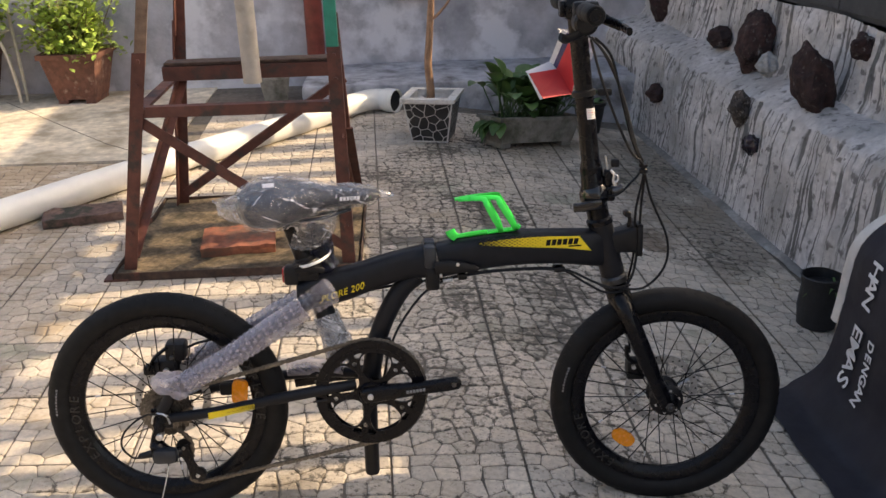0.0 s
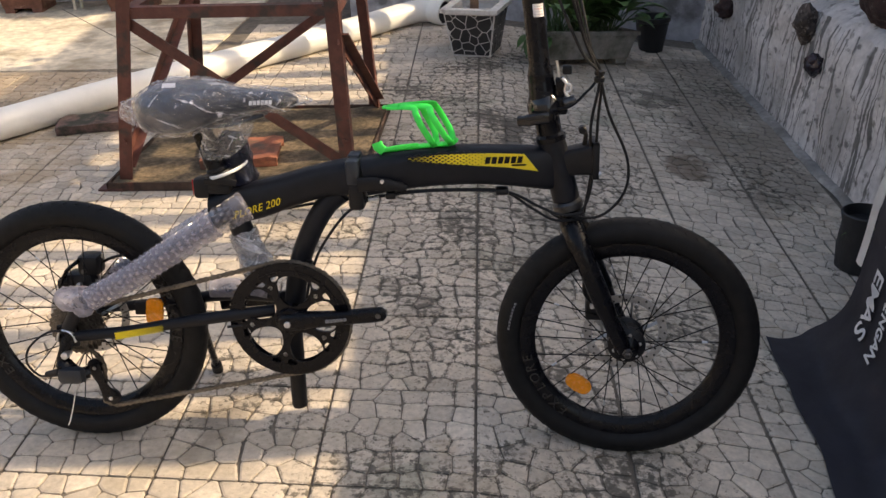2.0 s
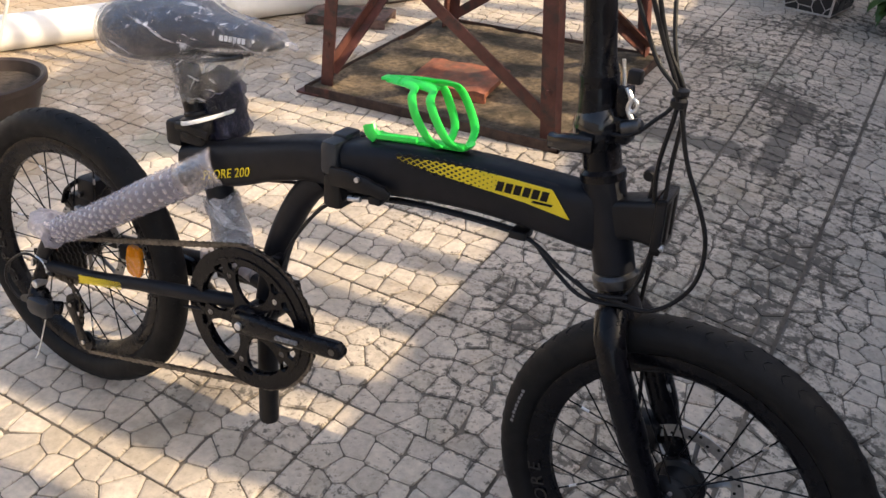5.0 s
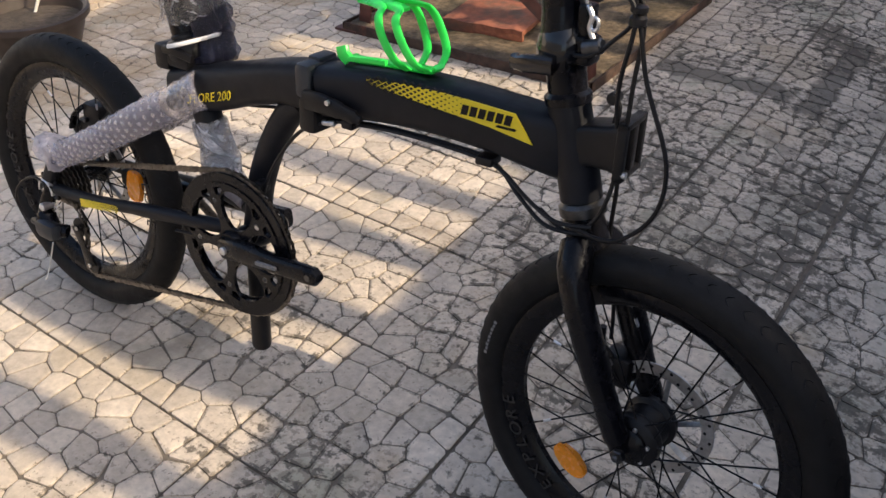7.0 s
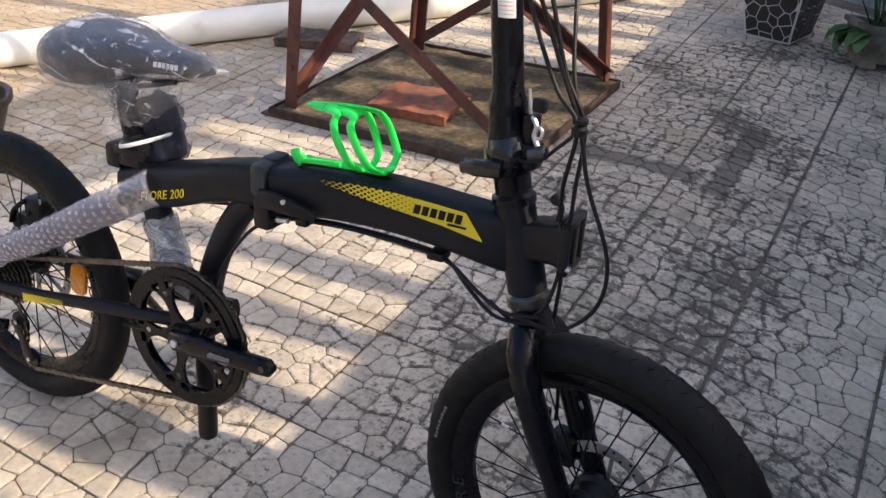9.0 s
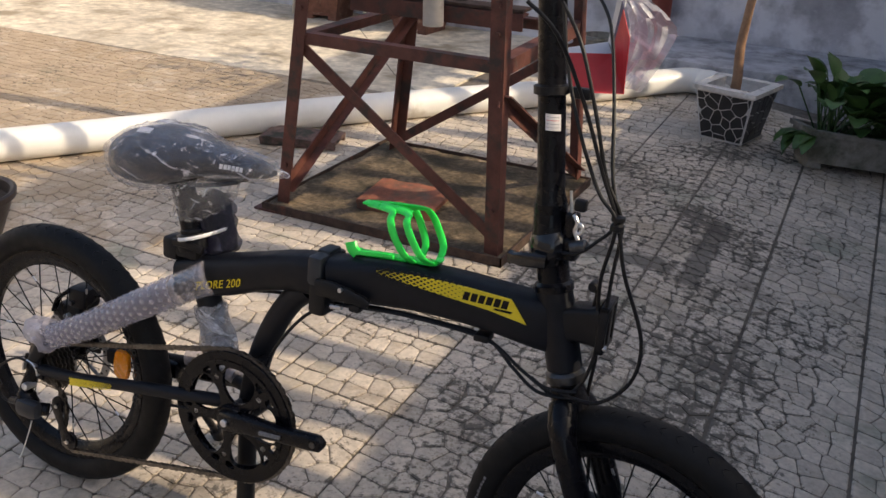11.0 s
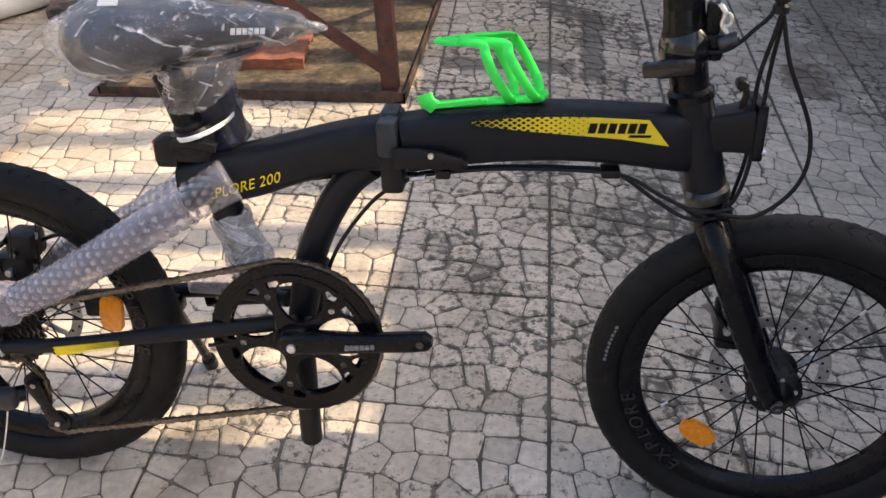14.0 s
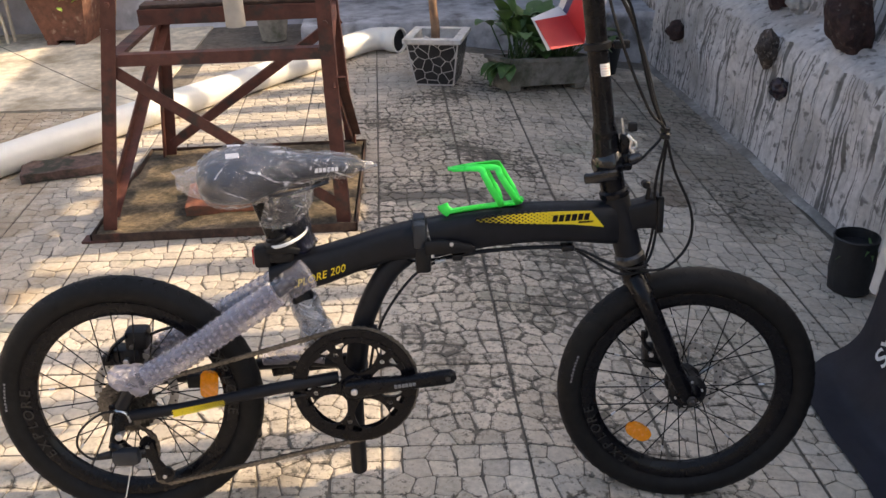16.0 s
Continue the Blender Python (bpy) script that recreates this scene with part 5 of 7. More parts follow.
        part("sticker_print", ink, mat, post, "thin bar of small print", S)
    # folding lock of the post: lever, clamp body, bright bolt and lever
    lock = part("post_lock", box(box(newbox((0.320, -0.027, 0.626), (0.352, 0.024, 0.654), 0.007), (0.345, -0.016, 0.636), (0.372, 0.012, 0.668), None, 0.006),
                                 (0.350, -0.012, 0.664), (0.366, 0.008, 0.70), None, 0.004), "black", bike, m=S)
    part("lock_lever", sweep(curve([(0.340, -0.032, 0.636), (0.322, -0.035, 0.635), (0.300, -0.033, 0.631), (0.288, -0.028, 0.629)], 4),
                             [(0.008, 0.0100)] * 8 + [(0.0075, 0.0085)] * 3 + [(0.008, 0.0095), (0.005, 0.007)], 10, up=(0, 0, 1), power=3), "gloss", lock, m=S)
    part("lock_bolt", rod((0.322, -0.042, 0.634), (0.322, 0.03, 0.634), 0.0042, 12, bevel=0.0015), "steel", lock, m=S)
    part("lock_catch", sweep(curve([(0.362, -0.01, 0.700), (0.369, -0.012, 0.690), (0.367, -0.012, 0.678), (0.373, -0.012, 0.666), (0.374, -0.008, 0.650)], 4),
                             0.0030, 8), "steel", lock, "bright metal catch", m=S)
    part("lock_pin", rod((0.364, -0.016, 0.657), (0.386, -0.014, 0.664), 0.0085, 14, bevel=0.002), "darksteel", lock, m=S)
    part("lock_eye", sweep([Vector((0.372 + 0.005 * math.cos(a), -0.012, 0.683 + 0.007 * math.sin(a))) for a in np.linspace(0, 2 * math.pi, 16, endpoint=False)], 0.0020, 8, closed=True),
         "steel", lock, m=S)
    part("lock_collar", lathe([(0.0235, 0), (0.0275, 0.003), (0.0305, 0.010), (0.0305, 0.022), (0.0270, 0.032), (0.0225, 0.040)], 28, m=to_line(axis(0.632), axis(0.70))), "gloss", lock, m=S)
    part("lock_hook", newbox((0.362, -0.016, 0.706), (0.378, -0.004, 0.722), 0.003), "plastic", lock, m=S)
    part("lock_spring_rod", rod((0.358, -0.004, 0.69), (0.352, -0.004, 0.728), 0.0022, 8), "steel", lock, m=S)

    # mounting block in front of the head tube
    block = part("luggage_block", sweep([(0.362, 0, 0.545), (0.380, 0, 0.551), (0.402, 0, 0.553), (0.416, 0, 0.555)],
                 [(0.021, 0.024), (0.021, 0.024), (0.022, 0.026), (0.025, 0.031)], 20, up=(0, 0, 1), power=6), "plastic", bike, m=F)
    for z0, z1, y0, y1 in ((0.522, 0.530, -0.029, 0.029), (0.580, 0.588, -0.029, 0.029), (0.522, 0.588, -0.029, -0.021), (0.522, 0.588, 0.021, 0.029),
                           (0.530, 0.582, -0.006, 0.006)):
        part("block_rail", newbox((0.414, y0, z0), (0.426, y1, z1), 0.002), "plastic", block, m=F)
    part("block_latch", sweep(curve([(0.402, -0.004, 0.579), (0.404, -0.006, 0.598), (0.398, -0.006, 0.606)], 4), 0.004, 8), "plastic", block, m=F)
    part("latch_knob", rod((0.398, -0.014, 0.607), (0.398, 0.004, 0.607), 0.007, 10, bevel=0.002), "plastic", block, m=F)
    part("block_screw", rod((0.422, -0.025, 0.532), (0.429, -0.025, 0.532), 0.004, 10), "steel", block, m=F)

    # fork
    fork = part("fork", sweep([axis(0.468), axis(0.455), axis(0.425)], [0.021, 0.024, 0.026], 20), "black", bike, m=S)
    for s in (-1, 1):
        part("fork_blade", sweep(curve([(0.384, s * 0.018, 0.432), (0.398, s * 0.044, 0.404), (0.420, s * 0.049, 0.352), (0.452, s * 0.047, 0.274), (0.478, s * 0.045, 0.216),
             (0.486, s * 0.045, 0.200)], 4), [0.02] * 4 + [0.0185] * 8 + [0.016] * 5 + [0.0135] * 4, 16), "black", fork, m=S)
    part("fork_label", newbox((0.3755, -0.012, 0.438), (0.3775, -0.004, 0.444), 0.0005), "grey", fork, m=S)

    wheel(bike, Vector((-0.552, 0, 0.245)), Matrix.Identity(4), "rear_wheel", 0.3)
    wheel(bike, Vector((0.489, 0.0, 0.202)), S, "front_wheel", -0.9)
    front_hub(bike, Vector((0.489, 0.0, 0.202)), S)
    drivetrain(bike)
    seat(bike)
    stays(bike)
    cables(bike, F, S)
    handlebar(bike, S)
    return F


def ring_arc(bm, centre, r0, r1, y0, y1, a0, a1, steps=8):
    """A curved bar in the wheel's plane."""
    rows = []
    for i in range(steps + 1):
        a = a0 + (a1 - a0) * i / steps
        c, s = math.cos(a), math.sin(a)
        rows.append([bm.verts.new(centre + Vector((r * c, y, r * s))) for r, y in ((r0, y0), (r1, y0), (r1, y1), (r0, y1))])
    for i in range(steps):
        for j in range(4):
            bm.faces.new((rows[i][j], rows[i][(j + 1) % 4], rows[i + 1][(j + 1) % 4], rows[i + 1][j]))
    if abs(a1 - a0) < 6.28:
        bm.faces.new(rows[0])
        bm.faces.new(rows[-1])


def wheel(bike, c, m, name, turn):
    w = part(name, lathe([(0.010, -0.045), (0.017, -0.044), (0.022, -0.034), (0.022, -0.03), (0.013, -0.024), (0.013, 0.024), (0.024, 0.03), (0.024, 0.036),
                          (0.012, 0.045)], 20, m=Matrix.Translation(c) @ Matrix.Rotation(radians(90), 4, "X")), "black", bike, m=m)
    up = Matrix.Translation(c) @ Matrix.Rotation(radians(90), 4, "X")
    section = []
    for i in range(20):
        a = 2 * math.pi * i / 20
        section.append((R_WHEEL - 0.0245 + 0.0245 * math.cos(a), 0.0245 * math.sin(a)))
    section = [(max(r, 0.197), h) for r, h in section]
    part("tyre", lathe(section, 72, m=up, closed=True), "rubber", w, m=m)
    tread = bmesh.new()
    for i in range(66):
        for s in (-1, 1):
            a0 = 2 * math.pi * (i + 0.5 * (s > 0)) / 66
            pts = []
            for k in range(5):
                th = radians(14 + 7.5 * k) * s
                a = a0 + 0.028 * math.sin(k / 4 * math.pi)
                r = R_WHEEL - 0.0245 + 0.0243 * math.cos(th)
                pts.append(c + Vector((r * math.cos(a), 0.0243 * math.sin(th), r * math.sin(a))))
            sweep(pts, 0.0009, 4, tread, caps=False)
    tagged(part("tread", tread, "rubber", w, m=m), kind="stuff")
    part("rim", lathe([(0.199, -0.0145), (0.199, 0.0145), (0.192, 0.0155), (0.178, 0.010), (0.1705, 0.004), (0.1705, -0.004), (0.178, -0.010), (0.192, -0.0155)],
                      72, m=up, closed=True), "black", w, m=m)
    for k in range(9):
        mark = bmesh.new()
        a = 2.86 + turn * 0.1 + k * 0.030
        ring_arc(mark, c, 0.2195, 0.2235 - 0.001 * (k % 2), -0.0247, -0.0232, a, a + 0.020, 2)
        part("sidewall_mark", mark, "grey", w, "small pale bars on the tyre wall", m)
    for base in ((4.06,) if "front" in name else (3.7, 0.56)):
        for k, ch in enumerate("EXPLORE"):
            a = base - k * 0.118
            p = c + Vector((0.1875 * math.cos(a), -0.0158, 0.1875 * math.sin(a)))
            lettering("rim_letter", ch, 0.027, "darkgrey", m @ frame_of(p, (math.sin(a), 0, -math.cos(a)), (math.cos(a), 0, math.sin(a))), w)
    spoke_mesh = sweep([(0.020, 0, 0), (0.172, 0, 0)], 0.00115, 6)
    me = bpy.data.meshes.new("spoke")
    spoke_mesh.to_mesh(me)
    spoke_mesh.free()
    me.materials.append(M["black"])
    nip = bpy.data.meshes.new("nipple")
    nb = rod((0.160, 0, 0), (0.171, 0, 0), 0.0019, 6)
    nb.to_mesh(nip)
    nb.free()
    nip.materials.append(M["steel"])
    for i in range(28):
        side = -1 if i % 2 else 1
        a = 2 * math.pi * i / 28 + turn
        lead = 0.45 if (i // 2) % 2 else -0.45
        start = c + Vector((0.02 * math.cos(a + lead * 3), side * 0.03, 0.02 * math.sin(a + lead * 3)))
        end = c + Vector((0.172 * math.cos(a), 0, 0.172 * math.sin(a)))
        d = (end - start).normalized()
        mm = m @ frame_of(start - d * 0.02, d, (0, 1, 0))
        s = new("spoke", me)
        s.parent = w
        s.matrix_basis = mm
        s.scale = ((end - start).length / 0.152, 1, 1)
        if i % 4 == 0:
            s2 = new("nipple", nip)
            s2.parent, s2.matrix_basis = w, mm
    # brake disc on the far side
    disc = bmesh.new()
    y = 0.031
    ring_arc(disc, c, 0.063, 0.079, y, y + 0.002, 0, 2 * math.pi, 48)
    dk = part("brake_disc", disc, "discsteel", w, "dark drilled steel brake disc", m)
    for i in range(6):
        a = i * math.pi / 3
        part("disc_spoke", sweep([c + Vector((0.02 * math.cos(a), y + 0.001, 0.02 * math.sin(a))), c + Vector((0.065 * math.cos(a + 0.35), y + 0.001, 0.065 * math.sin(a + 0.35)))],
                                 0.0035, 6, flat=0.3), "discsteel", w, m=m)
    holes = bmesh.new()
    for i in range(36):
        a = i * math.pi / 18
        r = 0.0675 if i % 2 else 0.0745
        rod(c + Vector((r * math.cos(a), y - 0.0006, r * math.sin(a))), c + Vector((r * math.cos(a), y + 0.0026, r * math.sin(a))), 0.0022, 6, holes)
    tagged(part("drilling", holes, "plastic", w, m=m), kind="stuff")
    # amber reflector in the spokes
    ra, rr = (2.42 + 1.55, 0.128) if "front" in name else (0.17, 0.150)
    p = c + Vector((rr * math.cos(ra), -0.008, rr * math.sin(ra)))
    turned = (0.36, 0, -0.25) if "front" in name else (0.12, 0, 1)
    fr = frame_of(p, turned, (0, 0, 1) if "front" in name else (-1, 0, 0))
    square = 0.7 if "front" in name else 0.4
    oval = [(0.027 * math.copysign(abs(math.cos(t)) ** square, math.cos(t)), 0.0165 * math.copysign(abs(math.sin(t)) ** (square + 0.2), math.sin(t))) for t in np.linspace(0, 2 * math.pi, 24, endpoint=False)]
    bm = plate(oval, 0.009)
    bmesh.ops.bevel(bm, geom=[e for e in bm.edges if abs(e.verts[0].co.z - e.verts[1].co.z) < 1e-6], offset=0.002, segments=2, affect="EDGES")
    part("spoke_reflector", bm, "orange", w, "amber plastic spoke reflector", m @ fr @ Matrix.Translation((0, 0, -0.0045)))
    if "rear" in name:
        part("reflector_holder", newbox((p.x - 0.042, -0.004, p.z - 0.010), (p.x - 0.014, 0.012, p.z + 0.016), 0.004), "plastic", w, m=m)
    return w


def front_hub(bike, c, m):
    # bulky black hub between the fork legs, brake caliper on the far leg
    hub = part("hub_shell", lathe([(0.012, -0.036), (0.027, -0.035), (0.033, -0.031), (0.035, -0.026), (0.035, -0.020), (0.029, -0.016), (0.028, 0.008), (0.034, 0.012), (0.036, 0.017), (0.035, 0.026), (0.030, 0.031), (0.018, 0.033), (0.012, 0.040)],
               28, m=Matrix.Translation(c) @ Matrix.Rotation(radians(90), 4, "X")), "plastic", bike, m=m)
    part("axle_nut", rod(c + Vector((0, -0.054, 0)), c + Vector((0, -0.063, 0)), 0.0095, 6, bevel=0.0015), "darksteel", hub, m=m)
    part("axle_end", rod(c + Vector((0, -0.036, 0)), c + Vector((0, -0.068, 0)), 0.0050, 10, bevel=0.002), "darksteel", hub, m=m)
    for i in range(6):
        a = i * math.pi / 3 + 0.3
        q = c + Vector((0.025 * math.cos(a), 0, 0.025 * math.sin(a)))
        part("hub_bolt", rod(q + Vector((0, -0.028, 0)), q + Vector((0, -0.0345, 0)), 0.0030, 8), "steel", hub, m=m)
    cal = part("brake_caliper", newbox((0.412, 0.02, 0.228), (0.452, 0.056, 0.272), 0.007), "plastic", bike, m=m)
    part("caliper_bolt", rod((0.425, 0.012, 0.262), (0.425, 0.03, 0.262), 0.005, 8), "steel", cal, m=m)
    part("caliper_arm", sweep(curve([(0.425, 0.022, 0.27), (0.412, 0.02, 0.285), (0.410, 0.02, 0.31)], 4), 0.005, 8), "plastic", cal, m=m)


def drivetrain(bike):
    bb = Vector((-0.134, 0.003, 0.272))
    y = -0.046
    cs = part("chainset", lathe([(0.017, -0.045), (0.021, -0.04), (0.021, 0.036), (0.014, 0.062)], 20,
                                m=Matrix.Translation(bb) @ Matrix.Rotation(radians(90), 4, "X")), "black", bike)
    guard = bmesh.new()
    ring_arc(guard, bb, 0.0965, 0.1120, y - 0.006, y - 0.002, 0, 2 * math.pi, 64)
    part("chain_guard", guard, "black", cs, "glossy black guard ring")
    ring = bmesh.new()
    ring_arc(ring, bb, 0.086, 0.110, y + 0.001, y + 0.004, 0, 2 * math.pi, 64)
    part("chainring", ring, "black", cs)
    teeth = bmesh.new()
    for i in range(52):
        a = 2 * math.pi * i / 52
        box(teeth, (-0.0018, -0.001, 0), (0.0018, 0.001, 0.006), Matrix.Translation(bb + Vector((0.1095 * math.cos(a), y + 0.0025, 0.1095 * math.sin(a)))) @
            Matrix.Rotation(math.pi / 2 - a, 4, "Y"))
    tagged(part("tooth_ring", teeth, "chain", cs), kind="stuff")
    # five-armed spider: a plate pierced by five large round windows and small ones by the arm ends
    first = radians(42.8)
    spider = bmesh.new()
    rim_pts = [(0.0975 * math.cos(t), 0.0975 * math.sin(t)) for t in np.linspace(0, 2 * math.pi, 60, endpoint=False)]
    windows = []
    for i in range(5):
        t = first + math.pi / 5 + i * 2 * math.pi / 5
        c, q = Vector((math.cos(t), math.sin(t))), Vector((-math.sin(t), math.cos(t)))
        windows.append([tuple(c * (0.0585 + 0.0300 * math.copysign(abs(math.cos(w)) ** 0.85, math.cos(w))) + q * (0.0300 * math.sin(w) * (1 + 0.30 * math.cos(w)))) for w in np.linspace(0, 2 * math.pi, 28, endpoint=False)])
        for side in (-1, 1):
            g = first + i * 2 * math.pi / 5 + side * 0.155
            c, q = Vector((math.cos(g), math.sin(g))), Vector((-math.sin(g), math.cos(g))) * side
            windows.append([tuple(c * r + q * w) for r, w in ((0.0905, -0.007), (0.0915, 0.009), (0.086, 0.011), (0.0785, 0.002), (0.080, -0.006))])
    loops = []
    for loop in [rim_pts] + windows:
        vs = [spider.verts.new((x, y, 0)) for x, y in loop]
        loops += [spider.edges.new((vs[k - 1], vs[k])) for k in range(len(vs))]
    bmesh.ops.triangle_fill(spider, use_beauty=True, use_dissolve=False, edges=loops, normal=(0, 0, 1))
    top = bmesh.ops.extrude_face_region(spider, geom=spider.faces[:])["geom"]
    bmesh.ops.translate(spider, vec=(0, 0, 0.006), verts=[v for v in top if isinstance(v, bmesh.types.BMVert)])
    flat = Matrix(((1, 0, 0, bb.x), (0, 0, -1, y + 0.001), (0, 1, 0, bb.z), (0, 0, 0, 1)))
    part("spider", spider, "black", cs, m=flat)
    part("spider_hub", lathe([(0.0, 0.0), (0.026, 0.0), (0.025, 0.006), (0.022, 0.012), (0.0, 0.012)], 28, m=Matrix.Translation(bb + Vector((0, y - 0.004, 0))) @ Matrix.Rotation(radians(90), 4, "X")), "black", cs)
    for i in range(5):
        t = first + i * 2 * math.pi / 5
        q = bb + Vector((0.071 * math.cos(t), y - 0.004, 0.071 * math.sin(t)))
        part("ring_bolt", rod(q, q + Vector((0, -0.004, 0)), 0.0055, 12, bevel=0.001), "steel", cs)
    end = Vector((0.034, 0.003, 0.292))
    d = (end - bb).normalized()
    yy = Vector((0, -0.060, 0))
    crank = part("crank_arm", sweep([bb + yy - d * 0.018, bb + yy - d * 0.010, bb + yy + d * 0.03, bb + yy * 1.1 + d * 0.1, end + yy * 1.15 - d * 0.012,
                                     end + yy * 1.15 + d * 0.008, end + yy * 1.15 + d * 0.015],
                 [(0.011, 0.007), (0.018, 0.011), (0.0170, 0.012), (0.0130, 0.0105), (0.0140, 0.0095), (0.0130, 0.009), (0.005, 0.007)], 16, up=(0, 1, 0), power=2.8),
                 "black", cs)
    part("crank_bolt", rod(bb + Vector((0, -0.06, 0)), bb + Vector((0, -0.0755, 0)), 0.0062, 12, bevel=0.001), "steel", crank)
    part("pedal_hole", rod(end + yy * 1.15 + Vector((0, -0.004, 0)), end + yy * 1.15 + Vector((0, -0.0100, 0)), 0.0050, 12), "darksteel", crank)
    mk = bmesh.new()
    for i in range(6):
        u = -0.062 + i * 0.0066
        box(mk, (u, -0.0772, 0.2786 + i * 0.0008), (u + 0.0052, -0.071, 0.2836 + i * 0.0008))
    part("crank_mark", mk, "grey", crank, "small grey bars on the arm")
    # far crank arm, folded back along the stay
    e2 = bb - d * 0.168
    part("crank_arm_far", sweep([bb + Vector((0, 0.062, 0)), bb - d * 0.08 + Vector((0, 0.068, 0)), e2 + Vector((0, 0.07, 0))], [(0.016, 0.009), (0.012, 0.008), (0.013, 0.007)],
                                14, up=(0, 1, 0), power=2.8), "black", cs)
    # curved down tube and the foot below the bottom bracket
    part("down_tube", sweep(curve([(-0.030, 0, 0.503), (-0.060, 0, 0.478), (-0.092, 0, 0.428), (-0.118, 0, 0.365), (-0.132, 0, 0.300), (-0.139, 0, 0.262)], 5), 0.0195, 18), "matte", bike)
    part("support_foot", sweep([(-0.139, 0, 0.27), (-0.141, 0, 0.15), (-0.142, 0, 0.072), (-0.142, 0, 0.066)], [0.0155, 0.0155, 0.0155, 0.014], 18), "plastic", bike)
    # cassette
    hub = Vector((-0.552, 0, 0.245))
    cas = part("cassette", lathe([(0.020, 0), (0.022, 0.030)], 16, m=Matrix.Translation(hub + Vector((0, -0.026, 0))) @ Matrix.Rotation(radians(90), 4, "X")), "chain", bike)
    for i in range(7):
        r = 0.056 - i * 0.0048
        n = 30 - i * 3
        prof = []
        for j in range(n * 2):
            a = math.pi * j / n
            rr = r if j % 2 else r - 0.004
            prof.append((rr * math.cos(a), rr * math.sin(a)))
        part("sprocket", plate(prof, 0.0018, m=Matrix.Translation(hub + Vector((0, -0.026 - i * 0.0048, 0))) @ Matrix.Rotation(radians(90), 4, "X")), "chain", cas, smooth=False)
    # chain: two runs and the wraps, as alternating links
    path = []
    rear = hub + Vector((0, -0.041, 0))
    jockey, guide = Vector((-0.497, -0.046, 0.108)), Vector((-0.520, -0.044, 0.172))
    fr = bb + Vector((0, y + 0.002, 0))
    for i in range(13):
        a = radians(97 - i * 15.5)
        path.append(fr + Vector((0.1130 * math.cos(a), 0, 0.1130 * math.sin(a))))
    path += [jockey + Vector((0.006, 0, -0.019)), jockey + Vector((-0.015, 0, -0.012)), jockey + Vector((-0.014, 0, 0.01)), guide + Vector((0.017, 0, -0.004)), guide + Vector((0.012, 0, 0.017))]
    for i in range(8):
        a = radians(-60 - i * 27)
        path.append(rear + Vector((0.037 * math.cos(a), 0, 0.037 * math.sin(a))))
    dense, k = [], len(path)
    total = 0
    for i in range(k):
        p, q = path[i], path[(i + 1) % k]
        total += (q - p).length
    n = int(total / 0.0127)
    acc, want = 0.0, 0.0
    for i in range(k):
        p, q = path[i], path[(i + 1) % k]
        length = (q - p).length
        while want < acc + length:
            dense.append(p + (q - p) * ((want - acc) / length))
            want += total / n
        acc += length
    links = bmesh.new()
    for i in range(len(dense)):
        p, q = dense[i], dense[(i + 1) % len(dense)]
        off = 0.0022 if i % 2 else 0.0034
        for s in (-1, 1):
            sweep([p + Vector((0, s * off, 0)) - (q - p) * 0.25, p + Vector((0, s * off, 0)), (p + q) / 2 + Vector((0, s * off, 0)), q + Vector((0, s * off, 0)),
                   q + Vector((0, s * off, 0)) + (q - p) * 0.25], [(0.0016, 0.0006), (0.0042, 0.0006), (0.003, 0.0006), (0.0042, 0.0006), (0.0016, 0.0006)], 6, links, up=(0, 1, 0))
        rod(p + Vector((0, -0.004, 0)), p + Vector((0, 0.004, 0)), 0.0022, 6, links)
    tagged(part("chain", links, "chain", bike, "bare steel bicycle chain"), kind="stuff")
    # derailleur
    der = part("rear_derailleur", sweep(curve([(-0.552, -0.062, 0.246), (-0.560, -0.07, 0.222), (-0.566, -0.075, 0.195), (-0.545, -0.08, 0.176), (-0.522, -0.068, 0.172)], 5),
               [(0.012, 0.009)] * 10 + [(0.016, 0.012)] * 6 + [(0.012, 0.010)] * 5, 12), "black", bike)
    part("hanger", sweep(curve([(-0.570, -0.074, 0.240), (-0.565, -0.074, 0.256), (-0.550, -0.075, 0.262), (-0.538, -0.074, 0.252), (-0.535, -0.074, 0.238)], 4), [(0.0024, 0.0045)] * 17, 8, up=(0, 1, 0)), "steel", der,
         "bare metal gear hanger")
    part("pivot_bolt", rod((-0.556, -0.066, 0.214), (-0.556, -0.088, 0.214), 0.007, 12, bevel=0.001), "steel", der)
    part("derailleur_body", newbox((-0.574, -0.100, 0.158), (-0.522, -0.074, 0.192), 0.012), "slate", der)
    part("cable_entry", rod((-0.572, -0.085, 0.180), (-0.602, -0.08, 0.172), 0.008, 10, bevel=0.002, r2=0.006), "plastic", der)
    part("cage_plate", sweep([(-0.523, -0.052, 0.176), (-0.510, -0.052, 0.140), (-0.497, -0.052, 0.104)], [(0.014, 0.0015), (0.009, 0.0015), (0.015, 0.0015)], 10, up=(0, 1, 0)), "black", der)
    for p in (jockey, guide):
        part("jockey_wheel", rod(p + Vector((0, -0.003, 0)), p + Vector((0, 0.003, 0)), 0.0165, 22), "plastic", der)
        part("jockey_bolt", rod(p + Vector((0, -0.010, 0)), p + Vector((0, 0.006, 0)), 0.004, 8), "steel", der)


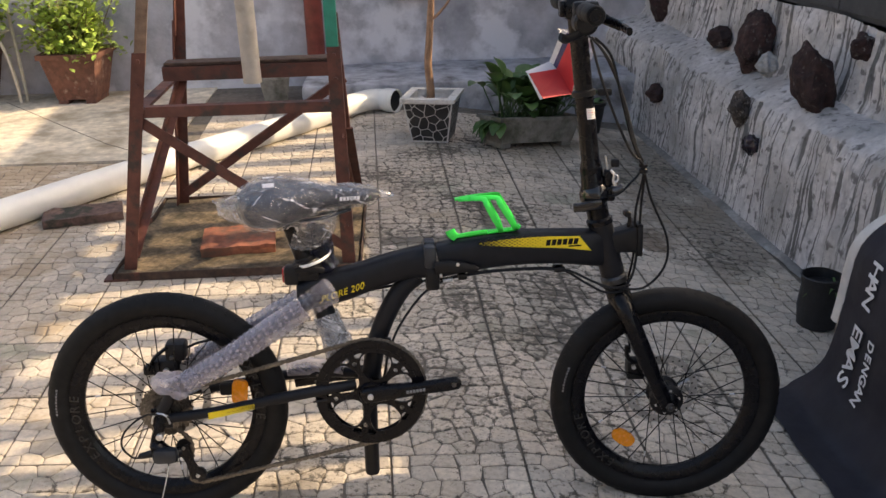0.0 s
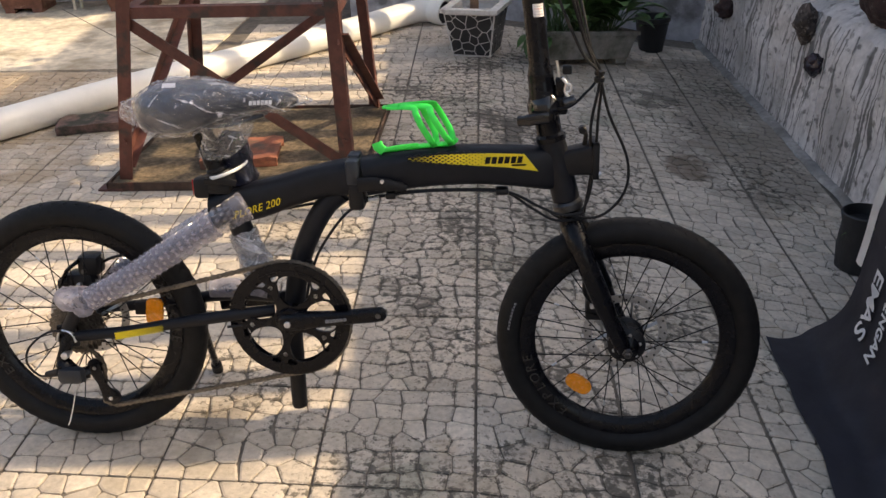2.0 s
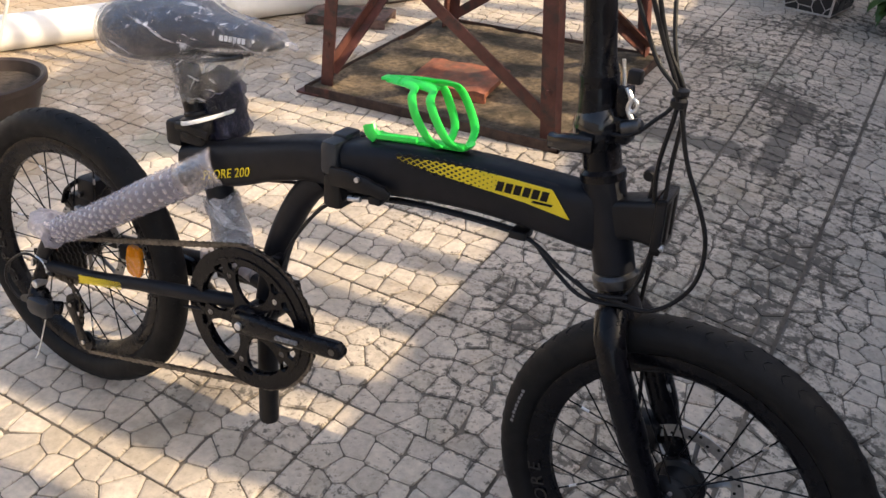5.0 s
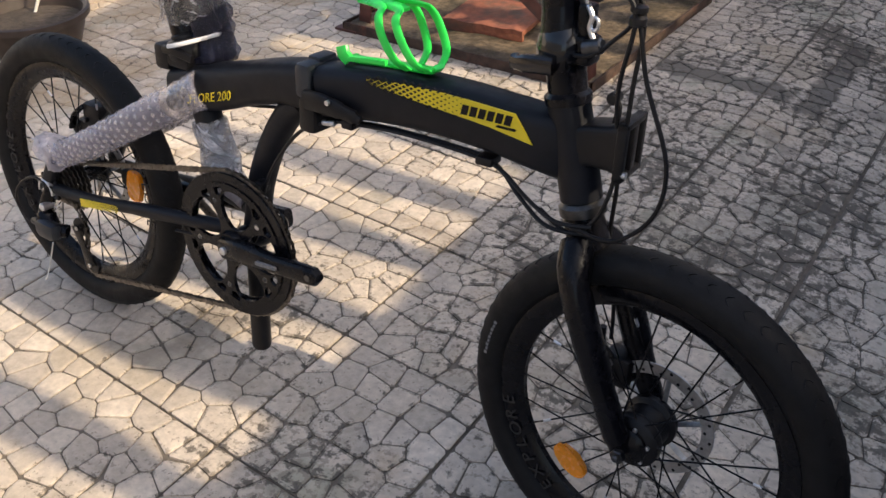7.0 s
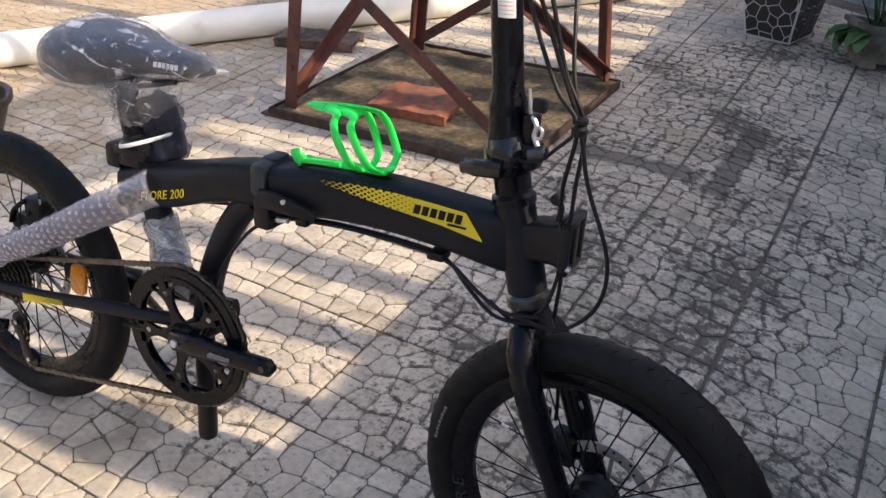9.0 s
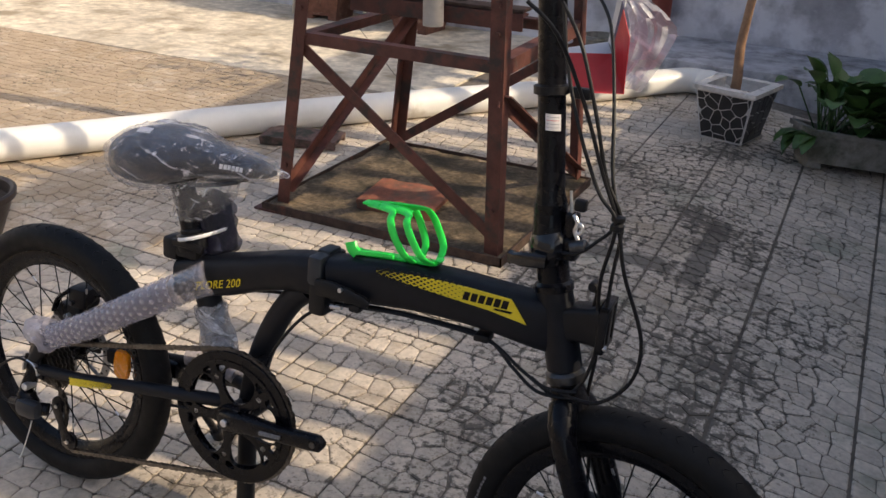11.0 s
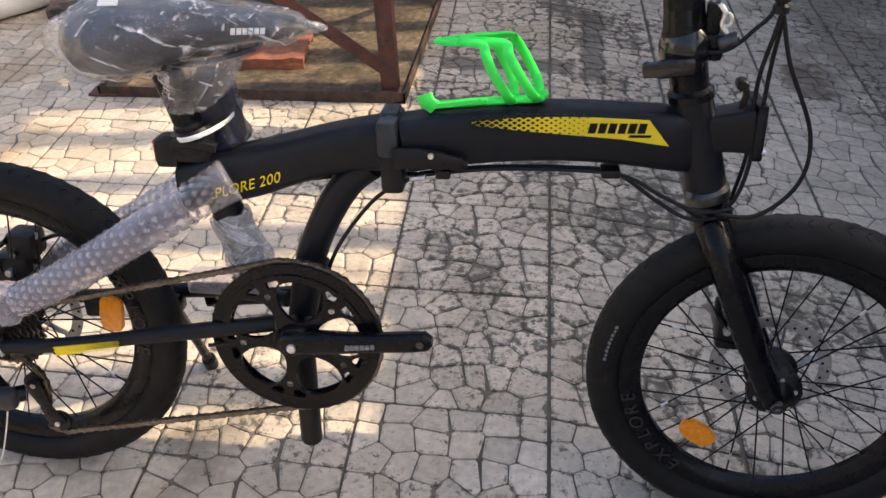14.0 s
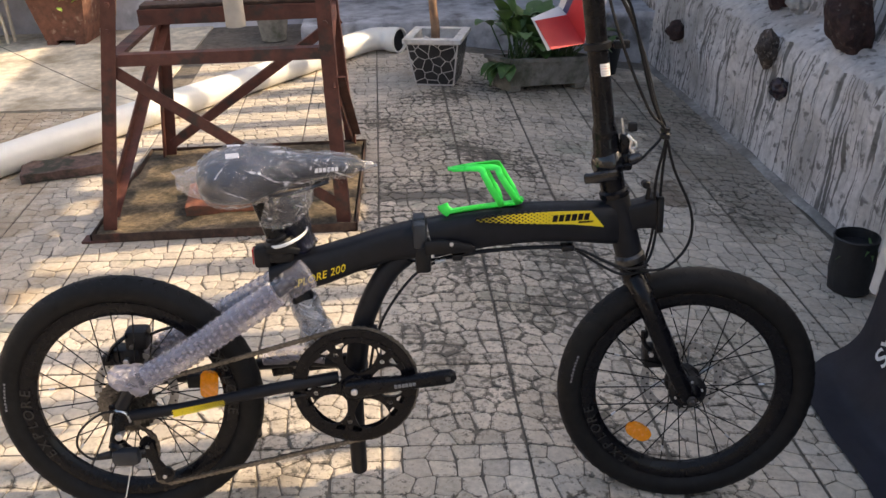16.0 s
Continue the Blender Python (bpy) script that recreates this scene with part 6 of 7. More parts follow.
def wrapped(name, path, r, parent, label, seed, mouth=0.36):
    """A run of bubble wrap: a tube with rows of raised bubbles."""
    rnd = random.Random(seed)
    pts = curve(path, 8)
    k = len(pts)
    width = [r[0] + (r[1] - r[0]) * i / (k - 1) + 0.0012 * rnd.uniform(-1, 1) for i in range(k)]
    cut = max(2, int(mouth * (k - 1)))
    tube = part(name, sweep(pts[cut:], width[cut:], 18), "bubble_base", parent, label)
    part("wrap_mouth", sweep(pts[:cut + 1], width[:cut + 1], 18, caps=False), "clearwrap", tube, "clear single layer at the end of the wrap")
    bub, thin = bmesh.new(), bmesh.new()
    length = sum((pts[i + 1] - pts[i]).length for i in range(k - 1))
    n = int(length / 0.0100)
    for i in range(n):
        s = (i + 0.5) / n * (k - 1)
        j = min(int(s), k - 2)
        p = pts[j].lerp(pts[j + 1], s - j)
        d = (pts[j + 1] - pts[j]).normalized()
        a1 = Vector((0, 1, 0)).cross(d).normalized()
        a2 = d.cross(a1)
        rr = r[0] + (r[1] - r[0]) * s / (k - 1)
        m = max(8, int(2 * math.pi * rr / 0.0108))
        for q in range(m):
            a = 2 * math.pi * (q + 0.5 * (i % 2)) / m
            o = a1 * math.cos(a) + a2 * math.sin(a)
            into = thin if s < cut else bub
            g = bmesh.ops.create_icosphere(into, subdivisions=1, radius=1.0)["verts"]
            bmesh.ops.transform(into, matrix=Matrix.Translation(p + o * rr) @ o.to_track_quat("Z", "Y").to_matrix().to_4x4() @
                                Matrix.Diagonal((0.0046, 0.0046, 0.0028 + 0.0006 * rnd.random(), 1)), verts=g)
    tagged(part("bubble_relief", bub, "bubble", tube), kind="stuff")
    tagged(part("mouth_relief", thin, "clearwrap", tube), kind="stuff")
    return tube


def stays(bike):
    # seat stays under bubble wrap, bare chain stays, dropouts
    for s, name in ((-1, "near"), (1, "far")):
        st = part("seat_stay", sweep(curve([(-0.225, s * 0.022, 0.476), (-0.33, s * 0.044, 0.413), (-0.42, s * 0.058, 0.362), (-0.505, s * 0.066, 0.322), (-0.55, s * 0.066, 0.262)], 4),
                                     0.0125, 12), "matte", bike)
        wrapped("stay_wrap", [(-0.205, s * 0.020, 0.485), (-0.225, s * 0.026, 0.474), (-0.33, s * 0.046, 0.413), (-0.42, s * 0.060, 0.360), (-0.496, s * 0.068, 0.322)], (0.0265, 0.0205), bike,
                "translucent bubble wrap round the stay", 3 + s)
        lump = bmesh.new()
        bmesh.ops.create_icosphere(lump, subdivisions=4, radius=1.0, matrix=Matrix.Translation((-0.520, s * 0.068, 0.318)) @ Matrix.Rotation(0.3, 4, "Y") @ Matrix.Diagonal((0.040, 0.024, 0.027, 1)))
        for v in lump.verts:
            v.co += v.normal * (0.009 * noise.noise(v.co * 50) + 0.004 * noise.noise(v.co * 160))
        part("wrap_end", lump, "bubble_base", bike, "crumpled end of the bubble wrap")
        ch = part("chain_stay", sweep(curve([(-0.165, s * 0.03, 0.284), (-0.25, s * 0.050, 0.281), (-0.34, s * 0.060, 0.271), (-0.44, s * 0.064, 0.255), (-0.535, s * 0.066, 0.246)], 5),
                  [(0.011, 0.0125)] * 10 + [(0.010, 0.0115)] * 11, 14), "matte", bike)
        if s < 0:
            band = bmesh.new()
            for i in range(22):
                for k in range(5):
                    u = -0.456 + (i + 0.5 * (k % 2)) * 0.0042
                    w = 0.2535 + (u + 0.44) * 0.16 + (k - 2) * 0.0027
                    yy = -0.0762 + (u + 0.44) * 0.03
                    z = 0.0027 - 0.00006 * i
                    band.faces.new([band.verts.new((u + a, yy, w + b)) for a, b in ((-z, 0), (0, -z), (z, 0), (0, z))])
            part("stay_decal", band, "yellow", ch, "yellow lattice decal", smooth=False)
        part("dropout", newbox((-0.572, s * 0.066 - 0.003, 0.226), (-0.532, s * 0.066 + 0.003, 0.268), 0.002), "black", bike)
    rc = part("rear_caliper", box(box(newbox((-0.585, 0.018, 0.292), (-0.530, 0.060, 0.336), 0.009), (-0.562, 0.014, 0.322), (-0.520, 0.056, 0.362), Matrix.Rotation(0.02, 4, "Y"), 0.008),
                                  (-0.606, 0.024, 0.300), (-0.578, 0.050, 0.322), None, 0.006), "plastic", bike)
    part("caliper_bolt", rod((-0.555, 0.008, 0.315), (-0.555, 0.020, 0.315), 0.0055, 10, bevel=0.001), "steel", rc)
    part("caliper_bolt", rod((-0.540, 0.006, 0.345), (-0.540, 0.016, 0.345), 0.0045, 10, bevel=0.001), "darksteel", rc)
    part("caliper_lever", sweep(curve([(-0.590, 0.016, 0.318), (-0.575, 0.014, 0.345), (-0.548, 0.014, 0.366)], 4), [(0.004, 0.007)] * 9, 8, up=(0, 1, 0)), "black", rc)
    part("caliper_hose", sweep(curve([(-0.545, 0.045, 0.335), (-0.50, 0.04, 0.360), (-0.45, 0.03, 0.375), (-0.40, 0.028, 0.385)], 5), 0.003, 8), "plastic", bike)
    # kickstand on the far side
    ks = part("kickstand", rod((-0.345, 0.050, 0.262), (-0.377, 0.215, 0.036), 0.0075, 12), "black", bike)
    part("stand_foot", rod((-0.375, 0.205, 0.051), (-0.378, 0.222, 0.0245), 0.012, 12, bevel=0.003), "plastic", ks)
    part("stand_plate", newbox((-0.365, 0.036, 0.245), (-0.325, 0.062, 0.275), 0.005), "black", ks)
    part("far_stay_wrap", sweep(curve([(-0.19, 0.04, 0.290), (-0.25, 0.055, 0.292), (-0.31, 0.064, 0.286)], 5), [0.017] * 6 + [0.021] * 5, 12), "bubble_base", bike,
         "white wrapping on the far stay")


def seat(bike):
    base, top = Vector((-0.196, 0, 0.352)), Vector((-0.285, 0, 0.655))
    at = lambda w: base + (top - base) * ((w - base.z) / (top.z - base.z))
    part("seat_tube", rod(at(0.345), at(0.552), 0.0205, 20, bevel=0.002), "matte", bike)
    sp = part("seat_post", rod(at(0.54), at(0.65), 0.0185, 20), "black", bike)
    col = part("seat_clamp", lathe([(0.0208, 0), (0.0285, 0.002), (0.030, 0.006), (0.030, 0.022), (0.0275, 0.028), (0.0208, 0.030)], 28, m=to_line(at(0.517), at(0.65))), "plastic", bike)
    part("clamp_lever", sweep(curve([at(0.532) + Vector((-0.02, -0.028, 0)), at(0.532) + Vector((0.008, -0.031, 0.002)), at(0.528) + Vector((0.034, -0.026, 0.0))], 4), [(0.004, 0.006)] * 9, 10,
         up=(0, 0, 1), power=3), "plastic", col)
    # rear reflector bracket with its lens
    br = part("reflector_bracket", newbox((-0.294, -0.028, 0.499), (-0.264, 0.008, 0.537), 0.007), "plastic", bike)
    part("lens", newbox((-0.2975, -0.018, 0.504), (-0.293, 0.002, 0.532), 0.001), "red", br, "red reflector lens")
    part("bracket_arm", newbox((-0.275, -0.026, 0.506), (-0.226, 0.012, 0.528), 0.006), "plastic", br)
    # wrapped bundle strapped to the post
    tip = Matrix.Translation((-0.221, 0, 0.558)) @ Matrix.Rotation(-0.24, 4, "Y") @ Matrix.Translation((0.218, 0, -0.57))
    bundle = newbox((-0.240, -0.004, 0.524), (-0.200, 0.046, 0.618), 0.010)
    bmesh.ops.subdivide_edges(bundle, edges=bundle.edges, cuts=2)
    for v in bundle.verts:
        v.co += Vector((noise.noise(v.co * 45), noise.noise(v.co * 45 + Vector((9, 0, 0))), noise.noise(v.co * 45 + Vector((0, 7, 0))))) * 0.006
    bd = part("strapped_bundle", bundle, "plastic", bike, "black parts strapped to the seat post", tip)
    wrapb = newbox((-0.243, -0.008, 0.521), (-0.196, 0.050, 0.621), 0.012)
    bmesh.ops.subdivide_edges(wrapb, edges=[e for e in wrapb.edges if e.calc_length() > 0.02], cuts=9, use_grid_fill=True)
    for v in wrapb.verts:
        v.co += Vector((noise.noise(v.co * 60), noise.noise(v.co * 60 + Vector((9, 0, 0))), noise.noise(v.co * 60 + Vector((0, 7, 0))))) * 0.008
        v.co += Vector((noise.noise(v.co * 210), noise.noise(v.co * 210 + Vector((9, 0, 0))), 0)) * 0.003
    part("bundle_film", wrapb, "darkfilm", bd, "crinkled dark film", tip)
    tie = [Vector((-0.235 + 0.034 * math.cos(a), 0.004 + 0.045 * math.sin(a), 0.546 + 0.011 * math.cos(a))) for a in np.linspace(0, 2 * math.pi, 28, endpoint=False)]
    part("cable_tie", sweep(tie, [(0.0014, 0.0030)] * 28, 8, closed=True, up=(0, 0.2, 1)), "white", bd, "white cable tie")
    # bubble wrap round the lower end of the seat tube
    for name, r0, r1, seed in (("tube_wrap", 0.0225, 0.0270, 2.0), ("wrap_fold", 0.0245, 0.0300, 9.0)):
        loose = sweep(curve([at(0.430), at(0.405), at(0.38), at(0.355), at(0.334)], 6), [r0 + (r1 - r0) * i / 24 for i in range(25)], 36, caps=False)
        for v in loose.verts:
            q = Vector((v.co.x * 70, v.co.y * 70, v.co.z * 40 + seed))
            v.co += Vector((noise.noise(q), noise.noise(q + Vector((4, 0, 1))), 0.6 * noise.noise(q + Vector((0, 6, 3))))) * 0.006
        part(name, loose, "wrapfilm", bike, "crumpled clear wrap round the seat tube")
    # saddle
    UP = Matrix.Translation((0.006, -0.006, 0.010))
    rows = [(-0.376, 0.034, 0.632, 0.664), (-0.370, 0.058, 0.621, 0.679), (-0.352, 0.077, 0.612, 0.690), (-0.325, 0.086, 0.609, 0.696), (-0.295, 0.085, 0.611, 0.697), (-0.262, 0.072, 0.622, 0.694),
            (-0.235, 0.053, 0.633, 0.689), (-0.205, 0.036, 0.641, 0.684), (-0.17, 0.027, 0.645, 0.680), (-0.135, 0.0230, 0.647, 0.676), (-0.112, 0.017, 0.651, 0.672), (-0.102, 0.008, 0.656, 0.666)]
    sad = part("saddle", sweep([(u, 0, (a + b) / 2) for u, w, a, b in rows], [(w, (b - a) / 2) for u, w, a, b in rows], 24, up=(0, 0, 1), power=2.35), "saddle", bike,
               "black padded saddle", m=UP)
    mk = bmesh.new()
    for i in range(6):
        u = -0.180 + i * 0.0066
        v = [mk.verts.new((u + a, -float(np.interp(u + a, [r[0] for r in rows], [r[1] for r in rows])) - 0.0008, 0.6590 + b)) for a, b in ((0, 0), (0.0054, 0), (0.0066, 0.0075), (0.0012, 0.0075))]
        mk.faces.new(v)
    part("saddle_mark", mk, "white", sad, "small white bars", UP)
    for i, (u, v, w, t) in enumerate(((-0.312, -0.040, 0.6935, 22), (-0.318, 0.010, 0.6990, 0))):
        part("saddle_tag", newbox((-0.011, -0.007, 0), (0.011, 0.007, 0.0008), 0.0, pose(u, v, w + 0.003, t, 0, 12)), "paper", sad, "small white paper tag", UP)
    for s in (-1, 1):
        part("saddle_rail", sweep(curve([(-0.345, s * 0.022, 0.636), (-0.30, s * 0.022, 0.624), (-0.23, s * 0.020, 0.622), (-0.16, s * 0.010, 0.638)], 5), 0.0036, 8), "darksteel", sad, m=UP)
    part("seat_clip", newbox((-0.305, -0.03, 0.610), (-0.262, 0.03, 0.640), 0.008), "black", sad, m=UP)
    # clear bag drawn tight over the saddle, tufts at both ends
    us = [r[0] for r in rows]
    at_row = lambda x, k: float(np.interp(x, us, [r[k] for r in rows]))
    line = [(-0.438, 0.003), (-0.424, 0.011), (-0.408, 0.020), (-0.390, 0.038)] + [(u, None) for u in np.linspace(-0.374, -0.106, 70)] + [(-0.096, 0.014), (-0.086, 0.009), (-0.076, 0.003)]
    path, radii = [], []
    for u, w in line:
        mid, half = (at_row(u, 2) + at_row(u, 3)) / 2, (at_row(u, 3) - at_row(u, 2)) / 2
        path.append((u, 0.045 * min(1.0, max(0.0, (-0.38 - u) / 0.03)), mid))
        radii.append((at_row(u, 1) + 0.0035, half + 0.0035) if w is None else (w, min(half + 0.003, w * 0.55)))
    bag = sweep(path, radii, 72, up=(0, 0, 1), power=2.35)
    for v in bag.verts:
        q = Vector((v.co.x * 34, v.co.y * 40, v.co.z * 40))
        ridge = max(0.0, 1 - 2.4 * abs(noise.noise(q))) ** 2
        tuft = 1.0 if v.co.x < -0.382 or v.co.x > -0.10 else 0.0
        n = Vector((0, v.co.y, (v.co.z - 0.652) * 1.6))
        n = n.normalized() if n.length > 1e-6 else n
        v.co += n * (0.0052 * ridge + 0.0018 * noise.noise(q * 2)) + Vector((0, noise.noise(v.co * 80), noise.noise(v.co * 70 + Vector((3, 1, 0))))) * 0.007 * tuft
    part("saddle_bag", bag, "film", sad, "clear plastic bag drawn over the saddle", UP)
    # its skirt, pulled together round the post
    neck = bmesh.new()
    rings = [(-0.230, 0.636, 0.086, 0.046), (-0.228, 0.622, 0.079, 0.044), (-0.229, 0.608, 0.066, 0.040), (-0.236, 0.594, 0.048, 0.034), (-0.245, 0.582, 0.033, 0.028), (-0.251, 0.573, 0.025, 0.025), (-0.252, 0.563, 0.029, 0.028)]
    dense = curve([(x, 0, z) for x, z, a, b in rings], 5)
    k = len(dense)
    sweep(dense, [(float(np.interp(i, np.linspace(0, k - 1, 7), [b for _, _, a, b in rings])), float(np.interp(i, np.linspace(0, k - 1, 7), [a for _, _, a, b in rings]))) for i in range(k)],
          84, neck, up=(0, 1, 0), caps=False)
    for v in neck.verts:
        c = np.interp(v.co.z, [0.563, 0.594, 0.608, 0.636], [-0.252, -0.236, -0.229, -0.230])
        th = math.atan2(v.co.y, v.co.x - c)
        fold = math.sin(th * 11 + 4 * noise.noise(Vector((math.cos(th) * 2, math.sin(th) * 2, v.co.z * 14))))
        much = 0.09 + 0.06 * noise.noise(Vector((th, v.co.z * 30, 2)))
        v.co.x, v.co.y = c + (v.co.x - c) * (1 + much * fold), v.co.y * (1 + much * fold)
    part("bag_neck", neck, "skirtfilm", sad, "gathered neck of the plastic bag", UP @ Matrix.Translation((-0.006, 0, 0)))


def handlebar(bike, S):
    c = Vector((0.287, 0, 1.014))
    bar = part("handlebar", rod(c + Vector((0, -0.29, 0)), c + Vector((0, 0.29, 0)), 0.0112, 14), "black", bike, m=S)
    part("stem_clamp", box(newbox((0.267, -0.03, 0.991), (0.309, 0.03, 1.033), 0.009), (0.259, -0.02, 0.997), (0.271, 0.02, 1.027), None, 0.003), "black", bar, m=S)
    for s in (-1, 1):
        part("grip", lathe([(0.014, 0), (0.0165, 0.004), (0.0155, 0.04), (0.0165, 0.09), (0.0172, 0.124), (0.015, 0.13)], 16, m=to_line(c + Vector((0, s * 0.155, 0)), c + Vector((0, s * 0.30, 0)))), "rubber", bar, m=S)
        part("brake_lever", sweep(curve([c + Vector((0.015, s * 0.115, -0.004)), c + Vector((0.045, s * 0.13, -0.018)), c + Vector((0.062, s * 0.175, -0.026)), c + Vector((0.064, s * 0.235, -0.03))], 5),
             [(0.006, 0.009)] * 10 + [(0.005, 0.007)] * 6, 10, up=(0, 0, 1), power=2.6), "black", bar, m=S)
        part("lever_clamp", newbox(c + Vector((-0.016, s * 0.115 - 0.012, -0.018)), c + Vector((0.03, s * 0.115 + 0.012, 0.016)), 0.006), "plastic", bar, m=S)
    part("gear_shifter", rod(c + Vector((0.004, -0.15, -0.02)), c + Vector((0.004, -0.10, -0.02)), 0.022, 16, bevel=0.005), "plastic", bar, m=S)
    part("shift_paddle", sweep(curve([c + Vector((0.0, -0.14, -0.035)), c + Vector((-0.03, -0.16, -0.045)), c + Vector((-0.045, -0.18, -0.04))], 4), [(0.004, 0.008)] * 9, 8, up=(0, 0, 1)), "plastic", bar, m=S)


def cables(bike, F, S):
    tie = Vector((0.424, -0.02, 0.704))

    def cable(points, r=0.0026, m=S):
        part("control_cable", sweep(curve(points, 6), r, 8), "plastic", bike, m=m)

    cable([(0.312, -0.11, 0.965), (0.345, -0.09, 0.930), (0.372, -0.05, 0.85), (0.398, -0.026, 0.765), tie, (0.442, -0.02, 0.64), (0.476, -0.02, 0.560), (0.472, -0.025, 0.500), (0.430, -0.03, 0.458), (0.375, -0.036, 0.462)])
    cable([(0.318, -0.02, 0.96), (0.352, -0.03, 0.915), (0.380, -0.03, 0.84), (0.402, -0.022, 0.76), tie + Vector((0.003, 0.006, 0)), (0.424, -0.012, 0.63), (0.420, -0.012, 0.55), (0.408, -0.02, 0.48), (0.378, -0.03, 0.450), (0.34, -0.036, 0.470)])
    cable([(0.312, 0.11, 0.965), (0.350, 0.07, 0.93), (0.384, 0.02, 0.85), (0.405, -0.01, 0.765), tie + Vector((-0.004, 0.004, 0)), (0.398, -0.018, 0.672), (0.376, -0.02, 0.653), (0.352, -0.018, 0.648)], 0.0024)
    cable([(0.318, -0.015, 0.955), (0.335, -0.025, 0.89), (0.362, -0.03, 0.815), (0.396, -0.028, 0.742), tie + Vector((0.0, -0.006, 0)), (0.412, -0.02, 0.62), (0.414, 0.0, 0.52), (0.404, 0.02, 0.43), (0.415, 0.03, 0.34), (0.418, 0.03, 0.29)])
    part("cable_clip", lathe([(0.005, 0), (0.009, 0.002), (0.009, 0.009), (0.006, 0.012), (0.009, 0.015), (0.009, 0.020), (0.005, 0.022)], 12, m=to_line(tie - Vector((0, 0, 0.011)), tie + Vector((0, 0, 0.02)))),
         "plastic", bike, m=S)
    # under the main tube to the rear
    cable([(0.40, -0.032, 0.464), (0.36, -0.040, 0.463), (0.32, -0.034, 0.478), (0.275, -0.022, 0.499), (0.22, -0.018, 0.505), (0.12, -0.018, 0.506), (0.03, -0.020, 0.498)], 0.0026, F)
    cable([(0.40, -0.025, 0.45), (0.35, -0.036, 0.452), (0.31, -0.028, 0.472), (0.262, -0.010, 0.499), (0.20, -0.006, 0.504), (0.10, -0.006, 0.503), (0.03, -0.006, 0.494)], 0.0026, F)
    part("cable_guide", newbox((0.245, -0.026, 0.497), (0.268, 0.0, 0.508), 0.003), "plastic", bike, m=F)
    part("cable_guide", newbox((0.05, -0.026, 0.494), (0.068, 0.0, 0.506), 0.003), "plastic", bike, m=F)
    cable([(0.03, -0.020, 0.498), (-0.02, -0.024, 0.470), (-0.07, -0.026, 0.405), (-0.095, -0.026, 0.345), (-0.115, -0.026, 0.275), (-0.16, -0.03, 0.262), (-0.25, -0.058, 0.262)], 0.0026, Matrix.Identity(4))
    part("cable_guide", newbox((-0.103, -0.032, 0.362), (-0.088, -0.012, 0.378), 0.003), "plastic", bike)
    cable([(0.03, -0.006, 0.494), (-0.03, 0.02, 0.482), (-0.10, 0.02, 0.473), (-0.16, 0.02, 0.462), (-0.22, 0.03, 0.452)], 0.0026, Matrix.Identity(4))
    cable([(-0.53, -0.075, 0.250), (-0.575, -0.08, 0.262), (-0.618, -0.085, 0.235), (-0.632, -0.085, 0.200), (-0.615, -0.082, 0.172), (-0.595, -0.08, 0.170)], 0.0022, Matrix.Identity(4))
    part("loose_wire", sweep(curve([(-0.545, -0.085, 0.150), (-0.552, -0.09, 0.120), (-0.562, -0.096, 0.085), (-0.566, -0.10, 0.075)], 5), 0.0011, 6), "cord", bike, "thin pale wire end")


def bottle_cage(m):
    cage = thing("bottle_cage", "fluorescent green plastic bottle cage lying on the bicycle's main tube", "bottle cage", m=m)
    part("base_rail", sweep(curve([(-0.072, 0.0, 0.006), (-0.062, 0, 0.004), (-0.02, 0, 0.006), (0.03, 0, 0.008), (0.058, 0, 0.009), (0.066, 0, 0.016)], 5), [(0.010, 0.004)] * 26, 10, up=(0, 0, 1), power=3), "green", cage)
    part("lower_lip", sweep(curve([(-0.062, -0.016, 0.006), (-0.070, -0.017, 0.014), (-0.074, -0.015, 0.024)], 4), [(0.010, 0.004)] * 9, 10, up=(0, 1, 0), power=3), "green", cage)
    part("lower_arm", sweep(curve([(-0.066, -0.016, 0.008), (-0.03, -0.022, 0.014), (0.0, -0.018, 0.014)], 4), [(0.0035, 0.0042)] * 9, 10, up=(0, 0, 1), power=3), "green", cage)
    for s in (-1, 1):
        part("side_loop", sweep(curve([(0.028, s * 0.012, 0.008), (0.024, s * 0.031, 0.026), (0.012, s * 0.037, 0.056), (0.004, s * 0.033, 0.078), (-0.004, s * 0.018, 0.0885), (-0.050, s * 0.003, 0.0895)], 6), [(0.0026, 0.0058)] * 31, 10, up=(1, 0, 0.3), power=3), "green", cage)
        part("front_loop", sweep(curve([(0.058, s * 0.010, 0.010), (0.053, s * 0.031, 0.026), (0.040, s * 0.037, 0.056), (0.030, s * 0.033, 0.078), (0.022, s * 0.018, 0.0885), (-0.03, s * 0.003, 0.090)], 6), [(0.0026, 0.0058)] * 31, 10, up=(1, 0, 0.3), power=3), "green", cage)
    part("top_bridge", sweep(curve([(-0.058, 0, 0.090), (-0.03, 0, 0.089), (0.0, 0, 0.0885), (0.018, 0, 0.083)], 4), [(0.009, 0.0028)] * 13, 10, up=(0, 0, 1), power=3), "green", cage)
    return cage


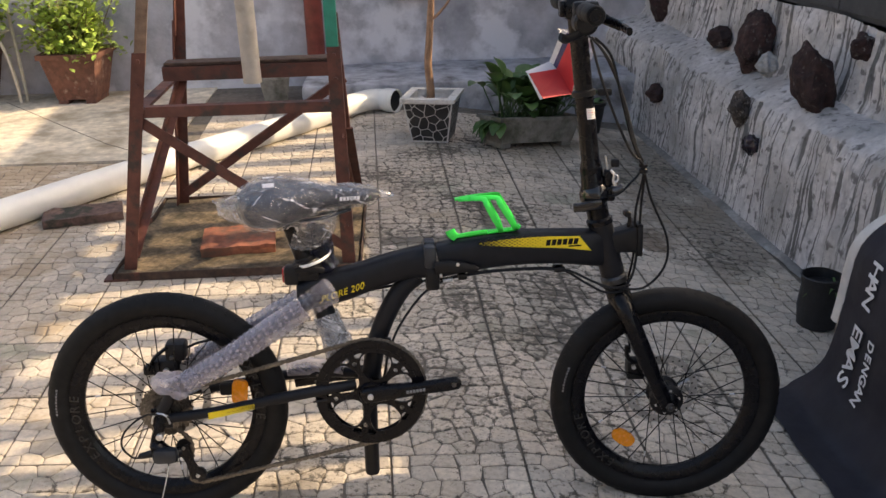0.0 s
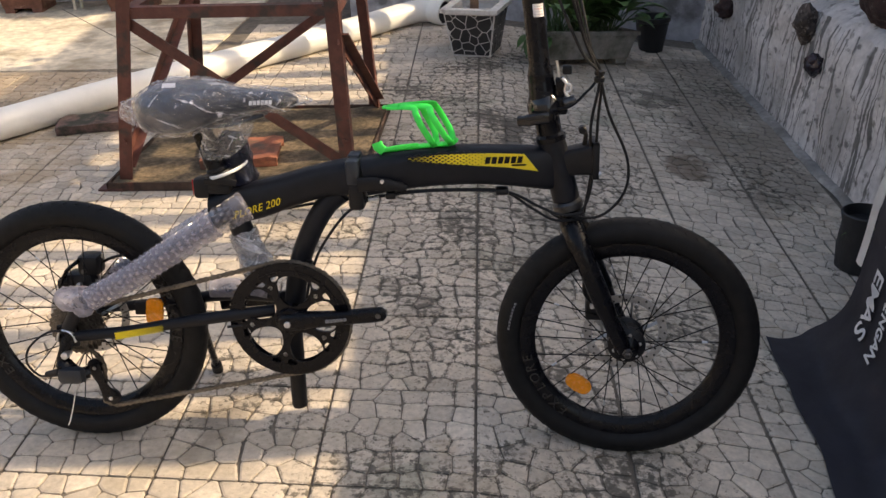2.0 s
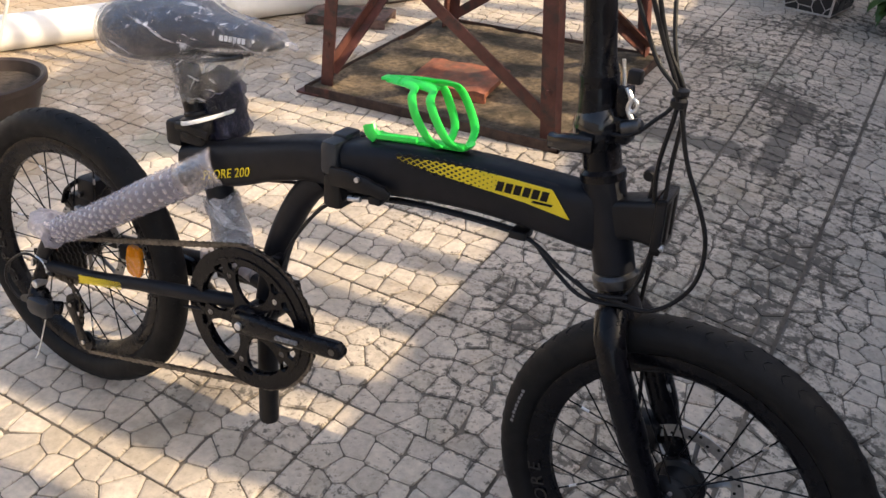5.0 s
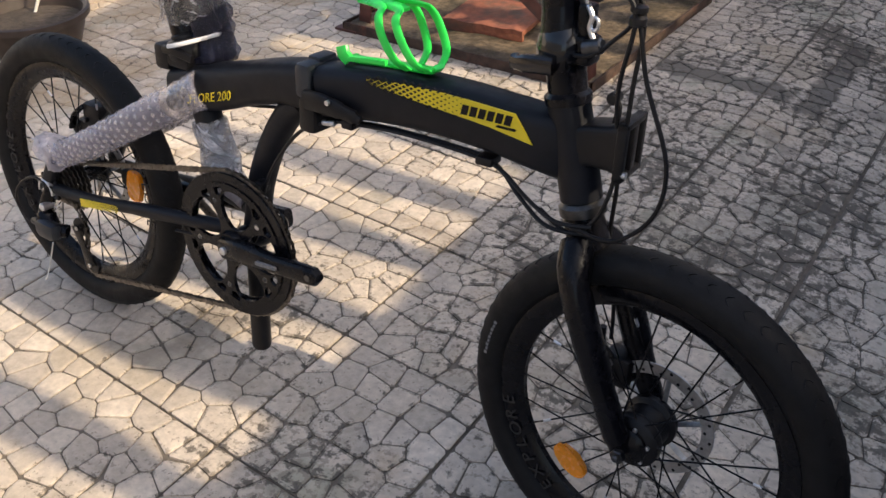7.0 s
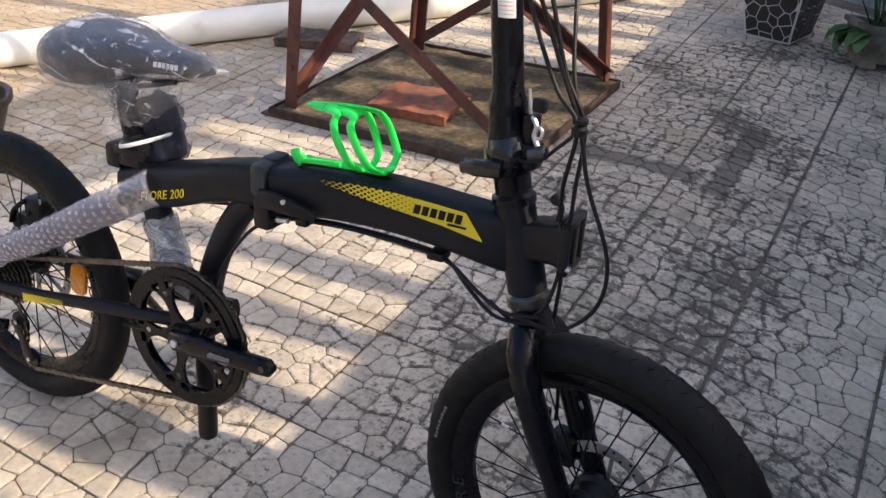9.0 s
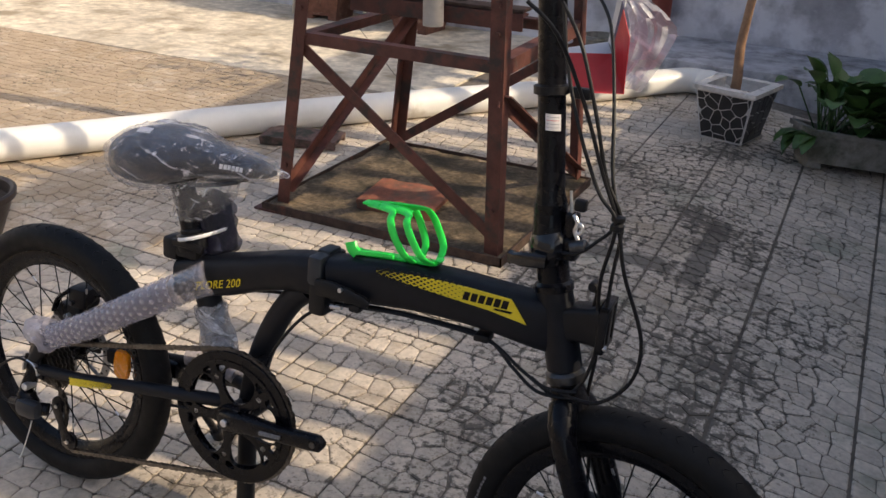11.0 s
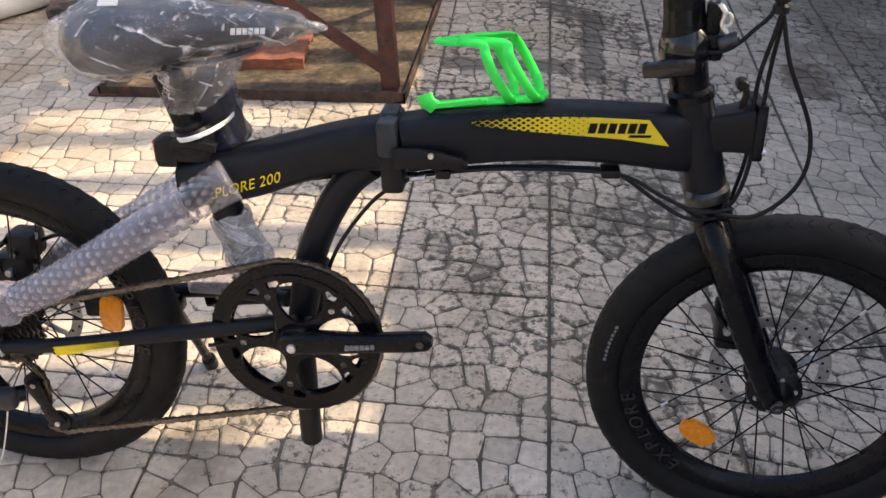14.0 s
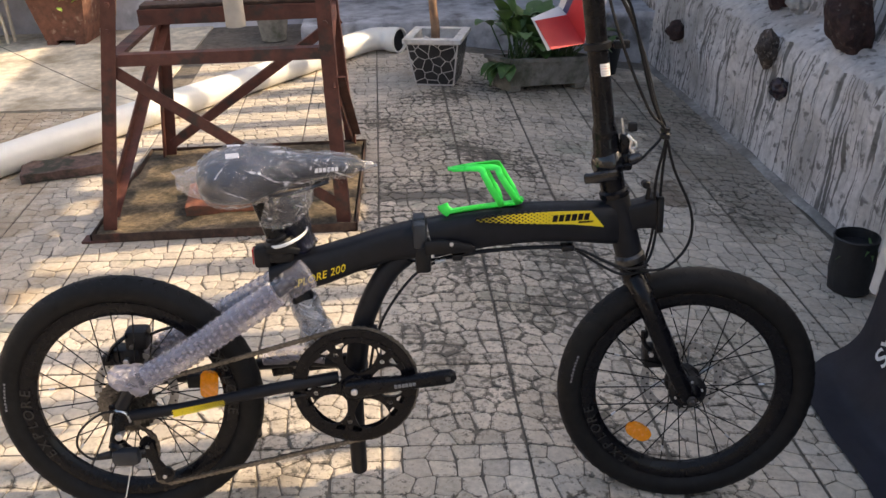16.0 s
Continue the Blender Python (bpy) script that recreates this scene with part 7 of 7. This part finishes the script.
# ---------------------------------------------------------------- the place
BAL_PITCH, BAL_W, BAL_H, RAIL_H = 0.22, 1.0, 0.86, 0.34
floor_ob = ground()
walls()
for i, (at, size) in enumerate((((1.54, 3.95, 0.47), (0.085, 0.10, 0.14)), ((1.54, 2.95, 0.45), (0.06, 0.085, 0.047)), ((1.55, 2.50, 0.50), (0.08, 0.098, 0.125)), ((1.60, 2.62, 0.56), (0.06, 0.075, 0.07)),
                               ((1.53, 1.82, 0.465), (0.075, 0.10, 0.122)), ((1.655, 1.72, 0.61), (0.045, 0.052, 0.05)), ((1.398, 2.21, 0.275), (0.045, 0.062, 0.068)),
                               ((1.398, 2.04, 0.158), (0.040, 0.042, 0.045)), ((1.318, 3.26, 0.105), (0.045, 0.056, 0.050)), ((-0.02, 4.31, 0.60), (0.22, 0.07, 0.075)),
                               ((0.80, 4.31, 0.56), (0.12, 0.06, 0.06)))):
    rock("lava_rock", at, size, i + 1, {6: "speckled", 7: "glossrock"}.get(i, "rock"))
rock("pale_stone", (1.50, 2.21, 0.455), (0.045, 0.05, 0.045), 21, "pebble", "pale grey stone lying on the wall's ledge")
tower()
big_pipe()
rp = part("red_pipe", rod((-0.57, 4.25, 0.16), (-0.57, 4.25, 2.4), 0.055, 24), "redpipe")
tagged(rp, "red painted downpipe against the plaster wall", "pipe")
bk = thing("small_bucket", "small dark bucket standing by the plaster wall", "bucket", m=pose(-0.80, 3.92, 0.0))
part("body", lathe([(0.07, 0.0), (0.09, 0.13), (0.097, 0.135), (0.095, 0.15), (0.085, 0.15), (0.07, 0.02)], 24), "trough", bk)
roof_tile("clay_tile", (-0.652, 1.50, 0.020), 6, (0.205, 0.258), "rooftile", "orange clay roof tile lying on the mossy pad", 1.0, 1.0)
roof_tile("mossy_tile", (-1.33, 1.90, 0.002), 16, (0.15, 0.30), "darkrooftile", "dark weathered clay roof tile lying on the terrace", 0.0, 1.0)
mosaic_pot()
trough_planter()
terracotta_planter((-1.99, 4.10, 0), -4, (0.23, 0.335, 0.265), "planters by the wall", 2, "brown terracotta planter with flaking paint by the wall")
terracotta_planter((-2.66, 4.12, 0), 4, (0.23, 0.335, 0.265), "planters by the wall", 7, "weathered terracotta planter beside the plant stand")
plant_stand()
black_polybag()
bronze_bowl()
draped_cloth()

# ---------------------------------------------------------------- the bicycle and what hangs on it
FRONT = bicycle()
BIKE = Matrix.Rotation(-LEAN_A, 4, "X")
bottle_cage(BIKE @ FRONT @ pose(0.114, 0.004, 0.5765, 0, -4, -6) @ Matrix.Diagonal((1, 1, 0.89, 1)))
booklet()


# ---------------------------------------------------------------- floor tiles
def rounded(poly):
    """The polygon with its corners cut, short edges merged first."""
    keep = [p for k, p in enumerate(poly) if math.hypot(p[0] - poly[k - 1][0], p[1] - poly[k - 1][1]) > 0.008]
    out = []
    for k, p in enumerate(keep):
        for q in (keep[k - 1], keep[(k + 1) % len(keep)]):
            out.append((p[0] + (q[0] - p[0]) * 0.10, p[1] + (q[1] - p[1]) * 0.10))
    return out


def tile_mesh(seed):
    """A pressed cement tile: irregular flat stones standing proud of recessed joints."""
    rnd = random.Random(seed)
    n = 6
    seeds = [((i + 0.5 + rnd.uniform(-0.31, 0.31)) / n * TX - TX / 2, (j + 0.5 + rnd.uniform(-0.31, 0.31)) / n * TY - TY / 2) for i in range(n) for j in range(n)]
    e = 0.0014
    outline = [(-TX / 2 + e, -TY / 2 + e), (TX / 2 - e, -TY / 2 + e), (TX / 2 - e, TY / 2 - e), (-TX / 2 + e, TY / 2 - e)]
    verts, faces, sloped = [], [], []
    for poly in cells(seeds, outline):
        poly = rounded(poly)
        lo, hi = shrink(poly, 0.0012), shrink(poly, 0.0056)
        h = rnd.uniform(-0.0005, 0.0005)
        k, b = len(poly), len(verts)
        verts += [(x, y, -0.005) for x, y in lo] + [(x, y, -0.0014 + h) for x, y in lo] + [(x, y, h) for x, y in hi]
        for r in (0, k):
            sloped += range(len(faces), len(faces) + k)
            faces += [(b + r + i, b + r + (i + 1) % k, b + r + k + (i + 1) % k, b + r + k + i) for i in range(k)]
        faces.append(tuple(b + 2 * k + i for i in range(k)))
    b = len(verts)
    verts += [(x, y, -0.0042) for x, y in outline] + [(x, y, -0.03) for x, y in outline]
    faces += [(b, b + 1, b + 2, b + 3)] + [(b + i, b + (i + 1) % 4, b + 4 + (i + 1) % 4, b + 4 + i) for i in range(4)]
    me = bpy.data.meshes.new("tile")
    me.from_pydata([(x + y * SKEW_Y, y + x * SKEW_X, z) for x, y, z in verts], [], faces)
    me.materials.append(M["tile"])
    me.materials.append(M["grout"])
    me.materials.append(M["tile_edge"])
    for i in sloped:
        me.polygons[i].material_index = 2
    for f in me.polygons[-5:]:
        f.material_index = 1
    me.update()
    return me


tiles = [tile_mesh(40 + i) for i in range(6)]
rnd = random.Random(77)
for ix in range(0, 16):
    for iy in range(0, 15):
        x, y = floor_at(ix + 0.5, iy + 0.5)
        if x > 1.55 or y > 3.62 or (x < -1.2 and y > 2.78):
            continue
        slope = 0 if ix < 12 else math.degrees(math.atan(FALL))
        t = new("tile", rnd.choice(tiles))
        t.parent = floor_ob
        t.matrix_basis = pose(x, y, ground_z(x, y) + rnd.uniform(-0.0006, 0.0006), 0, slope) @ pose(0, 0, 0, rnd.uniform(-0.15, 0.15), rnd.uniform(-0.15, 0.15), rnd.choice((0, 180)))


# the same tiles go on over the rest of the terrace
data = [([v.co.copy() for v in me.vertices], [(tuple(p.vertices), p.material_index) for p in me.polygons]) for me in tiles]
verts, faces, which = [], [], []
for ix in range(-9, 16):
    for iy in range(-8, 12):
        x, y = floor_at(ix + 0.5, iy + 0.5)
        if (ix >= 0 and iy >= 0) or x > 1.55 or (x < -1.2 and y > 2.78):
            continue
        slope = 0 if ix < 12 else math.degrees(math.atan(FALL))
        m = pose(x, y, ground_z(x, y), 0, slope) @ pose(0, 0, 0, 0, 0, rnd.choice((0, 180)))
        vs, fs = rnd.choice(data)
        b = len(verts)
        verts += [tuple(m @ v) for v in vs]
        faces += [tuple(b + k for k in f) for f, _ in fs]
        which += [k for _, k in fs]
me = bpy.data.meshes.new("tiling")
me.from_pydata(verts, [], faces)
for mat in ("tile", "grout", "tile_edge"):
    me.materials.append(M[mat])
me.polygons.foreach_set("material_index", which)
me.update()
rest = new("tiling", me)
rest.parent = floor_ob
tagged(rest, "cement tiles over the rest of the terrace", kind="stuff")
